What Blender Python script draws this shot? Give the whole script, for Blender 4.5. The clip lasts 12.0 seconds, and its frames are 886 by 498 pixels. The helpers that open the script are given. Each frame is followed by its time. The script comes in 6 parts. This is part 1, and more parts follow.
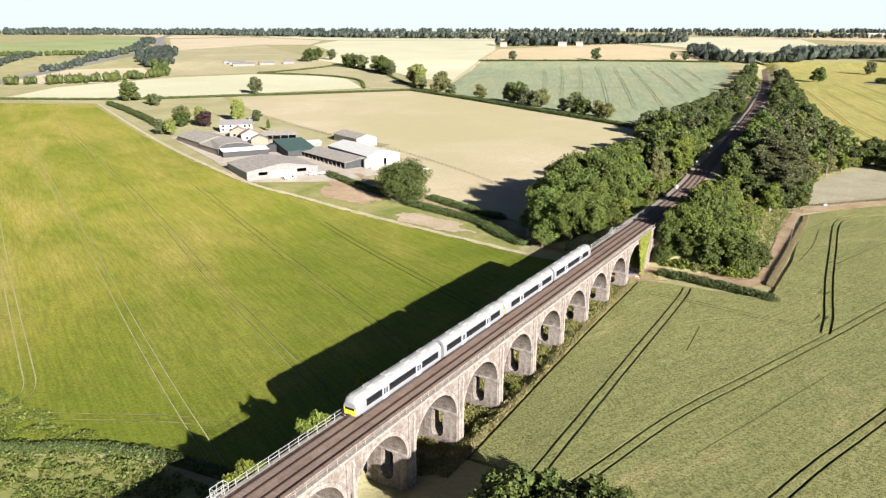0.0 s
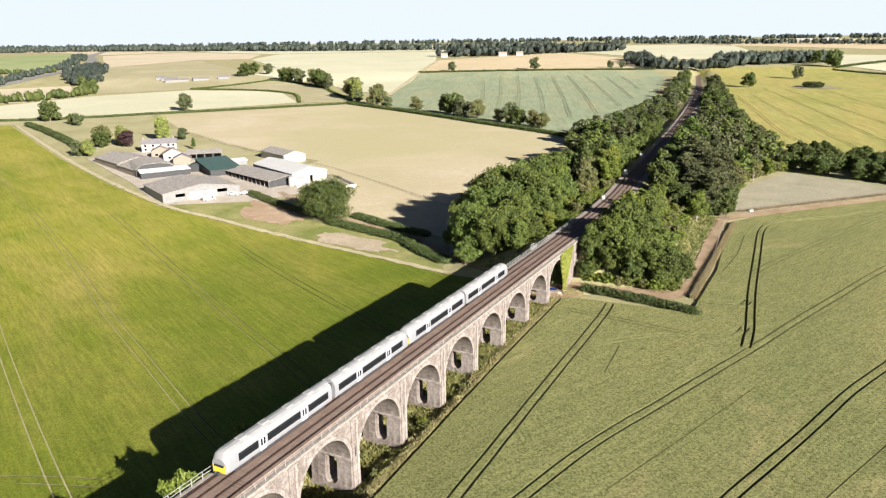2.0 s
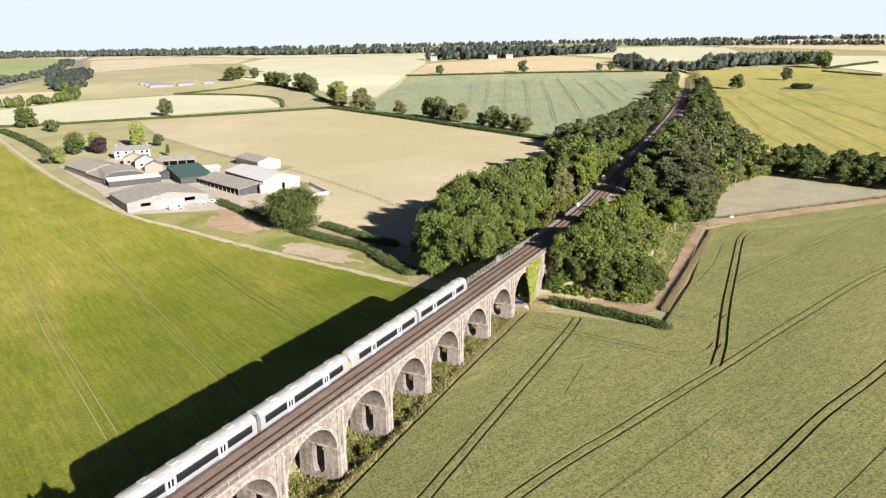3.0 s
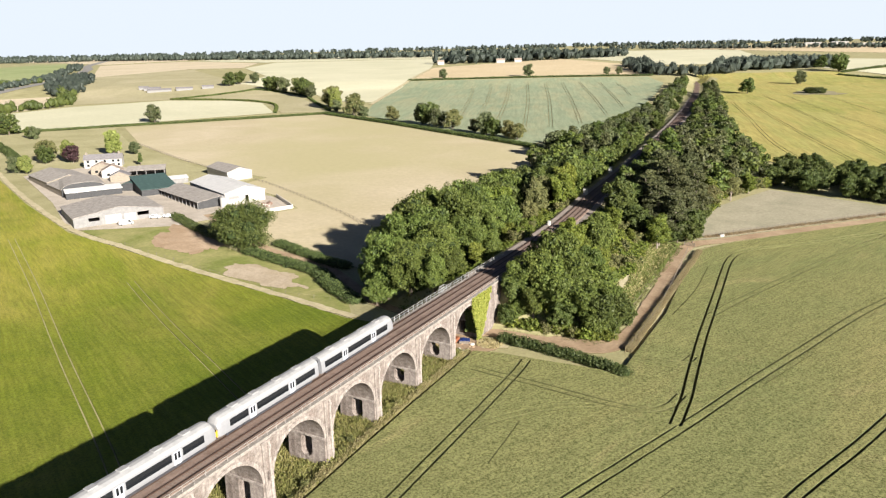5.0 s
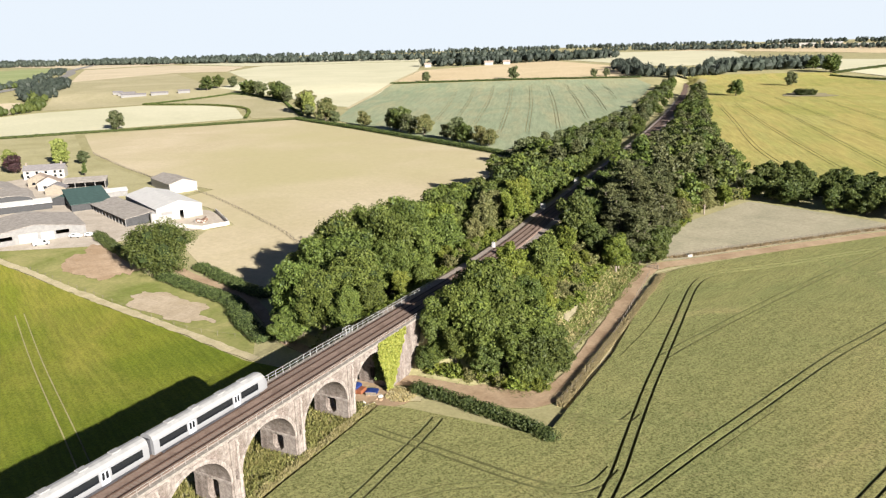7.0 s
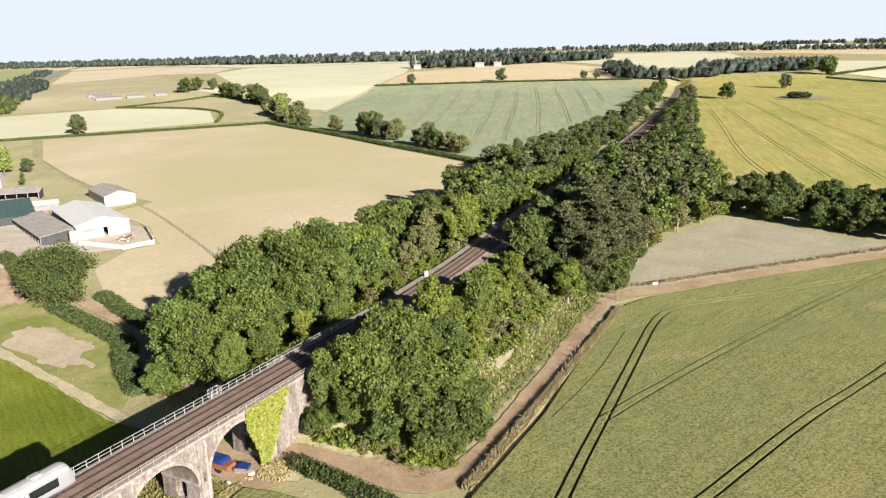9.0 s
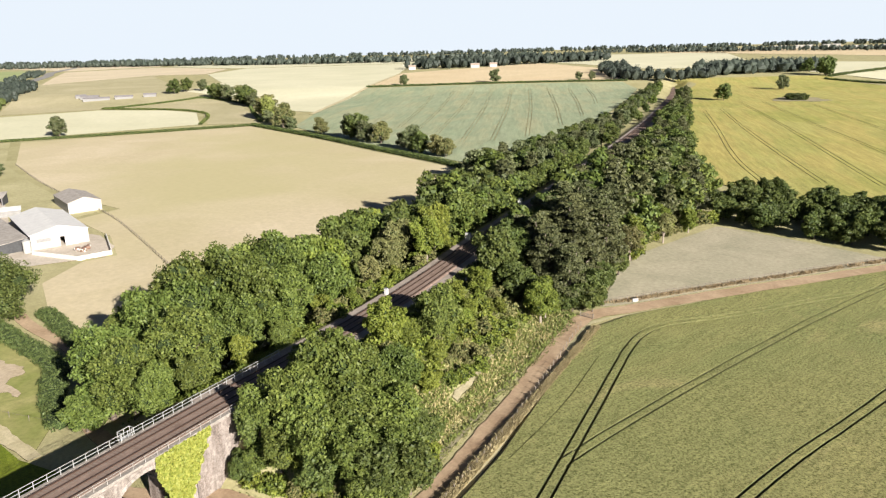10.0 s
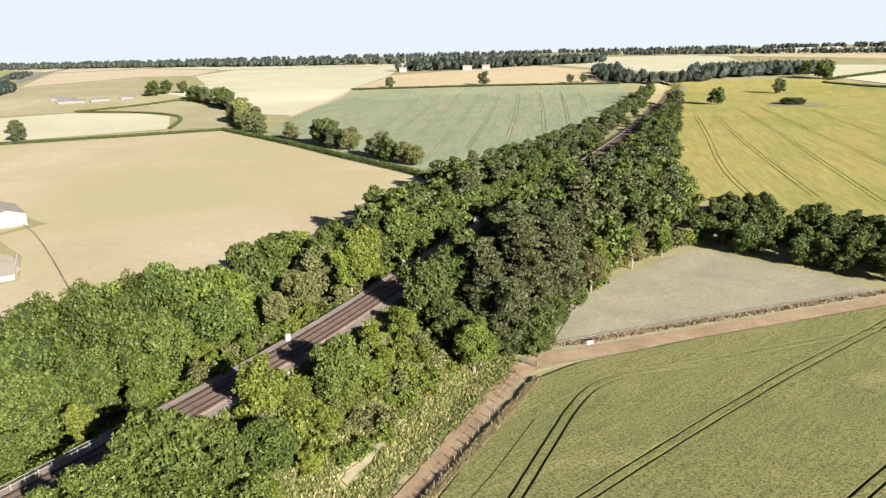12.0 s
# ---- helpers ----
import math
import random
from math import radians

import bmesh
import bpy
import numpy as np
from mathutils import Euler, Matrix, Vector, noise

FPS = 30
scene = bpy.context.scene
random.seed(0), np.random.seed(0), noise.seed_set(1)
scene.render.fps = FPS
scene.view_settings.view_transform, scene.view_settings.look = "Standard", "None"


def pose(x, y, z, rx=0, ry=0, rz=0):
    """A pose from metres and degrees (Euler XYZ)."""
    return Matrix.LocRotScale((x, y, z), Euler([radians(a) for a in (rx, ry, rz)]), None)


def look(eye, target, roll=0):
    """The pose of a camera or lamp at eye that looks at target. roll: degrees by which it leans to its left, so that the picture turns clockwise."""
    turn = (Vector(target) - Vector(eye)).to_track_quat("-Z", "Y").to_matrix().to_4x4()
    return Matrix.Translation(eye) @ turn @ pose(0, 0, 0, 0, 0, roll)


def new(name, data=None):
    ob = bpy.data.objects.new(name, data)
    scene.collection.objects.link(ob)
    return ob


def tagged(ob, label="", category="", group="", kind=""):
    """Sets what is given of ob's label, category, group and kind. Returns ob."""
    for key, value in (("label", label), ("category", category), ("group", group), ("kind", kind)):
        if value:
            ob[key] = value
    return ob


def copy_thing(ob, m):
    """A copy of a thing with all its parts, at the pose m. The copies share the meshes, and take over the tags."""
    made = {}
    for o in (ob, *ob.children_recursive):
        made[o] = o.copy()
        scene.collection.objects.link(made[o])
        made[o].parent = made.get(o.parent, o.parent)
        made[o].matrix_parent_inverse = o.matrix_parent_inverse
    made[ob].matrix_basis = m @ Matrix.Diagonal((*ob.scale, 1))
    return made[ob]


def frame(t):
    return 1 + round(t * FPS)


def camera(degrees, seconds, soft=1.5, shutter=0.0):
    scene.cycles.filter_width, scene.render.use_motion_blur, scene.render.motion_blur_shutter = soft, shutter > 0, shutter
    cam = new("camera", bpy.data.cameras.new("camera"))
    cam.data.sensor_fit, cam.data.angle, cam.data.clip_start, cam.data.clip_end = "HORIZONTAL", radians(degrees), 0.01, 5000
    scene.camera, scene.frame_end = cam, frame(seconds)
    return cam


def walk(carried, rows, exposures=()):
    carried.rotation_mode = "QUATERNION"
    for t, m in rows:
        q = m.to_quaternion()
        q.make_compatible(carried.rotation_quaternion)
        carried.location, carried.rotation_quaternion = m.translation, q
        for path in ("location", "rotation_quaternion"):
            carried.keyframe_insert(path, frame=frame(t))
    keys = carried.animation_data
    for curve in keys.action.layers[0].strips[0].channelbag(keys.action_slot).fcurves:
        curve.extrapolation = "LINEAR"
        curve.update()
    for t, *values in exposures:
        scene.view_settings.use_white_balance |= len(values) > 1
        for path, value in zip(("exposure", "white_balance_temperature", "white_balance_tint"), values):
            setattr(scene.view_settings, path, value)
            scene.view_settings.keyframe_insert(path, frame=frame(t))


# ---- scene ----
cam = camera(62.7, 12.0, 1.25)
METRES, EYE, TILT, LEAN, TURN = 168.0, 65.5, -16.5, 0.0, 31.7
ROWS = [
    (0.0, 0.0, 0.0, 0.0, -0.0, 0.0, 0.0),
    (0.5, 0.0069, 0.0065, 0.0026, -1.69, 0.15, 0.84),
    (1.0, 0.0194, 0.0179, 0.0059, -2.74, 0.38, 1.37),
    (1.5, 0.0383, 0.0332, 0.0107, -3.32, 0.58, 1.74),
    (2.0, 0.0619, 0.052, 0.0161, -3.68, 0.77, 2.03),
    (2.5, 0.0891, 0.0744, 0.022, -3.77, 0.89, 2.21),
    (3.0, 0.1188, 0.0995, 0.0291, -4.03, 0.99, 2.43),
    (5.0, 0.2401, 0.2221, 0.0626, -2.73, 1.32, 2.21),
    (5.5, 0.2694, 0.2551, 0.0717, -2.78, 1.36, 2.31),
    (6.0, 0.2994, 0.2894, 0.0811, -2.8, 1.39, 2.4),
    (6.5, 0.3295, 0.3242, 0.0904, -2.83, 1.44, 2.48),
    (7.0, 0.3601, 0.3599, 0.1, -2.85, 1.49, 2.53),
    (9.0, 0.4792, 0.5061, 0.1405, -2.85, 1.6, 2.52),
    (9.5, 0.508, 0.5434, 0.1508, -2.82, 1.62, 2.5),
    (10.0, 0.5366, 0.5808, 0.1611, -2.85, 1.65, 2.5),
    (10.5, 0.565, 0.6184, 0.1716, -2.86, 1.69, 2.46),
    (11.0, 0.5935, 0.6554, 0.1822, -2.87, 1.73, 2.46),
    (11.5, 0.6214, 0.6922, 0.1928, -2.81, 1.75, 2.42),
    (12.0, 0.6479, 0.7297, 0.2031, -2.8, 1.79, 2.34),
]
walk(cam, [(t, pose(59.4, 0, EYE, TILT, LEAN, TURN) @ pose(METRES * x, METRES * y, METRES * z, 90 + pitch, roll, yaw)) for t, x, y, z, yaw, pitch, roll in ROWS],
     exposures=[(0.0, 1.47, 6100, 12), (3.0, 1.37, 6200, 12), (12.0, 1.33, 6250, 12)])

# ---- world and sun ----
SUN_ELEV, SUN_X, SUN_Y = radians(20.7), 0.895, -0.445
world = bpy.data.worlds.new("world")
scene.world = world
world.use_nodes = True
wn = world.node_tree.nodes
sky = wn.new("ShaderNodeTexSky")
sky.sky_type, sky.sun_disc = "NISHITA", False
sky.sun_elevation, sky.sun_rotation = SUN_ELEV, math.atan2(SUN_X, SUN_Y)
sky.air_density, sky.dust_density, sky.ozone_density, sky.altitude = 0.2, 0.25, 1.0, 120.0
wn["Background"].inputs["Strength"].default_value = 0.05
world.node_tree.links.new(sky.outputs[0], wn["Background"].inputs[0])
sun = new("sun", bpy.data.lights.new("sun", "SUN"))
sun.data.energy, sun.data.angle, sun.data.color = 5.0, radians(0.6), (1.0, 0.94, 0.84)
_s = Vector((SUN_X * math.cos(SUN_ELEV), SUN_Y * math.cos(SUN_ELEV), math.sin(SUN_ELEV)))
sun.matrix_basis = look(_s * 300, (0, 0, 0))

# ---- materials ----
def material(name, rough=0.85, metal=0.0, spec=0.3):
    m = bpy.data.materials.new(name)
    m.use_nodes = True
    b = m.node_tree.nodes["Principled BSDF"]
    b.inputs["Roughness"].default_value = rough
    b.inputs["Metallic"].default_value = metal
    b.inputs["Specular IOR Level"].default_value = spec
    return m, m.node_tree.nodes, m.node_tree.links, b


def ramp(nodes, links, src, stops):
    r = nodes.new("ShaderNodeValToRGB")
    e = r.color_ramp.elements
    while len(e) < len(stops):
        e.new(0.5)
    for k, (p, c) in enumerate(stops):
        e[k].position, e[k].color = p, (*c, 1)
    links.new(src, r.inputs[0])
    return r.outputs[0]


def noise_tex(nodes, links, scale, detail=4.0, rough=0.55, stretch=None, turn=0.0, distort=0.0):
    tc = nodes.new("ShaderNodeTexCoord")
    n = nodes.new("ShaderNodeTexNoise")
    n.inputs["Scale"].default_value, n.inputs["Detail"].default_value = scale, detail
    n.inputs["Roughness"].default_value, n.inputs["Distortion"].default_value = rough, distort
    if stretch or turn:
        mt = nodes.new("ShaderNodeMapping")
        mt.inputs["Rotation"].default_value = (0, 0, radians(-turn))
        mp = nodes.new("ShaderNodeMapping")
        mp.inputs["Scale"].default_value = stretch or (1, 1, 1)
        links.new(tc.outputs["Object"], mt.inputs[0])
        links.new(mt.outputs[0], mp.inputs[0])
        links.new(mp.outputs[0], n.inputs["Vector"])
    else:
        links.new(tc.outputs["Object"], n.inputs["Vector"])
    return n.outputs["Fac"]


def mix(nodes, links, kind, fac, a, b):
    mx = nodes.new("ShaderNodeMix")
    mx.data_type, mx.blend_type = "RGBA", kind
    for sock, v in ((mx.inputs[0], fac), (mx.inputs[6], a), (mx.inputs[7], b)):
        if isinstance(v, (int, float)):
            sock.default_value = v
        elif isinstance(v, tuple):
            sock.default_value = (*v, 1)
        else:
            links.new(v, sock)
    return mx.outputs[2]


def bump(nodes, links, b, src, strength, distance):
    n = nodes.new("ShaderNodeBump")
    n.inputs["Strength"].default_value, n.inputs["Distance"].default_value = strength, distance
    links.new(src, n.inputs["Height"])
    links.new(n.outputs[0], b.inputs["Normal"])


def earthy(name, dark, light, big=0.02, fine=0.8, relief=0.25, rough=0.95, stretch=None, turn=0.0, tint=None, contrast=(0.3, 0.7), grain=0.55):
    """Two scales of noise between two colours, a third for broad tint, fine relief."""
    m, n, l, b = material(name, rough, spec=0.1)
    a = noise_tex(n, l, big, 5, 0.6, stretch, turn, 0.6)
    c = ramp(n, l, a, [(contrast[0], dark), (contrast[1], light)])
    f = noise_tex(n, l, fine, 6, 0.7, stretch, turn)
    c = mix(n, l, "MULTIPLY", grain, c, ramp(n, l, f, [(0.3, (0.62, 0.62, 0.62)), (0.7, (1.25, 1.25, 1.25))]))
    if tint:
        t = noise_tex(n, l, big * 0.35, 3, 0.5)
        c = mix(n, l, "MIX", ramp(n, l, t, [(0.42, (0, 0, 0)), (0.62, (1, 1, 1))]), c, tint)
        f2 = noise_tex(n, l, fine * 0.5, 5, 0.7, stretch, turn)
        c = mix(n, l, "MULTIPLY", grain * 0.7, c, ramp(n, l, f2, [(0.3, (0.7, 0.7, 0.7)), (0.7, (1.2, 1.2, 1.2))]))
    l.new(c, b.inputs["Base Color"])
    bump(n, l, b, f, 0.7, relief)
    return m


def crop(name, dark, light, row_turn, patchy, row=1.6, fine=1.2, relief=0.5, speck=0.85, rows_amount=0.2, patch=(0.46, 0.66), patch_size=0.05, lodged=None, lush=None):
    """A standing crop: drill rows along row_turn, uneven growth, ears catching the light."""
    m, n, l, b = material(name, 0.9, spec=0.12)
    broad = noise_tex(n, l, 0.012, 5, 0.62, None, 0, 1.2)
    c = ramp(n, l, broad, [(0.32, dark), (0.6, light)])
    streak = noise_tex(n, l, patch_size, 6, 0.62, (0.22, 1.0, 1.0), row_turn, 0.8)
    c = mix(n, l, "MIX", ramp(n, l, streak, [(patch[0], (0, 0, 0)), (patch[1], (0.8, 0.8, 0.8))]), c, patchy)
    if lodged:
        lo = noise_tex(n, l, 0.035, 6, 0.7, (0.5, 1.0, 1.0), row_turn, 1.5)
        c = mix(n, l, "MIX", ramp(n, l, lo, [(0.56, (0, 0, 0)), (0.7, (0.7, 0.7, 0.7))]), c, lodged)
    if lush:
        tc, sx = n.new("ShaderNodeTexCoord"), n.new("ShaderNodeSeparateXYZ")
        mr, ad = n.new("ShaderNodeMapRange"), n.new("ShaderNodeMath")
        l.new(tc.outputs["Object"], sx.inputs[0])
        ad.operation = "MULTIPLY_ADD"
        ad.inputs[1].default_value = 170.0
        l.new(noise_tex(n, l, 0.02, 5, 0.65, None, 0, 1.0), ad.inputs[0])
        l.new(sx.outputs[0], ad.inputs[2])
        mr.inputs["From Min"].default_value, mr.inputs["From Max"].default_value = -60.0, 70.0
        l.new(ad.outputs[0], mr.inputs["Value"])
        c = mix(n, l, "MIX", mr.outputs[0], c, lush)
    fn = noise_tex(n, l, fine, 4, 0.75)
    rows = noise_tex(n, l, row, 3, 0.6, (0.08, 1.0, 1.0), row_turn)
    c = mix(n, l, "MULTIPLY", speck, c, ramp(n, l, fn, [(0.38, (0.42, 0.43, 0.32)), (0.5, (1.0, 1.0, 1.0)), (0.62, (1.36, 1.34, 1.3))]))
    c = mix(n, l, "MULTIPLY", rows_amount, c, ramp(n, l, rows, [(0.35, (0.66, 0.67, 0.6)), (0.65, (1.24, 1.22, 1.2))]))
    l.new(c, b.inputs["Base Color"])
    bump(n, l, b, fn, 0.8, relief)
    return m


def leafy(name, dark, light, hue=0.011):
    m, n, l, b = material(name, 0.55, spec=0.25)
    g = n.new("ShaderNodeNewGeometry")
    o = n.new("ShaderNodeObjectInfo")
    c = ramp(n, l, g.outputs["Random Per Island"], [(0.0, dark), (1.0, light)])
    hs = n.new("ShaderNodeHueSaturation")
    mr = n.new("ShaderNodeMapRange")
    mr.inputs["To Min"].default_value, mr.inputs["To Max"].default_value = 0.5 - hue, 0.5 + hue
    l.new(o.outputs["Random"], mr.inputs["Value"])
    l.new(mr.outputs[0], hs.inputs["Hue"])
    mv = n.new("ShaderNodeMapRange")
    mv.inputs["To Min"].default_value, mv.inputs["To Max"].default_value = 0.8, 1.2
    fr = n.new("ShaderNodeMath")
    fr.operation = "FRACT"
    mu = n.new("ShaderNodeMath")
    mu.operation = "MULTIPLY"
    mu.inputs[1].default_value = 7.31
    l.new(o.outputs["Random"], mu.inputs[0])
    l.new(mu.outputs[0], fr.inputs[0])
    l.new(fr.outputs[0], mv.inputs["Value"])
    l.new(mv.outputs[0], hs.inputs["Value"])
    l.new(c, hs.inputs["Color"])
    l.new(hs.outputs[0], b.inputs["Base Color"])
    tr = n.new("ShaderNodeBsdfTranslucent")
    l.new(hs.outputs[0], tr.inputs[0])
    ms = n.new("ShaderNodeMixShader")
    ms.inputs[0].default_value = 0.2
    l.new(b.outputs[0], ms.inputs[1])
    l.new(tr.outputs[0], ms.inputs[2])
    l.new(ms.outputs[0], n["Material Output"].inputs[0])
    return m


def plain(name, colour, rough=0.6, metal=0.0, grain=3.0, amount=0.25, relief=0.0):
    m, n, l, b = material(name, rough, metal)
    f = noise_tex(n, l, grain, 5, 0.65)
    lo, hi = 1 - amount, 1 + amount
    c = mix(n, l, "MULTIPLY", 1.0, colour, ramp(n, l, f, [(0.3, (lo, lo, lo)), (0.7, (hi, hi, hi))]))
    l.new(c, b.inputs["Base Color"])
    if relief:
        bump(n, l, b, f, 0.6, relief)
    return m


def brickwork(name, a, b2, mortar, stain):
    """Weathered brick in courses with soot and lime stains."""
    m, n, l, b = material(name, 0.9, spec=0.15)
    tc = n.new("ShaderNodeTexCoord")
    br = n.new("ShaderNodeTexBrick")
    sep, com = n.new("ShaderNodeSeparateXYZ"), n.new("ShaderNodeCombineXYZ")
    add = n.new("ShaderNodeMath")
    l.new(tc.outputs["Object"], sep.inputs[0])
    l.new(sep.outputs[0], add.inputs[0])
    l.new(sep.outputs[1], add.inputs[1])
    l.new(add.outputs[0], com.inputs[0])
    l.new(sep.outputs[2], com.inputs[1])
    l.new(com.outputs[0], br.inputs["Vector"])
    br.inputs["Color1"].default_value, br.inputs["Color2"].default_value = (*a, 1), (*b2, 1)
    br.inputs["Mortar"].default_value = (*mortar, 1)
    br.inputs["Scale"].default_value = 1.0
    br.inputs["Brick Width"].default_value, br.inputs["Row Height"].default_value = 0.23, 0.075
    br.inputs["Mortar Size"].default_value = 0.008
    s1 = noise_tex(n, l, 0.45, 8, 0.75, (1, 1, 0.4))
    c = mix(n, l, "MIX", ramp(n, l, s1, [(0.42, (0, 0, 0)), (0.62, (0.9, 0.9, 0.9))]), br.outputs["Color"], stain)
    s3 = noise_tex(n, l, 0.9, 6, 0.7, (1, 1, 0.12))
    c = mix(n, l, "MULTIPLY", 0.35, c, ramp(n, l, s3, [(0.4, (0.45, 0.43, 0.40)), (0.55, (1.1, 1.1, 1.1))]))
    s2 = noise_tex(n, l, 1.7, 6, 0.75)
    c = mix(n, l, "MULTIPLY", 0.6, c, ramp(n, l, s2, [(0.36, (0.4, 0.38, 0.36)), (0.66, (1.5, 1.5, 1.5))]))
    l.new(c, b.inputs["Base Color"])
    bump(n, l, b, s2, 0.5, 0.06)
    return m


# stem green, darkened as if the rut walls lay in shade
M_STALK = earthy("shaded_wheat_stems", (0.10, 0.105, 0.04), (0.17, 0.165, 0.07), 0.5, 3.0, 0.2)
# soil colour with the shade between the crop's stems painted in
M_SOIL = earthy("shade_dark_soil", (0.09, 0.08, 0.04), (0.15, 0.135, 0.065), 0.3, 2.5, 0.1)
M_GRASS = earthy("rough_grass", (0.31, 0.285, 0.135), (0.43, 0.385, 0.21), 0.05, 1.3, 0.3)
M_WHEAT = crop("green_wheat", (0.206, 0.221, 0.086), (0.255, 0.251, 0.1), 69, (0.295, 0.27, 0.11), 1.5, 2.6, 0.7, 1.0, 0.42, (0.5, 0.74), 0.03, (0.37, 0.315, 0.15))
M_BARLEY = crop("ripening_barley", (0.185, 0.225, 0.02), (0.30, 0.288, 0.042), -25.5, (0.42, 0.34, 0.09), 1.3, 2.2, 0.3, 0.5, 0.5, (0.44, 0.68), 0.045, lush=(0.14, 0.178, 0.018))
M_GOLD = crop("golden_crop", (0.30, 0.302, 0.08), (0.385, 0.353, 0.12), -73, (0.425, 0.352, 0.12), 0.5, 1.2, 0.4, 0.4, 0.5, (0.45, 0.6), 0.05)
M_BLUEGREEN = crop("blue_green_crop", (0.25, 0.30, 0.185), (0.31, 0.34, 0.215), -68, (0.36, 0.35, 0.21), 0.4, 1.2, 0.4, 0.3, 0.35)
M_PASTURE = earthy("dry_pasture", (0.475, 0.40, 0.245), (0.585, 0.495, 0.335), 0.018, 0.6, 0.12, tint=(0.46, 0.405, 0.225), grain=0.22)
M_PALE = earthy("pale_stubble", (0.545, 0.52, 0.345), (0.635, 0.60, 0.42), 0.01, 0.3, 0.1, grain=0.25)
M_PEACH = earthy("peach_stubble", (0.57, 0.455, 0.275), (0.65, 0.525, 0.33), 0.01, 0.3, 0.1)
M_OLIVE = earthy("olive_pasture", (0.36, 0.325, 0.18), (0.48, 0.42, 0.26), 0.012, 0.4, 0.1)
M_GREENFAR = earthy("far_green_field", (0.27, 0.32, 0.13), (0.37, 0.39, 0.19), 0.008, 0.3, 0.1)
M_PINK = earthy("pale_ploughland", (0.55, 0.46, 0.31), (0.65, 0.55, 0.38), 0.01, 0.3, 0.1)
M_FALLOW = earthy("grey_fallow", (0.30, 0.28, 0.19), (0.42, 0.37, 0.26), 0.05, 0.9, 0.15)
M_PADDOCK = earthy("patchy_paddock", (0.165, 0.2, 0.042), (0.39, 0.345, 0.15), 0.05, 0.8, 0.15)
M_MEADOW = earthy("pale_meadow", (0.33, 0.305, 0.15), (0.47, 0.42, 0.24), 0.03, 0.8, 0.15)
M_BARE = earthy("bare_worn_earth", (0.36, 0.25, 0.15), (0.50, 0.37, 0.25), 0.12, 1.2, 0.12)
M_PALEBARE = earthy("pale_trodden_earth", (0.40, 0.32, 0.21), (0.54, 0.44, 0.32), 0.12, 1.2, 0.12)
M_DIRT = earthy("dirt_track", (0.30, 0.205, 0.125), (0.46, 0.34, 0.22), 0.15, 1.5, 0.1)
M_STRAW = earthy("straw_verge", (0.25, 0.22, 0.13), (0.36, 0.315, 0.20), 0.25, 1.8, 0.25)
M_YARD = earthy("concrete_yard", (0.42, 0.36, 0.285), (0.56, 0.49, 0.40), 0.15, 1.5, 0.03)
M_ASPHALT = plain("asphalt", (0.25, 0.235, 0.21), 0.9, 0, 0.5, 0.2)
M_BRICK = brickwork("viaduct_brick", (0.215, 0.17, 0.143), (0.135, 0.108, 0.094), (0.25, 0.218, 0.19), (0.305, 0.266, 0.234))
M_RING = brickwork("arch_ring_brick", (0.28, 0.235, 0.203), (0.205, 0.173, 0.15), (0.30, 0.265, 0.237), (0.36, 0.32, 0.284))
M_STONE = plain("coping_stone", (0.27, 0.24, 0.205), 0.9, 0, 2.0, 0.35, 0.03)
M_BALLAST = earthy("ballast", (0.175, 0.122, 0.094), (0.285, 0.208, 0.165), 0.4, 5.0, 0.06)
M_CESS = earthy("cess_path", (0.27, 0.225, 0.185), (0.38, 0.32, 0.27), 0.3, 3.0, 0.04)
M_SLEEPER = plain("sleeper", (0.21, 0.16, 0.13), 0.9, 0, 4, 0.3)
M_RAIL = plain("rail_steel", (0.075, 0.045, 0.032), 0.55, 0.4, 6, 0.3)
M_GALV = plain("galvanised_steel", (0.56, 0.55, 0.52), 0.5, 0.5, 3, 0.2)
M_BARK = plain("bark", (0.14, 0.11, 0.085), 0.95, 0, 6, 0.4, 0.05)
M_PALEBARK = plain("pale_bark", (0.26, 0.215, 0.17), 0.9, 0, 5, 0.3, 0.03)
M_LEAF = leafy("oak_leaf", (0.070, 0.1, 0.021), (0.165, 0.2, 0.043))
M_LEAF_B = leafy("bright_leaf", (0.105, 0.138, 0.020), (0.215, 0.24, 0.042))
M_LEAF_D = leafy("dark_leaf", (0.058, 0.081, 0.02), (0.124, 0.148, 0.037))
M_LEAF_P = leafy("pine_needle", (0.064, 0.073, 0.029), (0.132, 0.138, 0.055), 0.01)
M_LEAF_O = leafy("olive_leaf", (0.13, 0.138, 0.045), (0.23, 0.215, 0.085))
M_LEAF_R = leafy("copper_leaf", (0.035, 0.018, 0.018), (0.10, 0.05, 0.05), 0.01)
M_LEAF_Y = leafy("lime_leaf", (0.14, 0.17, 0.035), (0.29, 0.30, 0.09))
M_IVY = leafy("yellow_ivy", (0.17, 0.21, 0.03), (0.34, 0.345, 0.07))
# near-black green of the lobe cores: the crown's inner shade painted in
M_CORE = plain("crown_shade_core", (0.03, 0.045, 0.012), 1.0, 0, 2, 0.4)
M_MARGIN = earthy("pale_margin", (0.42, 0.36, 0.21), (0.58, 0.50, 0.32), 0.25, 1.8, 0.2)
# leaf colour greyed and blued, with the haze of distance painted in
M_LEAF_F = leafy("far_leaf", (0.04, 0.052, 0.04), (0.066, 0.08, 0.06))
# hedgerow green dulled by a little distance haze mixed into the colour
M_LEAF_H = leafy("hedgerow_leaf", (0.072, 0.088, 0.038), (0.145, 0.16, 0.068))
M_HEDGE = leafy("hedge_leaf", (0.055, 0.078, 0.022), (0.115, 0.138, 0.042))

# ---- building helpers ----
rnd = random.Random(7)
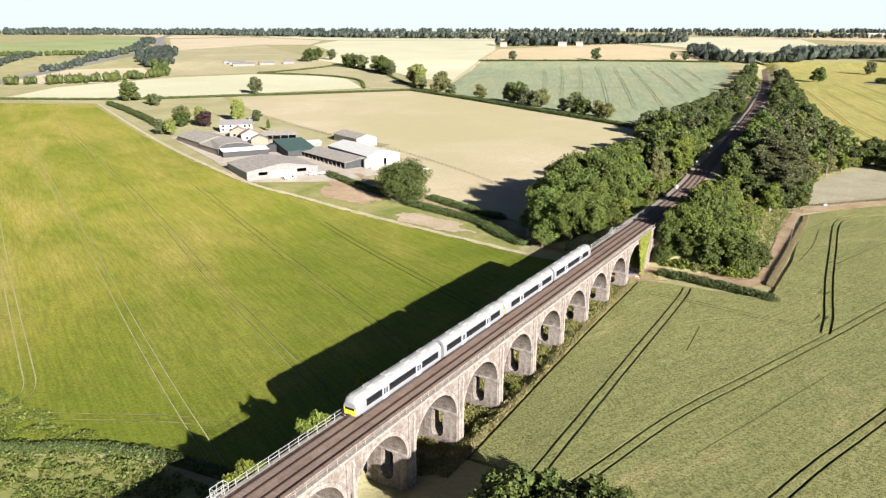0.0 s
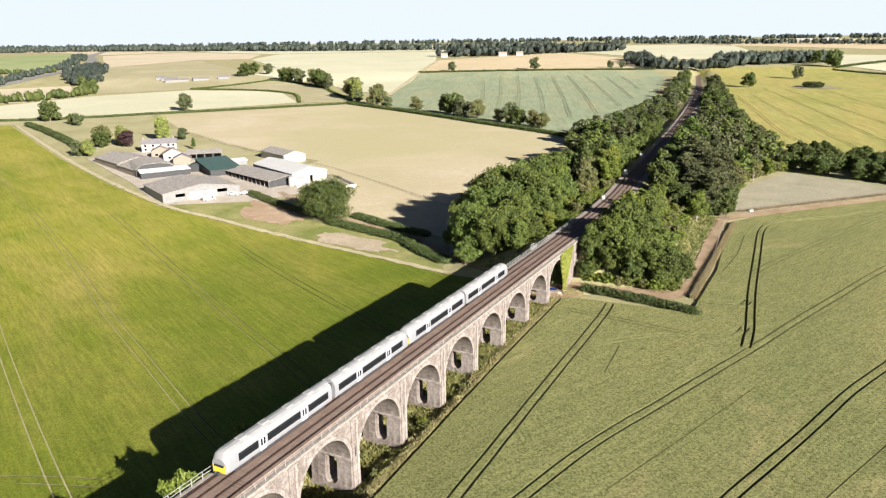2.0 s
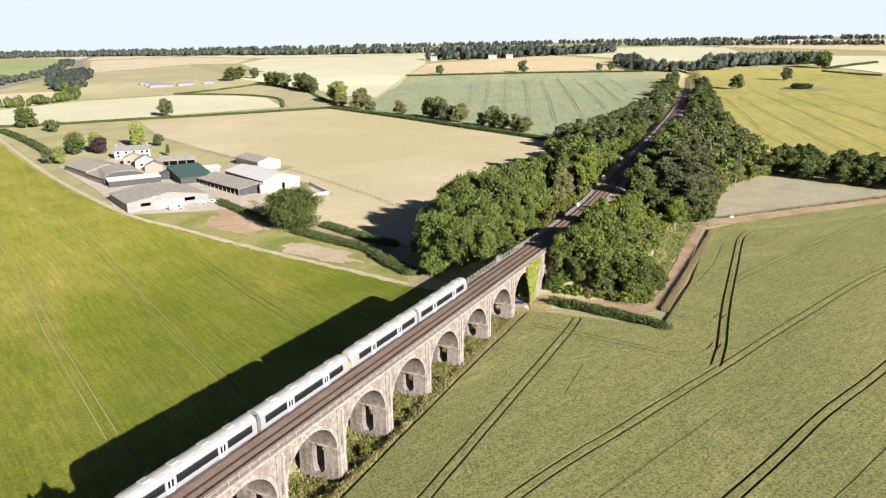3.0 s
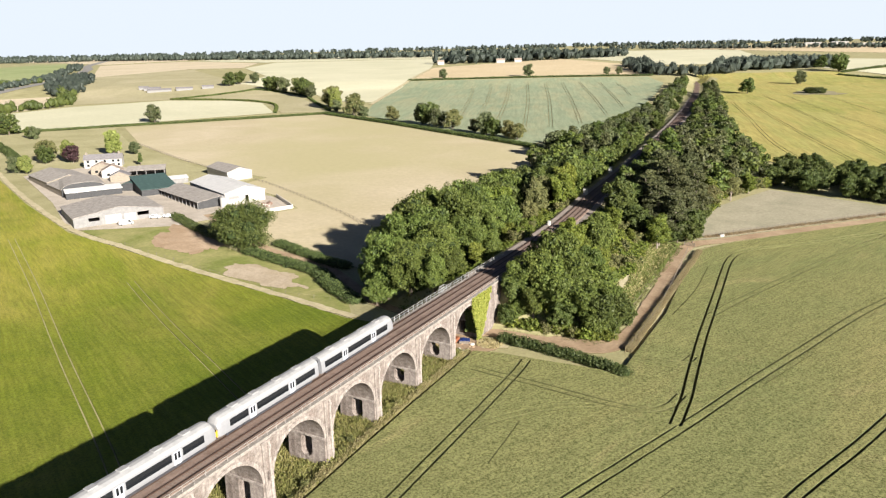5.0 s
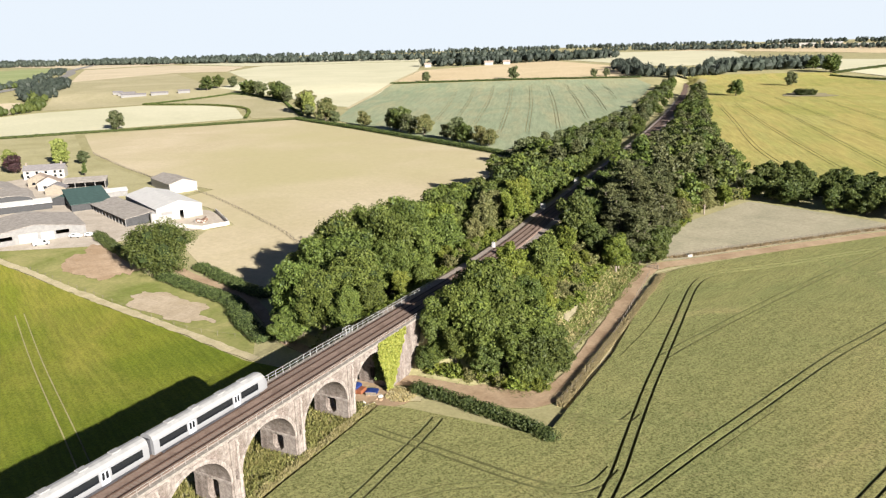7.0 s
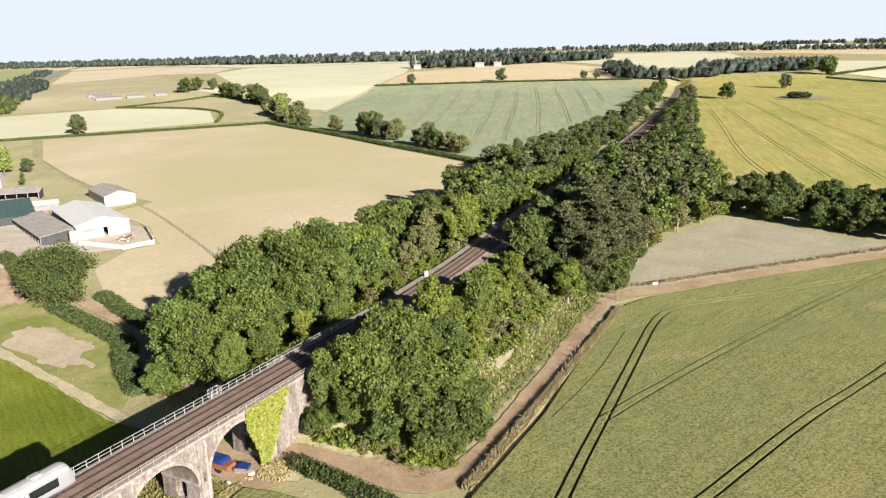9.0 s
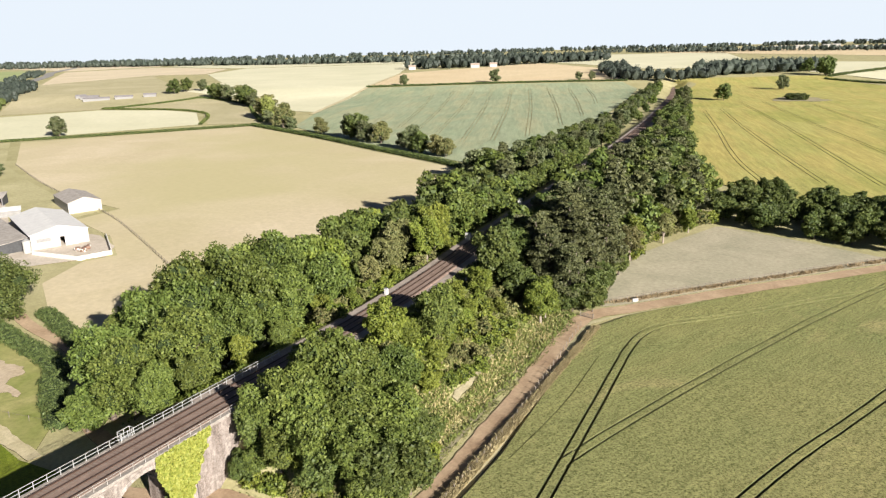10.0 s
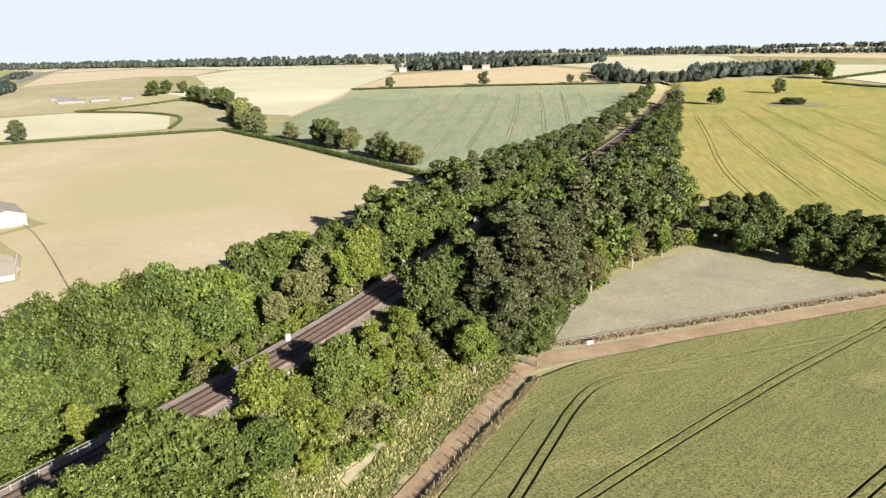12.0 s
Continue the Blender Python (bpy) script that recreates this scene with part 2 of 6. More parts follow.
rng = np.random.default_rng(11)


def mesh_from(name, verts, faces, mats, indices=None, smooth=False):
    me = bpy.data.meshes.new(name)
    me.from_pydata([tuple(v) for v in verts], [], faces)
    for m in mats:
        me.materials.append(m)
    if indices is not None:
        me.polygons.foreach_set("material_index", np.asarray(indices, dtype=np.int32))
    if smooth:
        me.polygons.foreach_set("use_smooth", np.ones(len(me.polygons), dtype=bool))
    me.update()
    return me


def part(name, bm, mat, parent=None, label=""):
    me = bpy.data.meshes.new(name)
    bm.to_mesh(me)
    bm.free()
    for m in (mat if isinstance(mat, (list, tuple)) else [mat]):
        me.materials.append(m)
    ob = new(name, me)
    ob.parent = parent
    if label:
        ob["label"] = label
    return ob


def shared(name, me, parent, m=None, label=""):
    ob = new(name, me)
    ob.parent = parent
    if m is not None:
        ob.matrix_basis = m
    if label:
        ob["label"] = label
    return ob


def box(bm, x0, x1, y0, y1, z0, z1, bevel=0.0, mat=0):
    vs = [bm.verts.new((x, y, z)) for z in (z0, z1) for x, y in ((x0, y0), (x1, y0), (x1, y1), (x0, y1))]
    fs = [bm.faces.new([vs[i] for i in q]) for q in ((3, 2, 1, 0), (4, 5, 6, 7), (0, 1, 5, 4), (1, 2, 6, 5), (2, 3, 7, 6), (3, 0, 4, 7))]
    for f in fs:
        f.material_index = mat
    if bevel:
        bmesh.ops.bevel(bm, geom=list({e for f in fs for e in f.edges}), offset=bevel, segments=1, affect="EDGES")
    return fs


def prism(bm, profile, a, b, place, mat=0):
    """A closed profile of (p, q) swept from a to b; place(p, q, s) gives the point."""
    n = len(profile)
    r0 = [bm.verts.new(place(p, q, a)) for p, q in profile]
    r1 = [bm.verts.new(place(p, q, b)) for p, q in profile]
    fs = [bm.faces.new(r0[::-1]), bm.faces.new(r1)]
    for i in range(n):
        fs.append(bm.faces.new((r0[i], r0[(i + 1) % n], r1[(i + 1) % n], r1[i])))
    for f in fs:
        f.material_index = mat
    return fs


def tube(bm, p, q, r0, r1=None, sides=6):
    p, q = Vector(p), Vector(q)
    r1 = r0 if r1 is None else r1
    d = (q - p).normalized()
    a = d.orthogonal().normalized()
    b = d.cross(a)
    ring = lambda c, r: [bm.verts.new(c + (a * math.cos(2 * math.pi * i / sides) + b * math.sin(2 * math.pi * i / sides)) * r) for i in range(sides)]
    u, v = ring(p, r0), ring(q, r1)
    for i in range(sides):
        bm.faces.new((u[i], u[(i + 1) % sides], v[(i + 1) % sides], v[i]))
    bm.faces.new(u[::-1])
    bm.faces.new(v)


def empty(name, m=None, label="", category="", group="", kind=""):
    e = new(name)
    e.empty_display_size = 0.3
    if m is not None:
        e.matrix_basis = m
    return tagged(e, label, category, group, kind)


# ---- the lie of the land ----
# depth along the valley's cross line, and the height of the natural ground there
DEPTHS = (-400, 250, 320, 410, 700, 800, 950, 1040, 1500, 2500, 3500, 6000)
HEIGHTS = (0, 0, 3.2, 5, 13, 16, 21, 30, 44, 64, 78, 84)


def natural(x, y):
    u = (np.asarray(x, float) - 59.4) * -0.5255 + np.asarray(y, float) * 0.8508
    z = sum(np.interp(u + k, DEPTHS, HEIGHTS) for k in (-24, -12, 0, 12, 24)) / 5
    return z


def track_x(y):
    d = np.maximum(np.asarray(y, float) - 230, 0)
    return -0.06 * d * np.clip(d / 80, 0, 1) - 0.00007 * d * d


def rail_z(y):
    return np.interp(np.asarray(y, float), (250, 700, 1000, 1160), (11.65, 13.5, 17.0, 23.0))


END = 203.0  # where the viaduct meets the embankment


def land(x, y):
    """Natural ground with the railway's embankment and cutting."""
    x, y = np.asarray(x, float), np.asarray(y, float)
    fall = np.clip((168 - y) / 62, 0, 1)
    g = natural(x, y) - fall * fall * (3 - 2 * fall) * np.interp(x, (-14, -7, -3, 2.5, 6.5, 20), (0, 0.8, 2.6, 2.6, 0.9, 0))
    side = x - track_x(y)
    d = np.hypot(np.maximum(np.abs(side) - 5.6, 0), np.maximum(END + 7 - y, 0) * 7.0)
    top = rail_z(y) - 0.55
    z = np.maximum(g, top - d / 2.05 - np.maximum(y - 1090, 0))
    z = np.where(y > END - 30, np.minimum(z, top + d / 1.6 + np.maximum(y - 1090, 0) * 0.6), z)
    return np.where(y > END - 30, z, g)


def gz(x, y):
    return float(land(x, y))


def spaced(a, b, c, d, step, grow=1.12):
    """Even steps between b and c, growing steps out to a and d."""
    mid = list(np.arange(b, c + step, step))
    s, v, lo = step, b, []
    while v > a:
        s *= grow
        v -= s
        lo.append(v)
    s, v, hi = step, mid[-1], []
    while v < d:
        s *= grow
        v += s
        hi.append(v)
    return np.array(lo[::-1] + mid + hi)


def build_ground():
    xs, ys = spaced(-5200, -120, 110, 2500, 3.0, 1.06), spaced(-700, -20, 420, 5200, 3.5, 1.06)
    gx, gy = np.meshgrid(xs, ys)
    z = land(gx, gy)
    nx, ny = len(xs), len(ys)
    verts = np.stack([gx.ravel(), gy.ravel(), z.ravel()], 1)
    i = np.arange(nx * ny).reshape(ny, nx)
    faces = np.stack([i[:-1, :-1], i[:-1, 1:], i[1:, 1:], i[1:, :-1]], -1).reshape(-1, 4)
    ob = new("ground", mesh_from("ground", verts.tolist(), faces.tolist(), [M_GRASS], smooth=True))
    tagged(ob, "rough grassland of a gently rising valley", "ground", kind="structure")


build_ground()


def build_haze():
    """The pale summer haze that stands round the horizon beyond the land."""
    m = bpy.data.materials.new("horizon_haze")
    m.use_nodes = True
    n, l = m.node_tree.nodes, m.node_tree.links
    e = n.new("ShaderNodeEmission")
    e.inputs["Color"].default_value, e.inputs["Strength"].default_value = (0.89, 0.96, 1.0, 1), 0.375
    l.new(e.outputs[0], n["Material Output"].inputs[0])
    k, r = 96, 4700.0
    verts = [(90 + r * math.cos(2 * math.pi * i / k), 60 + r * math.sin(2 * math.pi * i / k), z) for z in (-60, 660) for i in range(k)]
    faces = [(i, (i + 1) % k, k + (i + 1) % k, k + i) for i in range(k)]
    tagged(new("backdrop", mesh_from("backdrop", verts, faces, [m])), "pale hazy summer sky low round the horizon", "sky", kind="structure")


build_haze()

from mathutils.geometry import delaunay_2d_cdt


def inside(px, py, poly):
    c = np.zeros(px.shape, bool)
    n = len(poly)
    for k in range(n):
        (x0, y0), (x1, y1) = poly[k], poly[(k + 1) % n]
        cross = ((y0 > py) != (y1 > py)) & (px < (x1 - x0) * (py - y0) / ((y1 - y0) or 1e-9) + x0)
        c ^= cross
    return c


def smooth_line(pts, n=6):
    """Catmull-Rom through the points."""
    p = [Vector(q) for q in pts]
    p = [p[0] * 2 - p[1]] + p + [p[-1] * 2 - p[-2]]
    out = []
    for k in range(1, len(p) - 2):
        a, b, c, d = p[k - 1:k + 3]
        for s in range(n):
            t = s / n
            out.append(0.5 * ((2 * b) + (c - a) * t + (2 * a - 5 * b + 4 * c - d) * t * t + (3 * b - a - 3 * c + d) * t ** 3))
    return [tuple(v) for v in out + [p[-2]]]


def offset_line(pts, d):
    p = np.array(pts, float)
    t = np.gradient(p, axis=0)
    t /= np.linalg.norm(t, axis=1)[:, None] + 1e-9
    return p + np.stack([-t[:, 1], t[:, 0]], 1) * d


def strip_poly(pts, width, d=0.0):
    a, b = offset_line(pts, d + width / 2), offset_line(pts, d - width / 2)
    return [tuple(v) for v in a] + [tuple(v) for v in b[::-1]]


def field(name, poly, mat, lift, step, label, category="field", cuts=(), kind="structure", wobble=0.0, edge=None):
    """A field laid on the land: standing crop of height lift with an edge, and gaps cut where wheels have run."""
    loops = [list(poly)] + [list(c) for c in cuts]
    verts, edges = [], []
    for lp in loops:
        pts = []
        for k in range(len(lp)):
            a, b = np.array(lp[k]), np.array(lp[(k + 1) % len(lp)])
            m = max(1, int(np.linalg.norm(b - a) / (step * 1.2))) if lp is loops[0] else 1
            pts += [tuple(a + (b - a) * s / m) for s in range(m)]
        base = len(verts)
        verts += pts
        edges += [(base + k, base + (k + 1) % len(pts)) for k in range(len(pts))]
    P = np.array(poly)
    gx, gy = np.meshgrid(np.arange(P[:, 0].min(), P[:, 0].max(), step), np.arange(P[:, 1].min(), P[:, 1].max(), step))
    gx, gy = gx.ravel() + 0.31 * step, gy.ravel() + 0.17 * step
    ok = inside(gx, gy, poly)
    verts += list(zip(gx[ok].tolist(), gy[ok].tolist()))
    vo, _, fo, *_ = delaunay_2d_cdt([Vector(v) for v in verts], edges, [], 0, 0.001)
    V = np.array([tuple(v) for v in vo])
    F = np.array([f for f in fo if len(f) == 3])
    c = V[F].mean(1)
    keep = inside(c[:, 0], c[:, 1], poly)
    for cut in cuts:
        keep &= ~inside(c[:, 0], c[:, 1], cut)
    F = F[keep]
    z = land(V[:, 0], V[:, 1])
    top = [(x, y, zz + lift) for (x, y), zz in zip(V, z)]
    if wobble:
        top = [(x, y, zz + rnd.uniform(-wobble, wobble)) for x, y, zz in top]
    n = len(V)
    count = {}
    for tri in F:
        for k in range(3):
            e = (int(tri[k]), int(tri[(k + 1) % 3]))
            count[e] = 1
    skirt = [(a, b) for a, b in count if (b, a) not in count]
    faces = [tuple(int(v) for v in t) for t in F]
    low = {}
    allv = list(top)
    for a, b in skirt:
        for v in (a, b):
            if v not in low:
                low[v] = len(allv)
                allv.append((V[v][0], V[v][1], z[v] - 0.3))
        faces.append((b, a, low[a], low[b]))
    ob = new(name, mesh_from(name, allv, faces, [mat, edge or M_SOIL], [0] * len(F) + [1] * (len(faces) - len(F))))
    return tagged(ob, label, category, kind=kind)

# ---- fields, tracks and roads ----
def ruts(line, gauge=1.9, width=0.55):
    s = smooth_line(line)
    return [strip_poly(s, width, gauge / 2), strip_poly(s, width, -gauge / 2)]


WHEAT = [(9.0, 90), (8.3, 106), (7.6, 123), (7.1, 146), (6.7, 168), (6.3, 189), (12, 190.5), (38.6, 191.5), (39.4, 231), (36.4, 280), (37.6, 293), (42, 302), (62, 325), (99, 364),
         (190, 455), (420, 420), (300, 40), (110, 72), (40, 88)]
wheel_lines = [
    [(26.6, 91), (34, 120), (42.5, 143), (49.8, 162.8), (55.5, 178), (62.2, 197.4), (70.6, 220), (80.6, 247), (89.4, 267), (98, 287), (120, 338)],
    [(49.2, 92), (53, 103.5), (57.4, 117), (65.8, 140), (73, 161), (80.9, 180), (86.3, 194), (105, 243), (130, 303)],
    [(49, 232.5), (55.2, 251), (66.6, 281), (80.4, 314), (91.4, 337), (101, 357), (112, 382)],
]
bold_line = [(52.9, 174.5), (52.8, 180), (52.6, 187), (52.0, 194), (51.1, 205), (50.2, 217.5), (49.3, 234), (48.3, 253.5), (47.5, 268), (46.9, 282), (47.5, 291), (49.6, 297), (54.2, 303), (65, 313), (88, 338), (118, 368)]
cuts = [c for w in wheel_lines for c in ruts(w)] + ruts(bold_line, 1.9, 0.56) + ruts([(20.4, 90.5), (20.1, 110), (19.7, 140), (19.5, 166), (19.3, 178), (19.0, 186), (18.6, 189.6)], 1.9, 0.54)
headland = [(10.0, 180.9), (17.1, 180.1), (23.3, 179.6), (29.5, 178.8), (35.4, 178.0), (40.8, 177.5), (45.6, 177.7), (48.6, 179), (50.6, 182), (51.6, 187)]
spur = [(38.9, 200.1), (45.3, 201.1), (49.0, 202.4), (50.3, 206.5)]
sweep = [(19.9, 156), (21.9, 159.2), (24.8, 164.0), (28.2, 168.4), (32.0, 172.0), (36.3, 175.0), (39.6, 176.4)]
cuts += ruts(headland, 1.7, 0.5) + ruts(spur, 1.7, 0.5) + ruts(sweep, 1.6, 0.34)
cuts += [strip_poly(smooth_line(w), 0.24) for w in ([(68, 118), (78, 142), (90, 172)], [(39.9, 108.8), (48, 131), (56.7, 155.1)], [(65.2, 198.5), (69, 208.5), (72.8, 218.4)], [(28.6, 149), (28.2, 157), (27.8, 164)], [(41, 230), (42.6, 252), (42.2, 276)])]
field("wheat_field", WHEAT, M_WHEAT, 0.6, 5.0, "green standing wheat crossed by pairs of dark wheel tracks", cuts=cuts, wobble=0.05, edge=M_STALK)
# dark floor under the wheat: the wheel tracks' shade put into its colour
field("wheat_floor", WHEAT, M_SOIL, 0.04, 9.0, "soil between the wheat stems, coloured dark for the shade there", "soil")

BARLEY = [(-8.5, 66), (-9.5, 196), (-33, 195), (-62, 201), (-104, 207.5), (-148, 215), (-178, 219.5), (-240, 243), (-334, 284), (-495, 360), (-600, 315),
          (-900, 120), (-420, -60), (-58, 52.5), (-43, 61)]
barley_lines = [
    [(-478, 313), (-258, 209), (-161, 163), (-100, 131), (-69.5, 115.8), (-35, 98.8), (-20, 92)],
    [(-190, 205), (-134, 177), (-77, 147), (-36, 126), (-14, 114)],
    [(-110, 192), (-74, 173.5), (-37, 155.5), (-16, 145)],
    [(-392, 243.5), (-240, 171), (-152, 129.6), (-95, 101), (-52, 80), (-24, 67)],
    [(-330, 190), (-177, 115), (-123, 89), (-88, 72.5), (-76, 66.5), (-71.6, 61.5), (-73, 57), (-80, 52)],
    [(-70, 57), (-56, 64.5), (-44, 71.3), (-30, 77)],
]
cuts = [c for w in barley_lines for c in ruts(w, 2.1, 0.28)]
field("barley_field", BARLEY, M_BARLEY, 0.18, 7.0, "bright green ripening barley field with yellow streaks", cuts=cuts, wobble=0.04)

PASTURE = [(-40, 214), (-48, 230), (-62, 234), (-96, 243), (-118, 256), (-126, 275), (-122, 285), (-146, 301), (-182, 313), (-182, 334), (-226, 342), (-280, 362), (-343, 390), (-440, 455), (-385, 525), (-338, 584), (-240, 541), (-172, 507),
           (-100, 474), (-72, 452), (-52, 400), (-44, 330), (-34, 262)]
field("pasture", PASTURE, M_PASTURE, 0.1, 9.0, "sun-bleached tan pasture grazed short")
PADDOCK = [(-33, 197.5), (-62, 203.5), (-104, 210), (-148, 217.5), (-176, 223), (-160, 250), (-133, 240), (-100, 228), (-62, 220), (-40, 206)]
field("paddock", PADDOCK, M_PADDOCK, 0.1, 5.0, "patchy green paddock with worn bare ground")


def blob(cx, cy, rx, ry, n=22, rough=0.18, turn=0.0):
    out = []
    for k in range(n):
        a = 2 * math.pi * k / n
        r = 1 + rough * (noise.noise(Vector((cx * 0.1 + math.cos(a) * 1.4, cy * 0.1 + math.sin(a) * 1.4, 0.3))) + 0.22 * noise.noise(Vector((math.cos(a) * 4 + cx, math.sin(a) * 5 + cy, 0.7))))
        x, y = rx * r * math.cos(a), ry * r * math.sin(a)
        out.append((cx + x * math.cos(turn) - y * math.sin(turn), cy + x * math.sin(turn) + y * math.cos(turn)))
    return out


def ragged(poly, amount, step=1.5):
    """The outline cut into short steps and pushed about, as grass creeps over an edge."""
    out = []
    for k in range(len(poly)):
        a, b = Vector(poly[k]), Vector(poly[(k + 1) % len(poly)])
        n = max(1, int((b - a).length / step))
        for s in range(n):
            p = a.lerp(b, s / n)
            v = Vector((p.x * 0.31, p.y * 0.31, 0.5))
            w = Vector((p.x * 1.3, p.y * 1.3, 4.5))
            out.append((p.x + amount * (noise.noise(v) + 0.5 * noise.noise(w)), p.y + amount * (noise.noise(v + Vector((7, 3, 0))) + 0.5 * noise.noise(w + Vector((2, 9, 0))))))
    return out


def lane(name, line, width, mat, lift, label, category="track", step=4.0, rough=0.0):
    poly = strip_poly(smooth_line(line), width)
    return field(name, ragged(poly, rough) if rough else poly, mat, lift, step, label, category)


field("bare_earth", ragged(blob(-128, 231.5, 21, 8.5, 60, 0.7, -0.38), 1.3, 0.8), M_BARE, 0.16, 4.0, "patch of pinkish bare trodden earth", "bare ground")
field("bare_earth", ragged(blob(-75, 212.6, 16.5, 6.4, 60, 0.7, -0.2), 1.2, 0.8), M_PALEBARE, 0.16, 3.0, "patch of pale bare trodden earth", "bare ground")
lane("field_margin", [(-31, 196.5), (-63, 202.5), (-104, 209), (-147, 216.5), (-177, 221.8), (-240, 245.5), (-334, 287), (-495, 364)], 2.6, M_MARGIN, 0.2, "narrow strip of pale straw-coloured grass beside the barley", "verge", rough=0.55)
# dark soil strip laid where the wheat's edge throws its shadow
lane("edge_shade_strip", [(8.6, 90), (7.9, 106), (7.2, 123), (6.7, 146), (6.3, 168), (5.9, 189)], 0.9, M_SOIL, 0.05, "dark strip along the wheat's edge in place of its shadow", "soil", 2.0)
lane("straw_verge", [(6.9, 92), (6.3, 108), (5.6, 130), (4.7, 189)], 1.4, M_STRAW, 0.3, "strip of dry straw-coloured grass below the viaduct", "verge", 3.0)
FARMYARD = [(-180, 221), (-148, 243), (-140, 262), (-124, 282), (-132, 292), (-150, 300), (-205, 300), (-240, 320), (-300, 330), (-310, 286), (-232, 250)]
field("farmyard", FARMYARD, M_YARD, 0.14, 6.0, "pale concrete farmyard between the barns", "yard")
lane("farm_lane", [(-150, 262), (-128, 250), (-96, 236), (-66, 229), (-44, 216), (-32, 208), (-14, 203)], 3.2, M_DIRT, 0.14, "dirt lane running between hedges to the farm")
lane("dirt_track", [(-13, 195), (-3, 197), (4.8, 201.4), (10, 202.6), (17, 202.2), (26.4, 201.2), (32.4, 204.4), (35, 216), (34.2, 240), (32.8, 270), (31.4, 288), (33.4, 299), (42, 308.5), (62, 330), (100, 369), (190, 462)], 4.6, M_DIRT, 0.16, "rutted brown dirt track round the wheat field", rough=0.5)
FALLOW = [(33.5, 309), (31, 330), (31, 350), (38, 369), (48.5, 396), (72, 388), (100, 377), (118, 396), (60, 333)]
field("fallow_field", FALLOW, M_FALLOW, 0.12, 5.0, "small grey-brown fallow field", wobble=0.03)
GOLD = [(-108, 1100), (24, 1172), (60, 1190), (135, 1060), (175, 425), (102, 432), (78, 446), (56, 458), (38, 474), (22, 505), (0, 590), (-22, 700), (-42, 800), (-68, 950)]
gold_cuts = []
for w in ([(-19, 785), (9, 666), (25, 592), (39, 535), (56, 482)], [(-8, 803), (22, 688), (52, 582), (79, 492)], [(-1, 868), (44, 713), (83, 565), (102, 492)],
          [(19, 872), (63, 726), (103, 598), (128, 510)], [(60, 860), (95, 740), (140, 590)]):
    gold_cuts += ruts(w, 2.4, 0.4)
gold_cuts = [c for c in gold_cuts if inside(np.array([p[0] for p in c]), np.array([p[1] for p in c]), GOLD).all()]
field("golden_field", GOLD, M_GOLD, 0.3, 16.0, "yellow-green ripening crop with wheel tracks", cuts=gold_cuts)
BLUE = [(-336, 660), (-349, 684), (-412, 824), (-437, 898), (-300, 982), (-160, 1052), (-128, 1000), (-108, 880), (-84, 700), (-72, 560), (-98, 488), (-172, 520), (-240, 556), (-300, 592)]
blue_cuts = []
for a, b in (((-335, 885), (-214, 612)), ((-320, 905), (-192, 602)), ((-304, 925), (-168, 588)), ((-284, 936), (-133, 558)), ((-264, 947), (-116, 568)), ((-246, 960), (-102, 594)), ((-226, 970), (-101, 659)), ((-204, 980), (-104, 720)), ((-184, 987), (-124, 825))):
    blue_cuts += ruts([a, ((a[0] + b[0]) / 2 + 2, (a[1] + b[1]) / 2), b], 2.6, 0.55)
blue_cuts = [c for c in blue_cuts if inside(np.array([p[0] for p in c]), np.array([p[1] for p in c]), BLUE).all()]
field("green_crop_field", BLUE, M_BLUEGREEN, 0.22, 18.0, "pale blue-green crop with fine wheel tracks", cuts=blue_cuts)
field("meadow", [(-600, 338), (-505, 388), (-448, 452), (-350, 388), (-280, 358), (-226, 338), (-186, 330), (-186, 316), (-205, 302), (-300, 332), (-312, 288), (-330, 288), (-495, 366)], M_MEADOW, 0.07, 9.0, "pale olive rough meadow round the farm")
field("stubble_field", [(-604, 344), (-656, 427), (-648, 556), (-600, 640), (-521, 661), (-470, 652), (-391, 580), (-450, 486), (-510, 395)], M_PALE, 0.2, 18, "pale cream stubble field")
field("tan_field", [(-596, 655), (-572, 762), (-500, 740), (-411, 664), (-346, 604), (-384, 582), (-466, 656), (-521, 668)], M_OLIVE, 0.2, 18, "dull tan grass field")
field("hill_pasture", [(-1015, 850), (-666, 570), (-604, 653), (-580, 768), (-640, 850), (-711, 853), (-991, 1053), (-1020, 1090), (-1120, 940)], M_OLIVE, 0.2, 24, "olive-brown hill pasture")
field("cream_field", [(-352, 690), (-452, 936), (-560, 1178), (-775, 1592), (-1092, 1396), (-940, 1130), (-715, 937), (-640, 800), (-490, 760), (-400, 690)], M_PALE, 0.25, 26, "broad cream-coloured hay field on the hillside")
field("peach_field", [(-441, 908), (-556, 1177), (-446, 1520), (-234, 1292), (-158, 1072), (-300, 995)], M_PEACH, 0.25, 24, "peach-coloured stubble field")
field("ploughed_field", [(-1512, 1247), (-1010, 853), (-1040, 1090), (-950, 1135), (-1126, 1374), (-1500, 1500)], M_PINK, 0.25, 30, "pale pinkish ploughed field on the hill")
field("far_meadow", [(-1537, 846), (-1843, 1303), (-1770, 1348), (-1279, 1005), (-1064, 820), (-1033, 705), (-1101, 612)], M_GREENFAR, 0.25, 30, "soft green meadow near the motorway")
field("far_stubble", [(-1500, 1530), (-1130, 1400), (-780, 1620), (-520, 1800), (-800, 2300), (-1500, 2000)], M_PALE, 0.3, 60, "distant cream stubble")
field("far_stubble", [(-440, 1560), (-180, 1300), (-120, 1330), (-60, 1500), (-200, 2200), (-560, 2100)], M_PALE, 0.3, 50, "distant cream stubble")
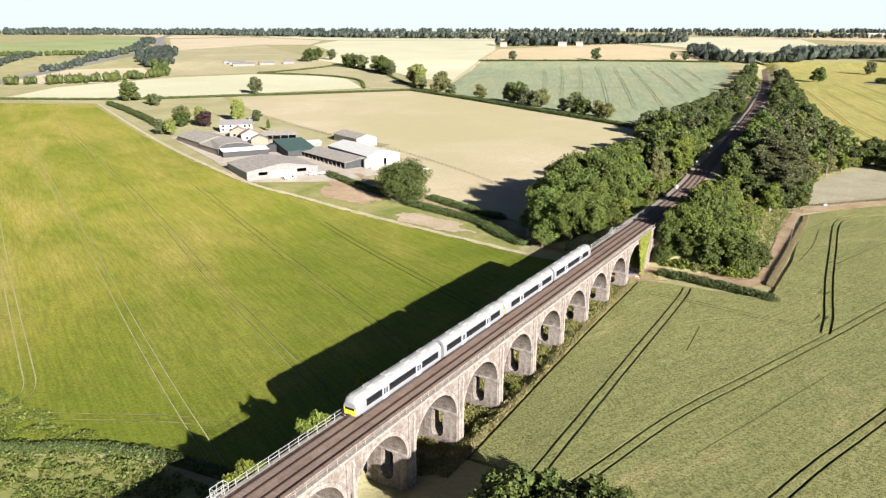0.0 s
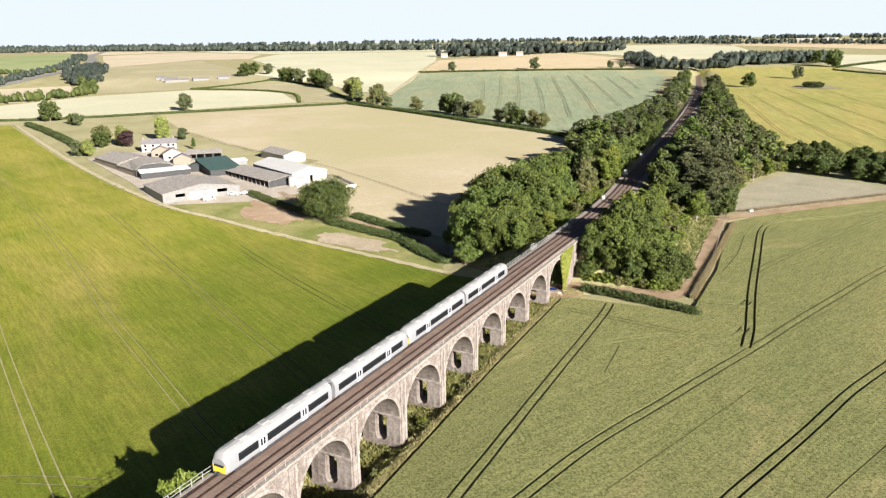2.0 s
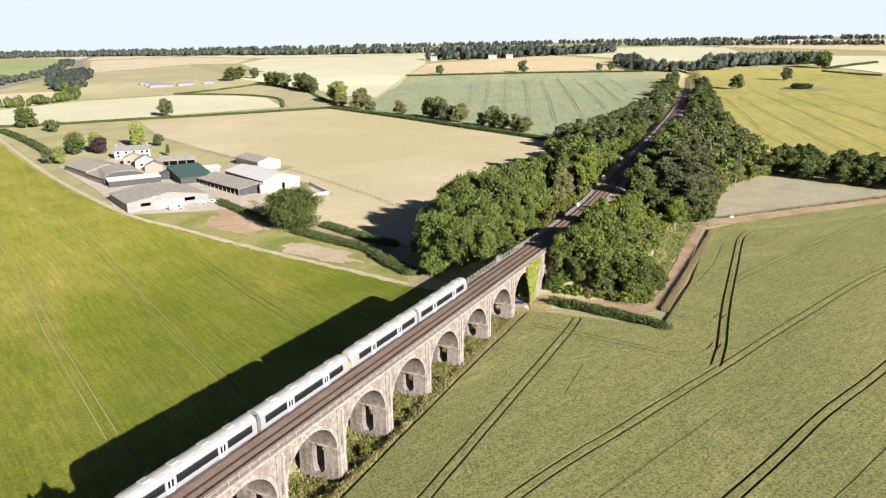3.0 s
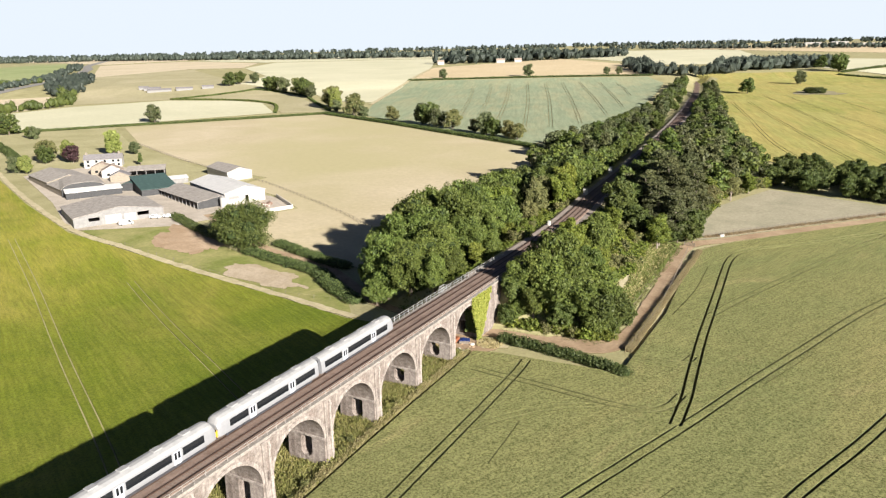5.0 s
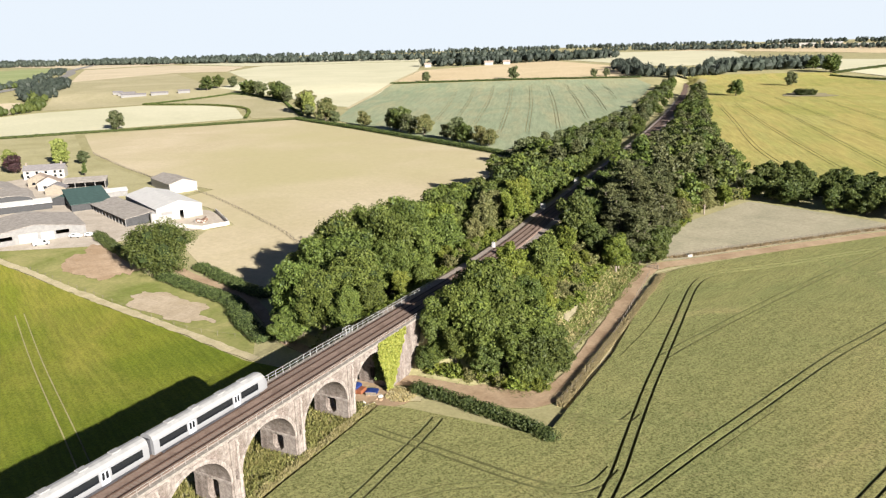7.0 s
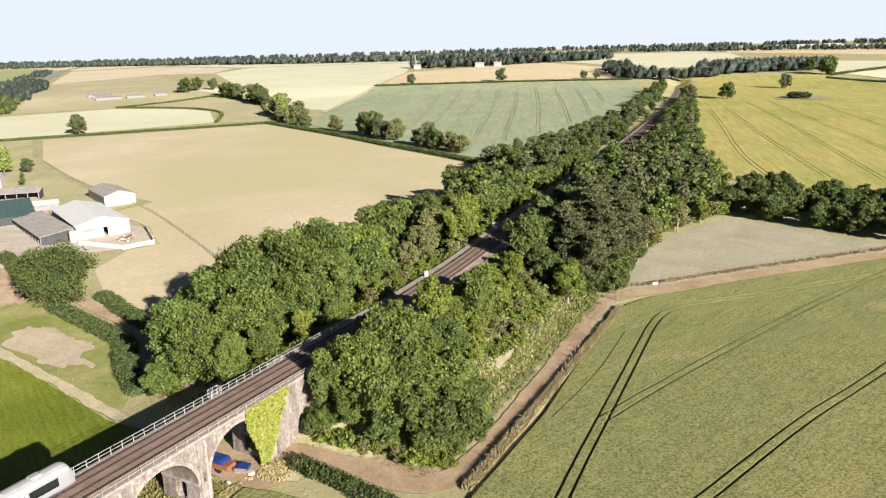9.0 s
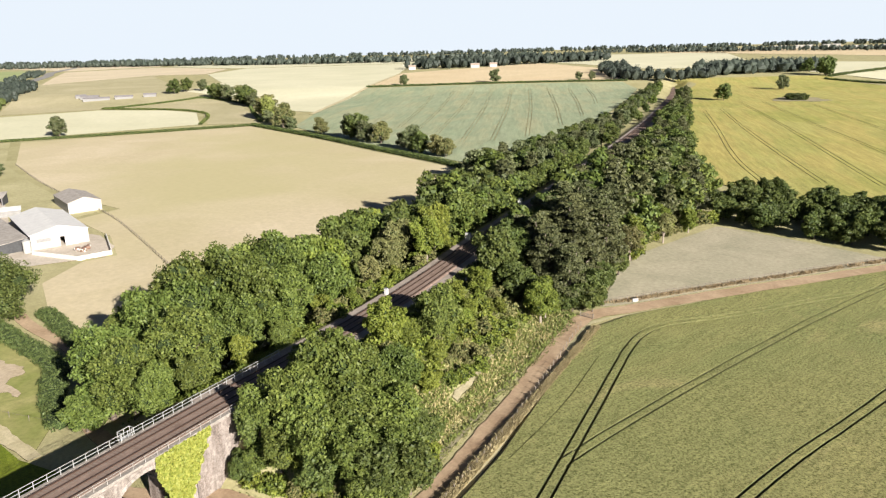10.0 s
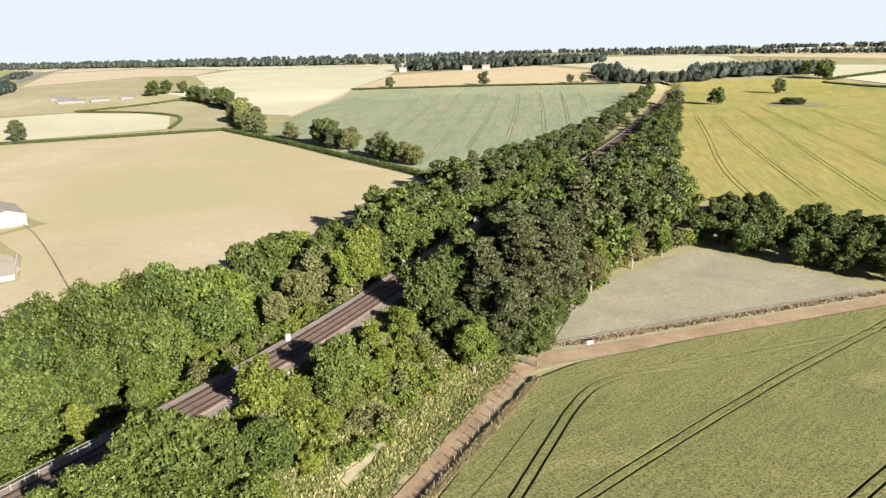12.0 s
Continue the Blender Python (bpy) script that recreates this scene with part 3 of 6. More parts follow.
field("far_field", [(-60, 1230), (30, 1290), (60, 1500), (-10, 1560), (-90, 1420)], M_BLUEGREEN, 0.3, 40, "distant grey-green field")
field("far_field", [(40, 1240), (140, 1150), (260, 1500), (70, 1520)], M_PALE, 0.3, 40, "distant pale field")
field("far_stubble", [(-420, 2300), (200, 1700), (500, 2600), (-100, 3000)], M_PEACH, 0.3, 70, "distant straw-coloured field")
field("far_meadow", [(-2600, 1500), (-1900, 1420), (-1560, 1290), (-1560, 1560), (-2000, 2100)], M_PINK, 0.3, 60, "distant pale field")
field("scrub_field", [(-765, 420), (-700, 440), (-660, 480), (-668, 560), (-780, 620), (-860, 540)], M_PINK, 0.2, 26, "pale field behind scrubby hedges")
lane("motorway", [(-620, 250), (-765, 430), (-858, 562), (-888, 634), (-992, 766), (-1117, 900), (-1330, 1080), (-1536, 1232), (-1900, 1560)], 19, M_ASPHALT, 0.35, "grey motorway curving over the hill", "road", 30)

# ---- viaduct ----
PITCH, SPAN, HALF = 14.72, 12.4, 3.85
CROWN, SPRING, DECK = 9.8, 3.9, 11.0
FIRST, LAST = 191.2 - 14.72 * 17, 191.2
viaduct = empty("viaduct", label="weathered brown-grey brick railway viaduct with tall round arches", category="viaduct", kind="structure")


def arch_z(d, half=SPAN / 2):
    return SPRING + (CROWN - SPRING) * math.sqrt(max(0.0, 1 - (d / half) ** 2))


def arch_bay():
    """One bay: spandrels, barrel vault and deck between two pier centres."""
    bm = bmesh.new()
    h = PITCH / 2
    ys = [-h, -SPAN / 2] + [-SPAN / 2 * math.cos(math.pi * k / 20) for k in range(1, 20)] + [SPAN / 2, h]
    low = [SPRING, SPRING] + [arch_z(y) for y in ys[2:-2]] + [SPRING, SPRING]
    grid = [[bm.verts.new((x, y, z)) for y, z in zip(ys, low)] for x in (-HALF, HALF)]
    top = [[bm.verts.new((x, y, DECK)) for y in ys] for x in (-HALF, HALF)]
    for k in range(len(ys) - 1):
        bm.faces.new((grid[1][k], grid[1][k + 1], top[1][k + 1], top[1][k]))
        bm.faces.new((grid[0][k + 1], grid[0][k], top[0][k], top[0][k + 1]))
        bm.faces.new((top[1][k], top[1][k + 1], top[0][k + 1], top[0][k]))
        bm.faces.new((grid[0][k], grid[0][k + 1], grid[1][k + 1], grid[1][k]))
    return bm


def arch_ring(side):
    """The voussoir ring, 8 cm proud of the spandrel."""
    bm = bmesh.new()
    n, t = 28, 0.6
    for k in range(n):
        a0, a1 = math.pi * k / n, math.pi * (k + 1) / n - 0.006
        p = []
        for a in (a0, a1):
            for r in (0.0, t):
                p.append((-(SPAN / 2 + r) * math.cos(a), SPRING + (CROWN - SPRING + r) * math.sin(a)))
        x0, x1 = side * (HALF - 0.1), side * (HALF + 0.08)
        prism(bm, [p[0], p[1], p[3], p[2]], x0, x1, lambda q, z, s: (s, q, z))
    bmesh.ops.recalc_face_normals(bm, faces=bm.faces)
    return bm


def pier(sill):
    """A pier pierced by a tall arched opening."""
    bm = bmesh.new()
    w, base = 1.2, -5.0
    head, cap = 3.0, 1.1
    xs = [-HALF, -w] + [-w * math.cos(math.pi * k / 8) for k in range(1, 8)] + [w, HALF]
    ty, by = (PITCH - SPAN) / 2, (PITCH - SPAN) / 2 + 0.28

    def col(x):
        if abs(x) > w + 1e-6:
            return None
        return sill - cap * math.sqrt(max(0, 1 - (x / w) ** 2)), head + cap * math.sqrt(max(0, 1 - (x / w) ** 2))

    def yy(z):
        return ty - 0.01 if z > SPRING else ty + (by - ty) * (SPRING - z) / (SPRING - base)

    topz = 5.4
    for s in (-1, 1):
        for a, b in zip(xs[:-1], xs[1:]):
            ca, cb = col(a), col(b)
            quads = []
            if ca is None or cb is None:
                quads.append(((a, base), (b, base), (b, topz), (a, topz)))
            else:
                quads.append(((a, base), (b, base), (b, cb[0]), (a, ca[0])))
                quads.append(((a, ca[1]), (b, cb[1]), (b, topz), (a, topz)))
            for q in quads:
                vs = [bm.verts.new((x, s * yy(z), z)) for x, z in q]
                bm.faces.new(vs if s < 0 else vs[::-1])
    for a, b in zip(xs[1:-2], xs[2:-1]):
        ca, cb = col(a), col(b)
        for i in (0, 1):
            vs = [bm.verts.new(p) for p in ((a, -yy(ca[i]), ca[i]), (b, -yy(cb[i]), cb[i]), (b, yy(cb[i]), cb[i]), (a, yy(ca[i]), ca[i]))]
            bm.faces.new(vs if i == 0 else vs[::-1])
    for x in (-w, w):
        vs = [bm.verts.new(p) for p in ((x, -yy(sill), sill), (x, yy(sill), sill), (x, yy(head), head), (x, -yy(head), head))]
        bm.faces.new(vs)
    for x in (-HALF, HALF):
        vs = [bm.verts.new(p) for p in ((x, -by, base), (x, by, base), (x, ty, topz), (x, -ty, topz))]
        bm.faces.new(vs if x > 0 else vs[::-1])
    bmesh.ops.remove_doubles(bm, verts=bm.verts, dist=1e-4)
    bmesh.ops.recalc_face_normals(bm, faces=bm.faces)
    return bm


def impost():
    bm = bmesh.new()
    ty = (PITCH - SPAN) / 2
    for s in (-1, 1):
        box(bm, -HALF - 0.12, HALF + 0.12, s * ty - 0.14, s * ty + 0.14, SPRING - 0.12, SPRING + 0.28, 0.04)
    return bm


def pilaster(side):
    """Twin brick ribs on the pier's face, from the ground to the parapet."""
    bm = bmesh.new()
    for o in (-0.62, 0.62):
        x0, x1 = sorted((side * (HALF - 0.05), side * (HALF + 0.24)))
        box(bm, x0, x1, o - 0.24, o + 0.24, -5.0, DECK - 0.6, 0.03)
    x0, x1 = sorted((side * (HALF - 0.05), side * (HALF + 0.30)))
    box(bm, x0, x1, -0.98, 0.98, DECK - 0.62, DECK - 0.28, 0.04)
    x0, x1 = sorted((side * (HALF - 0.05), side * (HALF + 0.36)))
    for o in (-0.62, 0.62):
        box(bm, x0, x1, o - 0.33, o + 0.33, DECK - 1.7, DECK - 1.25, 0.06)
    box(bm, x0, x1, -1.3, 1.3, -5.0, -1.6, 0.05)
    return bm


bay_mesh = part("arch", arch_bay(), M_BRICK, viaduct)
ring_r = part("arch_ring", arch_ring(1), M_RING, viaduct, "paler brick ring round the arch")
ring_l = part("arch_ring", arch_ring(-1), M_RING, viaduct, "paler brick ring round the arch")
pier_tall = part("pier", pier(-0.1), M_BRICK, viaduct, "tapering brick pier pierced by a tall slender opening")
pier_mid = part("pier", pier(1.1), M_BRICK, viaduct, "tapering brick pier pierced by an oval opening")
pier_low = part("pier", pier(1.9), M_BRICK, viaduct, "tapering brick pier pierced by a short oval opening")
pier_set = {"low": pier_low, "mid": pier_mid, "tall": pier_tall}
impost_ob = part("impost", impost(), M_RING, viaduct)
pil_r = part("pilaster", pilaster(1), M_RING, viaduct)
pil_l = part("pilaster", pilaster(-1), M_RING, viaduct)
first_set = (bay_mesh, ring_r, ring_l)
bays = int(round((LAST - FIRST) / PITCH)) + 1
placed = set()
for k in range(bays):
    y = LAST - k * PITCH
    for src in first_set:
        if k == 0:
            src.matrix_basis = pose(0, y, 0)
        else:
            shared(src.name.split(".")[0], src.data, viaduct, pose(0, y, 0), src.get("label", ""))
    size = "tall" if y < 137 else "mid" if y < 165 else "low"
    for src in (pier_set[size], impost_ob, pil_r, pil_l):
        if src.name not in placed:
            placed.add(src.name)
            src.matrix_basis = pose(0, y - PITCH / 2, 0)
        else:
            shared(src.name.split(".")[0], src.data, viaduct, pose(0, y - PITCH / 2, 0), src.get("label", ""))
for src in (pier_low, impost_ob):
    shared(src.name.split(".")[0], src.data, viaduct, pose(0, LAST + PITCH / 2, 0), src.get("label", ""))

bm = bmesh.new()
box(bm, -HALF, HALF, LAST + SPAN / 2 + 2.2, END + 7.6, -1.5, DECK, 0.05)
box(bm, -HALF, HALF, LAST + SPAN / 2 - 0.05, LAST + SPAN / 2 + 2.2, 5.3, DECK, 0.0)
box(bm, -HALF - 1.0, -HALF, LAST + SPAN / 2 + 1.6, END + 7.6, -1.5, DECK - 0.3, 0.05)
part("abutment", bm, M_BRICK, viaduct)
y0, y1 = FIRST - PITCH / 2, END + 5
for s in (-1, 1):
    bm = bmesh.new()
    y = y0
    while y < y1 - 0.1:
        e = min(y + 1.8, y1)
        dz = rnd.uniform(-0.015, 0.015)
        box(bm, *sorted((s * (HALF - 0.35), s * (HALF + 0.28))), y + 0.008, e - 0.008, DECK + dz, DECK + 0.32 + dz, 0.03)
        y = e
    part("coping", bm, M_STONE, viaduct, "worn pale stone coping")
    bm = bmesh.new()
    box(bm, *sorted((s * (HALF - 0.05), s * (HALF + 0.14))), y0, y1, DECK - 0.27, DECK - 0.002, 0.02)
    part("string_course", bm, M_RING, viaduct)

# railings along both edges


def railing(name, side, posts_mat, height, rails, step, radius):
    thing = empty(name, label="galvanised tubular steel handrail along the viaduct parapet", category="railing", kind="structure")
    bm = bmesh.new()
    x = side * (HALF + 0.02)
    tube(bm, (x, 0, 0), (x, 0, height), radius * 1.25, sides=5)
    first = part("post", bm, posts_mat, thing)
    n = int((y1 + 22 - y0) / step)
    for k in range(n):
        y = y0 + k * step
        zz = DECK + 0.3 if y < END + 4 else DECK + 0.05
        if k == 0:
            first.matrix_basis = pose(0, y, zz)
        else:
            shared("post", first.data, thing, pose(0, y, zz))
    for r in rails:
        bm = bmesh.new()
        tube(bm, (x, y0, DECK + 0.3 + r), (x, y0 + (n - 1) * step, DECK + 0.3 + r), radius, sides=5)
        part("rail_bar", bm, posts_mat, thing)
    return thing


M_DULL = plain("weathered_steel", (0.42, 0.39, 0.35), 0.7, 0.3, 3, 0.3)
railing("west_railing", -1, M_GALV, 1.15, (0.58, 1.12), 1.9, 0.045)
railing("east_railing", 1, M_DULL, 0.95, (0.5, 0.92), 2.0, 0.03)
for y in (137.6 - 28.8, 137.6, 137.6 + 28.8, 195.2, 137.6 - 57.6, 137.6 - 86.4):
    refuge = empty("refuge", label="small railed refuge platform bracketed off the parapet", category="refuge", group="refuges on the viaduct", kind="structure")
    bm = bmesh.new()
    box(bm, -HALF - 1.15, -HALF + 0.1, y - 1.1, y + 1.1, DECK + 0.0, DECK + 0.16, 0.02)
    part("platform", bm, M_GALV, refuge)
    for px in (-HALF - 1.1, -HALF - 0.2):
        for py in (-1.05, 0, 1.05):
            bm = bmesh.new()
            tube(bm, (px, y + py, DECK + 0.1), (px, y + py, DECK + 1.45), 0.06, sides=5)
            part("post", bm, M_GALV, refuge)
    for zz in (0.75, 1.42):
        for a, b in (((-HALF - 1.1, -1.05), (-HALF - 1.1, 1.05)), ((-HALF - 1.1, -1.05), (-HALF - 0.2, -1.05)), ((-HALF - 1.1, 1.05), (-HALF - 0.2, 1.05))):
            bm = bmesh.new()
            tube(bm, (a[0], y + a[1], DECK + zz), (b[0], y + b[1], DECK + zz), 0.055, sides=5)
            part("rail_bar", bm, M_GALV, refuge)

# ---- permanent way ----
def swept(name, profile, ya, yb, step, mat, parent, centre=0.0, label=""):
    """A profile (offset from the track's line, height over the rail) swept along the line."""
    ys = np.arange(ya, yb + step, step)
    xs, zs = track_x(ys), rail_z(ys)
    t = np.gradient(xs, ys)
    nx = 1 / np.sqrt(1 + t * t)
    ny = -t * nx
    n = len(profile)
    verts = [(x + (centre + p) * a, y + (centre + p) * b, z + q) for x, y, z, a, b in zip(xs, ys, zs, nx, ny) for p, q in profile]
    faces = [(k * n + i, (k + 1) * n + i, (k + 1) * n + (i + 1) % n, k * n + (i + 1) % n) for k in range(len(ys) - 1) for i in range(n)]
    ob = new(name, mesh_from(name, verts, faces, [mat]))
    ob.parent = parent
    if label:
        ob["label"] = label
    bmx = bmesh.new()
    bmx.from_mesh(ob.data)
    bmesh.ops.recalc_face_normals(bmx, faces=bmx.faces)
    bmx.to_mesh(ob.data)
    bmx.free()
    return ob


railway = empty("railway", label="double-track railway on brown ballast", category="railway", kind="structure")
swept("cess", [(-5.4, -0.62), (5.4, -0.62), (5.2, -0.42), (-5.2, -0.42)], END + 5, 1130, 6, M_CESS, railway, label="pale gravel path beside the ballast")
swept("deck_path", [(-3.6, -0.66), (3.6, -0.66), (3.55, -0.36), (-3.55, -0.36)], y0, END + 5, 6, M_CESS, railway)
swept("ballast", [(-3.3, -0.5), (3.3, -0.5), (2.95, -0.17), (-2.95, -0.17)], y0, 1130, 6, M_BALLAST, railway, label="rust-brown ballast")
for c in (-1.7, 1.7):
    for g in (-0.7525, 0.7525):
        swept("rail", [(-0.09, -0.15), (0.09, -0.15), (0.045, 0.0), (-0.045, 0.0)], y0, 1130, 5, M_RAIL, railway, c + g)
bm = bmesh.new()
box(bm, -1.28, 1.28, -0.13, 0.13, -0.26, -0.145, 0.0)
sl = part("sleeper", bm, M_SLEEPER, railway)
count = 0
far_sleepers = []
for c in (-1.7, 1.7):
    y = y0 + 40
    while y < 420:
        t = (float(track_x(y + 1)) - float(track_x(y - 1))) / 2
        m = pose(float(track_x(y)) + c, y, float(rail_z(y)), 0, 0, -math.degrees(math.atan(t)))
        if 100 < y < 197:
            if count == 0:
                sl.matrix_basis = m
            else:
                shared("sleeper", sl.data, railway, m)
            count += 1
        else:
            far_sleepers.append(m)
        y += 0.65
verts, faces = [], []
base = [v.co.copy() for v in sl.data.vertices]
for m in far_sleepers:
    o = len(verts)
    verts += [tuple(m @ v) for v in base]
    faces += [tuple(o + i for i in p.vertices) for p in sl.data.polygons]
ob = new("sleepers", mesh_from("sleepers", verts, faces, [M_SLEEPER]))
ob.parent = railway
ob["kind"] = "stuff"

# ---- foliage ----
def clumped(lobes, seed, kids=5, lo=0.36, hi=0.58):
    """Smaller clumps over the surface of the main lobes, so that the outline is uneven."""
    g = random.Random(seed)
    out = []
    for x, y, z, rx, rz in lobes:
        for k in range(kids):
            u = Vector((g.gauss(0, 1), g.gauss(0, 1), g.gauss(0.35, 0.8))).normalized()
            s = g.uniform(lo, hi)
            d = g.uniform(0.72, 1.0)
            out.append((x + u.x * rx * d, y + u.y * rx * d, z + u.z * rz * d, rx * s, rz * s * g.uniform(0.7, 1.0)))
    return out


def leaf_cloud(lobes, count, size, seed, flat=0.0):
    """Leaf sprays strewn over the outside of the lobes (x, y, z, rx, rz); returns arrays of triangles."""
    g = np.random.default_rng(seed)
    L = np.array(lobes, float)
    area = L[:, 3] * (L[:, 3] + L[:, 4])
    pick = g.choice(len(L), size=int(count * 1.9), p=area / area.sum())
    d = g.normal(size=(len(pick), 3))
    d /= np.linalg.norm(d, axis=1)[:, None]
    r = 1.0 - 0.4 * g.random(len(pick)) ** 1.6 + 0.16 * g.random(len(pick)) ** 3
    R = np.stack([L[pick, 3], L[pick, 3], L[pick, 4]], 1)
    c = L[pick, :3] + d * R * r[:, None]
    deep = np.zeros(len(c), bool)
    if len(L) < 160:
        for k in range(len(L)):
            q = (c - L[k, :3]) / np.array([L[k, 3], L[k, 3], L[k, 4]])
            deep |= ((q * q).sum(1) < 0.5) & (pick != k)
    deep |= (d[:, 2] < -0.5) & (g.random(len(c)) < 0.6)
    c, d = c[~deep][:count], d[~deep][:count]
    n = len(c)
    nrm = d * 0.85 + g.normal(size=(n, 3)) * 0.6 + np.array([0, 0, 0.1 + flat])
    nrm /= np.linalg.norm(nrm, axis=1)[:, None]
    a = np.cross(nrm, g.normal(size=(n, 3)))
    a /= np.linalg.norm(a, axis=1)[:, None]
    b = np.cross(nrm, a)
    s = size * (0.5 + 1.0 * g.random(n))[:, None]
    w = (0.45 + 0.5 * g.random(n))[:, None]
    v = np.stack([c - a * s, c + a * s * 0.7 - b * s * w, c + a * s * (0.3 + 0.6 * g.random(n))[:, None] + b * s * w], 1)
    return v.reshape(-1, 3), np.arange(3 * n).reshape(-1, 3)


def icosphere(seg=1):
    b = bmesh.new()
    bmesh.ops.create_icosphere(b, subdivisions=seg, radius=1.0)
    v = np.array([tuple(q.co) for q in b.verts])
    f = [tuple(q.index for q in p.verts) for p in b.faces]
    b.free()
    return v, f


ICO = {k: icosphere(k) for k in (1, 2)}


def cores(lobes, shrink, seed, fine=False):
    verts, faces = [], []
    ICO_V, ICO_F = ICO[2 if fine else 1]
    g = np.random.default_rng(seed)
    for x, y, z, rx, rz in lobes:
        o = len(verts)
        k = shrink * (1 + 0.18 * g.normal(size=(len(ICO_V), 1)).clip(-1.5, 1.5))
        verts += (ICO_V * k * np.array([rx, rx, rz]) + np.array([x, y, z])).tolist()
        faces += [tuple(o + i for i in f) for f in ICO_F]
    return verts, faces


# by default the cores are dark, standing in for shade between leaf clumps
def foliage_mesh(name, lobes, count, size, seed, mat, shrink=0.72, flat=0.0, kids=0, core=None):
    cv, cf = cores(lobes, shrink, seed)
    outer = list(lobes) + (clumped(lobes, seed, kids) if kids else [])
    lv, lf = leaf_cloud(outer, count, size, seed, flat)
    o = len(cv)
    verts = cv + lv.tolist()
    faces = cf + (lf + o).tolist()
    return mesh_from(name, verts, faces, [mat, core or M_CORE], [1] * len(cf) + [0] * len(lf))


def round_lobes(seed, height, radius, bare=0.18, n=16, squash=0.85):
    """Lobes of a broad crown: several clumps about a tapering middle."""
    g = random.Random(seed)
    out = []
    mid = height * (bare + (1 - bare) * 0.52)
    vert = height * (1 - bare) * 0.5
    for k in range(n):
        a = k * 2.4 + g.uniform(-0.5, 0.5)
        t = (k + 0.5) / n * 2 - 1
        rr = math.sqrt(max(0.0, 1 - t * t * 0.85)) * radius * g.uniform(0.45, 0.86)
        z = mid + t * vert * 0.72
        s = radius * g.uniform(0.24, 0.46)
        out.append((rr * math.cos(a), rr * math.sin(a), z, s, s * squash))
    out.append((0, 0, mid, radius * 0.5, vert * 0.74))
    return out


def tree_base(name, lobes, height, radius, leaves, size, seed, leaf, bark, label, category="tree", limbs=6, trunk_r=None, flat=0.0, shrink=0.6, kids=6):
    """A tree with tapered trunk, limbs and crown, standing at the origin; kept as the pattern for copies."""
    g = random.Random(seed)
    root = empty(name, label=label, category=category)
    bm = bmesh.new()
    tr = trunk_r or height * 0.028
    top = height * 0.62
    pts = [Vector((0, 0, -0.6))]
    for k in range(1, 5):
        pts.append(Vector((g.uniform(-1, 1) * 0.03 * height * k / 4, g.uniform(-1, 1) * 0.03 * height * k / 4, top * k / 4)))
    for k in range(4):
        tube(bm, pts[k], pts[k + 1], tr * (1.25 - 0.25 * k), tr * (1.0 - 0.22 * k), 7)
    for k in range(limbs):
        lo = lobes[(k * 3 + 1) % len(lobes)]
        st = pts[1 + k % 3].lerp(pts[2 + k % 3], g.random())
        mid = st.lerp(Vector(lo[:3]), 0.55) + Vector((0, 0, 0.05 * height))
        tube(bm, st, mid, tr * 0.45, tr * 0.3, 5)
        tube(bm, mid, Vector(lo[:3]), tr * 0.3, tr * 0.1, 5)
    part("trunk", bm, bark, root)
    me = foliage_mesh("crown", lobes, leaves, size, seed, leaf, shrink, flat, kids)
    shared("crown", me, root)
    return root


def pine_lobes(seed, height, radius):
    """Flat tiers of branches, wide below and narrow at the top, with gaps between."""
    g = random.Random(seed)
    out = []
    for k in range(9):
        t = k / 8
        z = height * (0.30 + 0.66 * t)
        arms = 4 if t < 0.7 else 3
        for j in range(arms):
            a = k * 1.1 + j * 2 * math.pi / arms + g.uniform(-0.4, 0.4)
            rr = radius * (1 - 0.62 * t) * g.uniform(0.35, 0.8)
            s = radius * g.uniform(0.26, 0.40) * (1.1 - 0.45 * t)
            out.append((rr * math.cos(a), rr * math.sin(a), z + g.uniform(-0.03, 0.03) * height, s, s * 0.36))
        if k > 2:
            s = radius * 0.3 * (1.15 - 0.6 * t)
            out.append((0, 0, z, s, s * 0.7))
    return out


PATTERN = {}


def pattern(key, *a, **k):
    PATTERN[key] = [tree_base(*a, **k), False]


def plant(key, x, y, scale=1.0, turn=None, sz=None, label="", group="", sink=0.0):
    """Set a tree of that pattern on the land; the first one is the pattern itself."""
    ob, used = PATTERN[key]
    turn = rnd.uniform(0, 360) if turn is None else turn
    m = pose(x, y, gz(x, y) - sink, 0, 0, turn) @ Matrix.Diagonal((scale, scale, sz or scale, 1))
    if not used:
        ob.matrix_basis = m
        PATTERN[key][1] = True
        new_ob = ob
    else:
        old = ob.scale.copy()
        ob.scale = (1, 1, 1)
        new_ob = copy_thing(ob, m)
        ob.scale = old
    if label:
        new_ob["label"] = label
    if group:
        new_ob["group"] = group
    return new_ob


# near patterns, 10 m tall
for i in range(4):
    pattern(f"oak{i}", "oak_tree", round_lobes(20 + i, 10, 4.6, 0.08, 15), 10, 4.6, 10000, 0.22, 20 + i, M_LEAF, M_BARK, "broad deciduous tree in full green leaf", kids=7)
for i in range(3):
    pattern(f"big{i}", "oak_tree", round_lobes(10 + i, 20, 7.6, 0.05, 24, 0.9), 20, 7.6, 22000, 0.29, 10 + i, M_LEAF, M_BARK, "tall broad deciduous tree in full green leaf", limbs=8, kids=8)
for i in range(2):
    pattern(f"tallpine{i}", "pine_tree", pine_lobes(64 + i, 20, 7.2), 20, 7.2, 13000, 0.3, 64 + i, M_LEAF_P, M_PALEBARK, "tall dark olive pine with tiered branches", limbs=14, flat=0.4, shrink=0.55, kids=4)
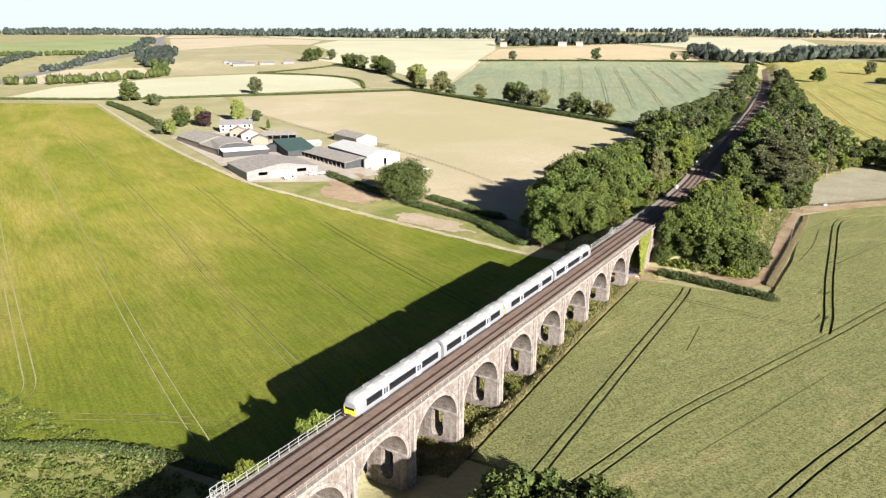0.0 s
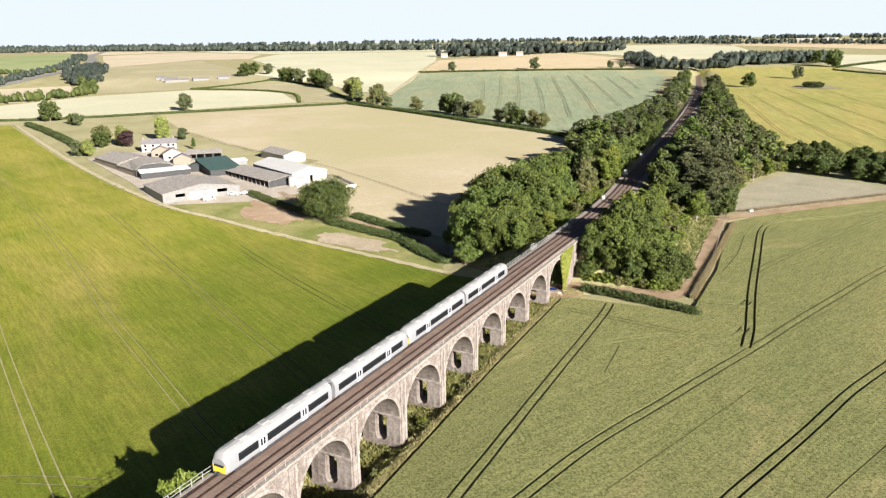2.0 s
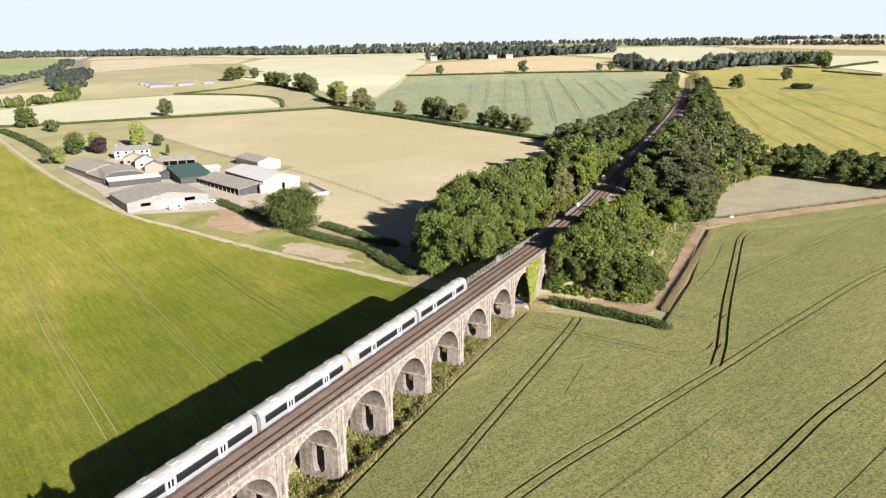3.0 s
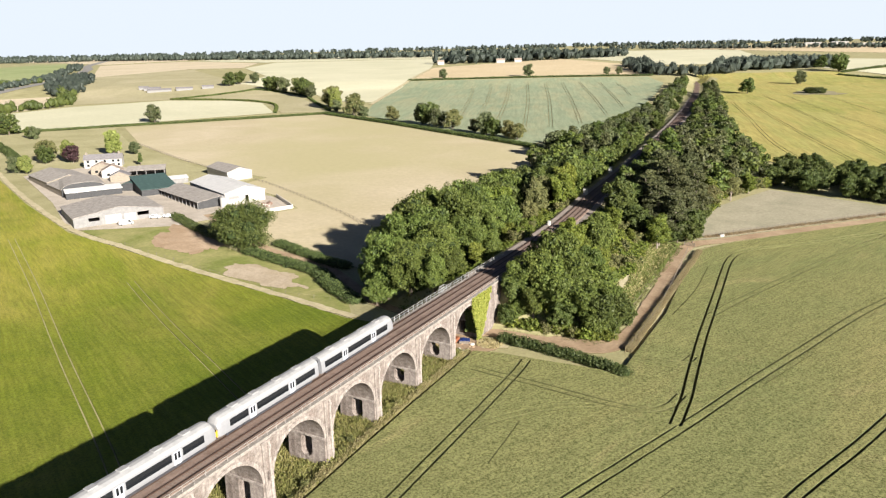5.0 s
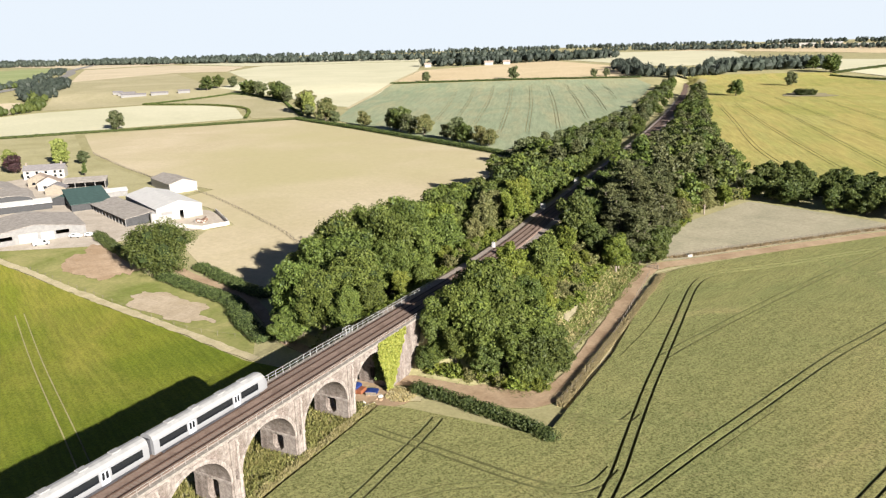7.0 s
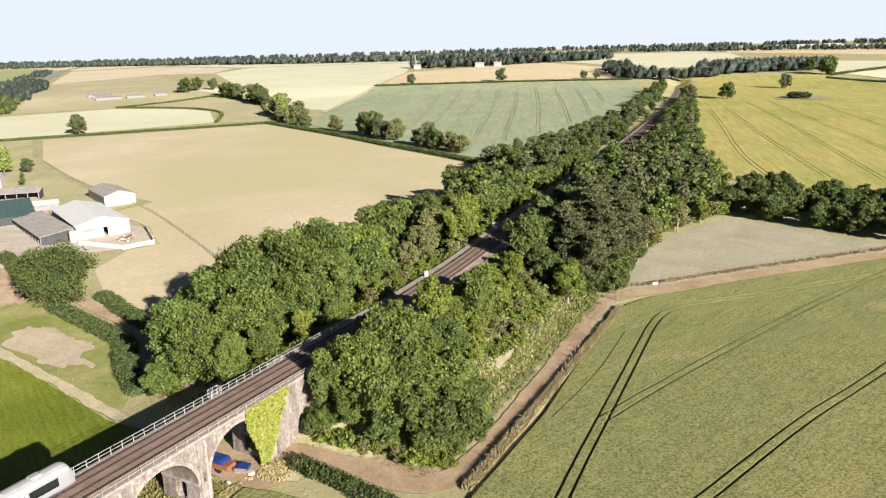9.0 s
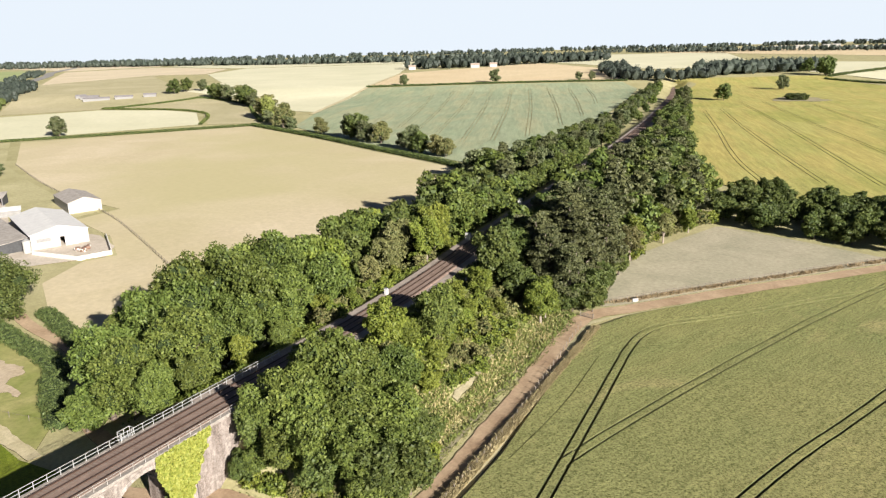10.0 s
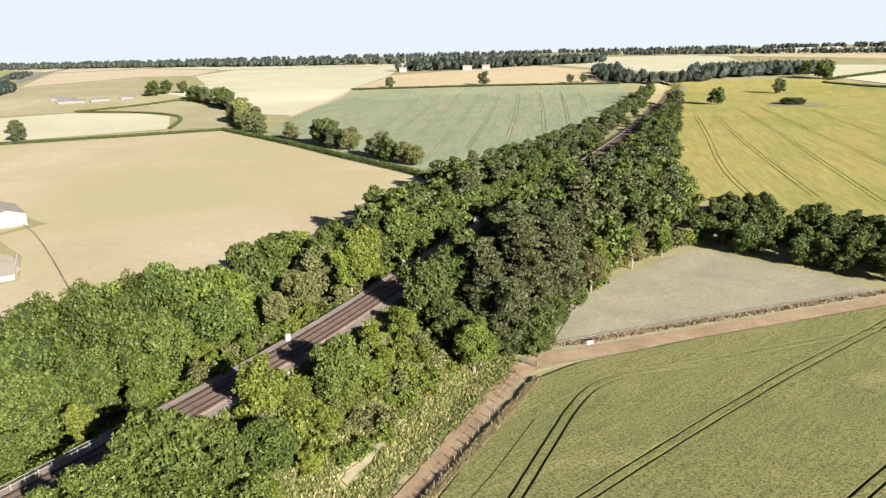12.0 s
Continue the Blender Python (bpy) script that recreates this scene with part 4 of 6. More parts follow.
for i in range(2):
    pattern(f"ash{i}", "ash_tree", round_lobes(40 + i, 10, 3.6, 0.1, 14), 10, 3.6, 7500, 0.215, 40 + i, M_LEAF_B, M_PALEBARK, "light green deciduous tree with upright crown", kids=7)
for i in range(2):
    pattern(f"dark{i}", "sycamore_tree", round_lobes(50 + i, 10, 4.0, 0.06, 14), 10, 4.0, 6000, 0.27, 50 + i, M_LEAF_D, M_BARK, "dark green dense deciduous tree", kids=7)
for i in range(2):
    pattern(f"pine{i}", "pine_tree", pine_lobes(60 + i, 10, 3.4), 10, 3.4, 2200, 0.34, 60 + i, M_LEAF_P, M_PALEBARK, "dark olive pine with tiered branches", limbs=6, flat=0.4, shrink=0.6, kids=3)
pattern("olive", "willow_tree", round_lobes(70, 10, 3.6, 0.22, 14), 10, 3.6, 6000, 0.2, 70, M_LEAF_O, M_PALEBARK, "thin olive-brown tree with pale trunk", shrink=0.35, limbs=12)
for i in range(2):
    pattern(f"bush{i}", "bush", round_lobes(80 + i, 3, 2.0, 0.0, 9, 0.8), 3, 2.0, 850, 0.21, 80 + i, (M_LEAF_B, M_LEAF_O)[i], M_BARK, "bushy shrub on the railway bank", "bush", limbs=3)
pattern("lone", "oak_tree", round_lobes(15, 16, 10.6, 0.0, 22, 0.85), 16, 10.6, 26000, 0.26, 15, M_LEAF_D, M_BARK, "large rounded oak standing alone beside the farm lane", limbs=8, trunk_r=0.6, kids=8)
# far patterns
for i in range(3):
    pattern(f"far{i}", "hedgerow_tree", round_lobes(90 + i, 10, 4.6, 0.02, 11), 10, 4.6, 2000, 0.4, 90 + i, (M_LEAF_H, M_LEAF_D, M_LEAF_O)[i], M_BARK, "rounded hedgerow tree in green leaf", limbs=3, shrink=0.72)
for i in range(2):
    pattern(f"band{i}", "woodland_tree", round_lobes(110 + i, 10, 4.2, 0.02, 11), 10, 4.2, 1700, 0.4, 110 + i, (M_LEAF_D, M_LEAF)[i], M_BARK, "woodland tree crowding the railway cutting", limbs=2, shrink=0.72, kids=5)
pattern("copper", "copper_beech", round_lobes(97, 10, 4.8, 0.05, 13), 10, 4.8, 4000, 0.36, 97, M_LEAF_R, M_BARK, "dark purple copper beech beside the farmhouse", limbs=3)
pattern("lime", "lime_tree", round_lobes(98, 10, 4.0, 0.03, 12), 10, 4.0, 4000, 0.34, 98, M_LEAF_Y, M_BARK, "yellow-green tree beside the farmyard", limbs=3)
pattern("fir", "fir_tree", pine_lobes(99, 10, 2.6), 10, 2.6, 2400, 0.34, 99, M_LEAF_D, M_BARK, "small dark conifer beside the farm", limbs=3, shrink=0.7)

# ---- trees by the railway ----
def rows_of(keys, area, n, lo, hi, seed, gap=4.5, group=""):
    """Scatter trees inside a polygon, no closer than gap."""
    g = random.Random(seed)
    P = np.array(area)
    done = []
    tries = 0
    while len(done) < n and tries < n * 60:
        tries += 1
        x, y = g.uniform(P[:, 0].min(), P[:, 0].max()), g.uniform(P[:, 1].min(), P[:, 1].max())
        if not inside(np.array([x]), np.array([y]), area)[0]:
            continue
        if any((x - a) ** 2 + (y - b) ** 2 < gap * gap for a, b in done):
            continue
        done.append((x, y))
        s = g.uniform(lo, hi)
        plant(g.choice(keys), x, y, s, g.uniform(0, 360), s * g.uniform(0.9, 1.12), group=group)


def plant_to(key, x, y, top, wide=1.0, height=10.0, group=""):
    """Plant a tree whose crown reaches the level top; wide stretches it sideways."""
    s = (top - gz(x, y)) / height
    return plant(key, x, y, s * wide, sz=s, group=group)


def belt(keys, area, n, top, seed, gap):
    """Scatter trees inside a polygon, each reaching about the level that top(x, y) names."""
    g = random.Random(seed)
    P = np.array(area)
    done, tries = [], 0
    while len(done) < n and tries < n * 60:
        tries += 1
        x, y = g.uniform(P[:, 0].min(), P[:, 0].max()), g.uniform(P[:, 1].min(), P[:, 1].max())
        if not inside(np.array([x]), np.array([y]), area)[0] or any((x - a) ** 2 + (y - b) ** 2 < gap * gap for a, b in done):
            continue
        done.append((x, y))
        s = max(0.5, (top(x, y) - gz(x, y)) / 10 * g.uniform(0.82, 1.05))
        plant(g.choice(keys), x, y, max(s, 0.85) * g.uniform(0.9, 1.15), g.uniform(0, 360), s)


for x, y, s, k in [(6.6, 206.4, 0.6, "dark1"), (7.4, 208.6, 0.7, "dark0"), (9, 207.4, 0.55, "oak2"), (13, 208, 0.7, "oak1"), (20.5, 208, 0.75, "dark1"), (27.5, 209.4, 0.7, "oak3"), (31, 212.5, 0.5, "dark0")]:
    plant(k, x, y, s, group="clump on the embankment")
# west clump beside the viaduct's end
for x, y, top, wide, k in [(-14.5, 209, 15.5, 1.0, "big0"), (-23, 211, 18, 1.0, "big1"), (-31, 212, 18.6, 0.95, "big2"), (-20, 221, 21, 1.0, "big2"), (-33, 224.5, 21.6, 0.95, "big0"), (-27, 230, 23, 0.95, "big1"), (-35.5, 237, 25, 0.85, "big1"), (-17, 232, 20.5, 0.95, "big0"),
                           (-25, 241, 26.2, 0.85, "big2"), (-33, 247, 25.4, 0.85, "big0"), (-17, 246, 22, 0.9, "big1"), (-26, 255, 26.2, 0.8, "big1"), (-34, 258, 24, 0.85, "big2"), (-40, 228, 18, 0.95, "big2")]:
    plant_to(k, x, y, top, wide, 20.0, "clump west of the viaduct")
for x, y, s, k in [(-12, 215, 0.7, "oak1"), (-11, 226, 0.65, "ash0"), (-12, 238, 0.6, "oak3"), (-13, 253, 0.7, "ash1"), (-11.5, 262, 0.5, "ash0"), (-31, 206.5, 0.85, "oak0"), (-42, 221, 0.85, "oak2")]:
    plant(k, x, y, s, group="clump west of the viaduct")
for x, y, top, k in [(-19, 262, 20, "oak1"), (-32, 265, 23.5, "oak0"), (-25, 271, 22.5, "ash1"), (-34, 276, 21.5, "oak3"), (-28, 283, 21, "dark0"), (-35, 291, 22, "oak1")]:
    plant_to(k, x, y, top, 0.85, group="clump west of the viaduct")
rows_of(["oak1", "ash0", "ash1", "oak3", "dark0"], [(-15, 306), (-22, 298), (-40, 296), (-42, 332), (-18, 332)], 13, 1.3, 1.85, 3, 4.8)
for x, y, top, k in [(-16, 284, 19.5, "olive"), (-20, 296, 21.5, "olive"), (-13.5, 305, 25.5, "ash0"), (-11.5, 297, 23.5, "ash1"), (-15, 275, 17.0, "olive"), (-21, 268, 16.5, "oak3")]:
    plant_to(k, x, y, top, 0.85, group="clump west of the viaduct")
# east clump on the embankment: x, y, level of the crown's top, breadth, kind
for x, y, top, wide, k in [(8.4, 209, 16.2, 0.8, "oak1"), (14, 219, 23.2, 0.82, "oak3"), (11.6, 212, 19.0, 0.9, "oak2"), (18.5, 209.6, 14.6, 0.95, "oak0"), (23.5, 211, 12.8, 0.95, "oak1"), (28, 211.5, 9.8, 1.1, "dark0"), (31.2, 215.5, 8.4, 1.15, "dark1"), (15.6, 211, 17.5, 0.9, "oak0"),
                           (23, 222, 13.4, 1.1, "oak2"), (18.8, 215, 16.4, 1.0, "oak1"), (18.8, 224, 15.8, 0.9, "oak3"), (27, 217.5, 11, 1.05, "oak3"), (9.6, 226, 17.6, 1.0, "ash0"), (13.4, 229, 16.4, 0.95, "oak0"), (17.6, 234.5, 15.0, 0.9, "oak2"), (10.2, 241.8, 20.3, 0.98, "ash1"),
                           (14, 256, 18.6, 0.82, "oak1"), (21.6, 229.5, 10.2, 1.1, "ash0"), (26.5, 227, 7.6, 1.2, "dark0"), (21.2, 239.5, 8.8, 1.15, "ash1"), (11.8, 248.5, 14, 1.05, "ash0"), (9.4, 264, 14.4, 1.2, "ash0"), (15.6, 265, 11.4, 1.2, "ash1"), (17.6, 249, 10.4, 1.15, "ash0"), (9.0, 274, 14.2, 1.3, "ash1"),
                           (13.5, 272, 11.4, 1.25, "ash0"), (10.8, 283, 15.6, 1.15, "ash0"), (17, 280, 9.6, 1.2, "ash1"), (24.2, 288.5, 13.4, 0.85, "ash0"), (9.8, 293, 22.2, 0.9, "dark1"), (16, 292, 15.0, 1.05, "dark0")]:
    plant_to(k, x, y, top, wide, group="clump on the embankment")
rows_of(["bush0", "bush0", "bush1"], [(8, 238), (19, 238), (24, 250), (23, 290), (8, 298)], 58, 0.6, 1.35, 5, 2.1, "shrubs on the railway bank")
# pines and dense growth past the track's bend
for x, y, s, k in [(27, 302, 0.85, "tallpine0"), (20, 305, 0.95, "tallpine1"), (32, 304, 1.1, "dark0"), (15, 312, 0.95, "tallpine0"), (25, 314, 1.1, "tallpine1"), (20, 324, 1.2, "tallpine0"), (28.5, 299.5, 0.7, "dark0"), (24, 298, 0.75, "dark1"), (33, 301.5, 0.75, "dark1"), (18, 298, 0.7, "ash0"), (30, 309, 0.8, "dark0"), (31.5, 318, 0.75, "dark1"), (28, 322, 0.7, "dark0"), (31.5, 331, 0.75, "dark1"), (9.5, 306, 1.3, "dark0"), (24, 292, 0.95, "ash0"),
                   (9, 320, 1.35, "dark0"), (28, 328, 1.0, "tallpine1"), (14, 334, 1.2, "tallpine0"), (23, 340, 1.1, "tallpine1"), (8, 340, 1.4, "dark1"), (31, 345, 1.1, "olive"), (29, 356, 1.2, "ash1"), (36, 368, 1.0, "olive"), (33, 378, 1.1, "ash0"), (41, 384, 0.9, "ash1"),
                   (5, 352, 1.4, "dark0"), (14, 350, 1.1, "tallpine1"), (21, 356, 1.05, "tallpine0")]:
    plant(k, x, y, s, group="pines by the cutting")


def beside(y, off):
    return float(track_x(y)) + off, y


east = [beside(358, 12), beside(358, 36), beside(395, 50), beside(430, 57), beside(480, 46), beside(590, 33), beside(700, 27), beside(800, 22), beside(890, 18), beside(890, 9.5), beside(700, 10), beside(560, 10.5), beside(450, 11)]


def east_top(x, y):
    off = x - float(track_x(y))
    return float(np.interp(y, (350, 410, 470, 560, 700, 900), (26, 26, 24, 21.5, 23.5, 31))) - 0.33 * max(0, off - 33) - 0.5 * max(0, 16 - off)


def west_top(x, y):
    return float(np.interp(y, (330, 360, 470, 560, 700, 980), (23.5, 23, 20, 20.5, 23, 32)))


belt(["pine0", "pine1", "band0", "band1", "band0"], east, 150, east_top, 8, 5.3)
west = [beside(330, -13), beside(330, -36), beside(400, -38), beside(470, -62), beside(520, -44), beside(640, -30), beside(820, -26), beside(1000, -20), beside(1000, -10), beside(600, -12)]
belt(["band0", "band1", "far0", "band0", "pine0"], west, 105, west_top, 9, 5.6)
for y, off, top in ((655, 9.5, 20), (672, 10, 22), (690, 9, 21), (708, 10, 23), (727, 9, 21), (745, 10, 22), (764, 9.5, 22), (800, 11, 23), (560, -10, 18), (585, -10.5, 19), (700, -10, 20), (760, -10, 21), (830, -10.5, 24)):
    plant_to("band0" if top % 2 else "band1", *beside(y, off), top, 1.15)
hedge_e = [(46, 402), (60, 398), (100, 383), (180, 403), (180, 420), (104, 428), (80, 442), (62, 452), (50, 452), (40, 430)]
belt(["band0", "band0", "far1"], hedge_e, 84, lambda x, y: gz(x, y) + 9.0, 12, 3.9)
for k, y in enumerate(range(312, 486, 7)):
    h = float(np.interp(y, (312, 400, 486), (1.15, 0.95, 0.7)))
    plant(("band0", "pine0", "band1")[k % 3], float(track_x(y)) + 11.0 + 1.5 * (k % 2), y, h + 0.1 * (k % 3))
    if y > 320:
        plant(("band1", "band0")[k % 2], float(track_x(y)) - 11.5 - 1.5 * (k % 2), y + 3, h + 0.1 * (k % 3))
rows_of(["bush0", "bush0", "bush1"], [(-7.5, 240), (-15, 236), (-17, 290), (-18, 318), (-12, 318), (-8.5, 280)], 40, 0.7, 1.5, 61, 2.2, "shrubs west of the railway")
rows_of(["bush0", "bush1"], [(29, 335), (32, 345), (33, 368), (44, 394), (50, 402), (40, 402), (28, 372), (25, 345)], 26, 0.9, 1.7, 21, 2.6, "shrubs round the fallow field")
rows_of(["bush0", "bush1"], [(7, 206), (29, 206), (32, 213), (30.5, 226), (27, 222), (26, 209), (8, 209)], 20, 0.6, 1.1, 22, 2.0, "shrubs at the bank's foot")
# trees below the camera's start
for x, y, s in [(29.5, 75, 1.22), (35.5, 76, 1.28), (41.5, 73, 1.3), (25, 71, 1.3), (32, 69, 1.3), (38, 67, 1.3)]:
    plant("dark0", x, y, s, group="trees at the wheat field's near edge")

for y, top in ((110.5, 12.6), (97, 12.8), (83.5, 13.2), (70.5, 13.4), (56, 13.0)):
    tree = plant_to("ash0", -6.4, y, top, 0.55, group="trees under the parapet")
    tree["label"] = "slender tree growing against the viaduct"
# hedgerow and field trees
for x, y, s, k in [(-304, 584, 1.6, "far2"), (-283, 569, 0.9, "far0"), (-250, 562, 1.0, "far2"), (-214, 548, 1.4, "far0"), (-205, 543, 1.5, "far1"), (-194, 537, 1.2, "far0"), (-180, 534, 1.2, "far2"), (-156, 522, 0.8, "far2"),
                   (-141, 510, 1.3, "far0"), (-134, 507, 1.1, "far1"), (-121, 503, 1.0, "far2"), (-114, 500, 0.9, "far2"), (-492, 391, 1.4, "far1"), (-443, 488, 1.25, "far0"), (-447, 383, 0.8, "far0"), (-458, 386, 0.7, "far1"),
                   (-635, 776, 1.5, "far1"), (-640, 800, 1.4, "far1"), (-625, 812, 1.2, "far0"), (-560, 766, 1.4, "far1"), (-548, 762, 1.5, "far1"), (-530, 757, 1.5, "far0"), (-494, 742, 1.6, "far2"), (-482, 734, 1.7, "far1"),
                   (-466, 722, 1.5, "far1"), (-452, 712, 1.2, "far0"), (-372, 642, 1.5, "lime"), (-362, 632, 1.7, "far2"), (-352, 622, 1.6, "lime"), (-338, 606, 0.9, "far0"),
                   (-407, 938, 1.1, "far0"), (-309, 998, 1.4, "far0"), (-217, 1056, 0.9, "far0"), (-202, 1065, 0.9, "far0"), (-17, 880, 1.35, "far1"), (25, 1015, 1.3, "far0"), (38, 1230, 1.5, "far1"), (61, 1186, 2.0, "far1"), (64, 1190, 1.4, "far0")]:
    plant(k, x, y, s * 1.22)
plant("lone", -104, 233, 1.0, sz=0.96)
for x, y, s, k in [(-343, 322, 1.3, "far2"), (-334, 330, 1.2, "lime"), (-337, 318, 1.1, "far1"), (-324, 326, 1.05, "copper"), (-325, 355, 1.5, "lime"), (-315, 362, 0.8, "far0"), (-324, 291, 0.95, "far0"), (-315, 291, 1.0, "lime"), (-278, 336, 0.7, "fir")]:
    plant(k, x, y, s, group="trees round the farm")


# ---- hedges ----
def hedge(name, line, width, height, label, leaves_per_m=40, size=0.3, mat=None, group=""):
    """A trimmed hedge: uneven core with leaf sprays over it."""
    p = np.array(smooth_line(line, 5))
    seg = np.linalg.norm(np.diff(p, axis=0), axis=1)
    s = np.r_[0, np.cumsum(seg)]
    n = max(3, int(s[-1] / (width * 0.4)))
    q = np.stack([np.interp(np.linspace(0, s[-1], n), s, p[:, k]) for k in (0, 1)], 1)
    lobes = []
    for x, y in q:
        f = rnd.uniform(0.9, 1.08)
        z = gz(x, y)
        lobes.append((x + rnd.uniform(-0.1, 0.1) * width, y + rnd.uniform(-0.1, 0.1) * width, z + height * 0.42 * f, width * 0.62, height * 0.6 * f))
    me = foliage_mesh(name, lobes, int(s[-1] * leaves_per_m), size, int(abs(line[0][0] * 7 + line[0][1])) % 9999, mat or M_HEDGE, 0.8)
    return tagged(new(name, me), label, "hedge", group)


hedge("hedge", [(9.5, 198.2), (18, 196.8), (30, 194.6), (39.6, 191.6)], 2.8, 2.2, "clipped dark green hedge at the wheat field's end", 190, 0.19)
hedge("hedge", [(-158, 253), (-146, 247.5), (-133, 242), (-112, 235)], 3.8, 2.0, "clipped hedge along the farm lane", 190, 0.19)
hedge("hedge", [(-98, 229.5), (-80, 226), (-62, 221.5), (-52, 214), (-38, 206)], 4.4, 2.2, "clipped green hedge beside the farm lane", 200, 0.19)
hedge("hedge", [(-94, 241), (-84, 237.5), (-70, 233), (-58, 230)], 4.2, 2.2, "overgrown hedge beside the farm lane", 200, 0.19)
hedge("hedge", [(-338, 587), (-240, 545), (-172, 512), (-100, 478), (-74, 458)], 4.5, 2.6, "dark hedge between pasture and green crop", 70, 0.3, M_LEAF_D)
hedge("hedge", [(-604, 338), (-510, 392), (-448, 462), (-390, 528), (-340, 588)], 6, 1.8, "broad green hedge between pasture and stubble", 80, 0.32)
hedge("hedge", [(-390, 580), (-430, 628), (-466, 654), (-521, 665), (-604, 650)], 2.6, 1.8, "hedge curving round the stubble field", 34, 0.5, M_LEAF_D)
hedge("hedge", [(-604, 652), (-585, 740), (-572, 763), (-490, 740), (-411, 668), (-350, 610)], 2.6, 1.8, "hedge below the cream field", 34, 0.5, M_LEAF_D)
hedge("hedge", [(-440, 905), (-300, 992), (-158, 1064)], 4, 2.4, "dark hedge between the green and peach fields", 14, 0.7, M_LEAF_D)
hedge("hedge", [(66, 1180), (99, 1238), (130, 1293)], 5, 3.0, "distant dark hedge between pale fields", 14, 0.7, M_LEAF_D)
hedge("hedge", [(62, 1152), (90, 1136), (128, 1114)], 4, 2.4, "distant dark hedge beyond the ripening crop", 14, 0.7, M_LEAF_D)
hedge("hedge", [(-486, 368), (-440, 350), (-388, 328), (-330, 300)], 5, 3.0, "thick hedge beside the farm drive", 60, 0.4)
hedge("hedge", [(-60, 50), (-52, 54.5), (-43, 60), (-30, 64), (-12, 66)], 1.9, 1.3, "dark hedge at the barley field's near edge", 190, 0.19)
hedge("hedge", [(-110, 18), (-85, 35), (-60, 50)], 1.9, 1.3, "dark hedge at the barley field's near edge", 190, 0.19)


# ---- far woods ----
def wood(name, line, depth, height, label, n, leaf, seed, size=1.6, per=70):
    """A distant belt of trees as one mass of crowns."""
    g = random.Random(seed)
    p = np.array(line, float)
    seg = np.r_[0, np.cumsum(np.linalg.norm(np.diff(p, axis=0), axis=1))]
    lobes = []
    for k in range(n):
        t = g.uniform(0, seg[-1])
        x, y = np.interp(t, seg, p[:, 0]), np.interp(t, seg, p[:, 1])
        x, y = x + g.uniform(-0.5, 0.5) * depth, y + g.uniform(-0.5, 0.5) * depth
        hgt = height * g.uniform(0.65, 1.15)
        r = hgt * g.uniform(0.32, 0.5)
        z = float(natural(x, y))
        lobes.append((x, y, z + hgt * 0.5, r, hgt * 0.52))
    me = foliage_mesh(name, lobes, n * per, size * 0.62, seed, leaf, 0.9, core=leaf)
    return tagged(new(name, me), label, "woodland", kind="stuff")


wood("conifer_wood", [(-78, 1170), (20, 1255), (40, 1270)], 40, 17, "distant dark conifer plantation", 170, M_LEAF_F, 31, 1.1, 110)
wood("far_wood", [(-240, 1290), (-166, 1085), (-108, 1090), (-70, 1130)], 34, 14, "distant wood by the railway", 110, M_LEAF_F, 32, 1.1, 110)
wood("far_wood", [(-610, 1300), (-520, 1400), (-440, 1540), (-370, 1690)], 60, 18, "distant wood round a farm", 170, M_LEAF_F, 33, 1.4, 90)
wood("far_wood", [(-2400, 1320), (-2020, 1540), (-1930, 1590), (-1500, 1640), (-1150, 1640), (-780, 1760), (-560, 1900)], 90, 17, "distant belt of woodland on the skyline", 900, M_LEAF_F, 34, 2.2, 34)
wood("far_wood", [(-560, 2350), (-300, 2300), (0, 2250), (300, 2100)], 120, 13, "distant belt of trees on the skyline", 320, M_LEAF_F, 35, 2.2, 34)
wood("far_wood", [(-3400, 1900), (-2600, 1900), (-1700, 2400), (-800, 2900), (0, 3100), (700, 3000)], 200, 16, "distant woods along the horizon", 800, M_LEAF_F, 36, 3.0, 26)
wood("scrub", [(-1110, 600), (-1030, 690), (-980, 740)], 16, 7, "scrubby hedge below the far meadow", 110, M_LEAF_D, 37, 0.9, 60)
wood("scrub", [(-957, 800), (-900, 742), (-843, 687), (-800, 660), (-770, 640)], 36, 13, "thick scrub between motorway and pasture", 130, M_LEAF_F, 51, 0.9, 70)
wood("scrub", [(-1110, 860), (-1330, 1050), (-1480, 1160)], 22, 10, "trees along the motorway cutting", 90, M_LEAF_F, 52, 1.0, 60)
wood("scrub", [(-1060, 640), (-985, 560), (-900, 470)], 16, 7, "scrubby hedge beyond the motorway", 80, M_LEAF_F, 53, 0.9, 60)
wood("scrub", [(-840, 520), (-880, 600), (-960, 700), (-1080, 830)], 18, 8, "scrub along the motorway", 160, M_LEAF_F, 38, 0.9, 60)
wood("scrub", [(-735, 400), (-705, 430), (-680, 455), (-665, 500), (-668, 560), (-740, 620), (-790, 640)], 16, 10, "row of scrubby trees by the far field", 120, M_LEAF_D, 39, 0.9, 60)

# ---- farm ----
M_CEMENT = plain("fibre_cement_roof", (0.335, 0.30, 0.26), 0.9, 0, 0.6, 0.28)
M_WHITEROOF = plain("white_sheet_roof", (0.62, 0.60, 0.56), 0.6, 0, 0.5, 0.1)
M_WALL = plain("pale_sheet_wall", (0.215, 0.208, 0.196), 0.8, 0, 0.8, 0.18)
M_WHITE = plain("white_render", (0.38, 0.36, 0.325), 0.85, 0, 1.0, 0.12)
M_DARK = plain("dark_boarding", (0.055, 0.055, 0.055), 0.85, 0, 1.5, 0.35)
M_TEAL = plain("green_sheet_roof", (0.058, 0.098, 0.085), 0.6, 0.0, 0.7, 0.25)
M_SLATE = plain("slate_roof", (0.20, 0.185, 0.18), 0.8, 0, 1.2, 0.3)
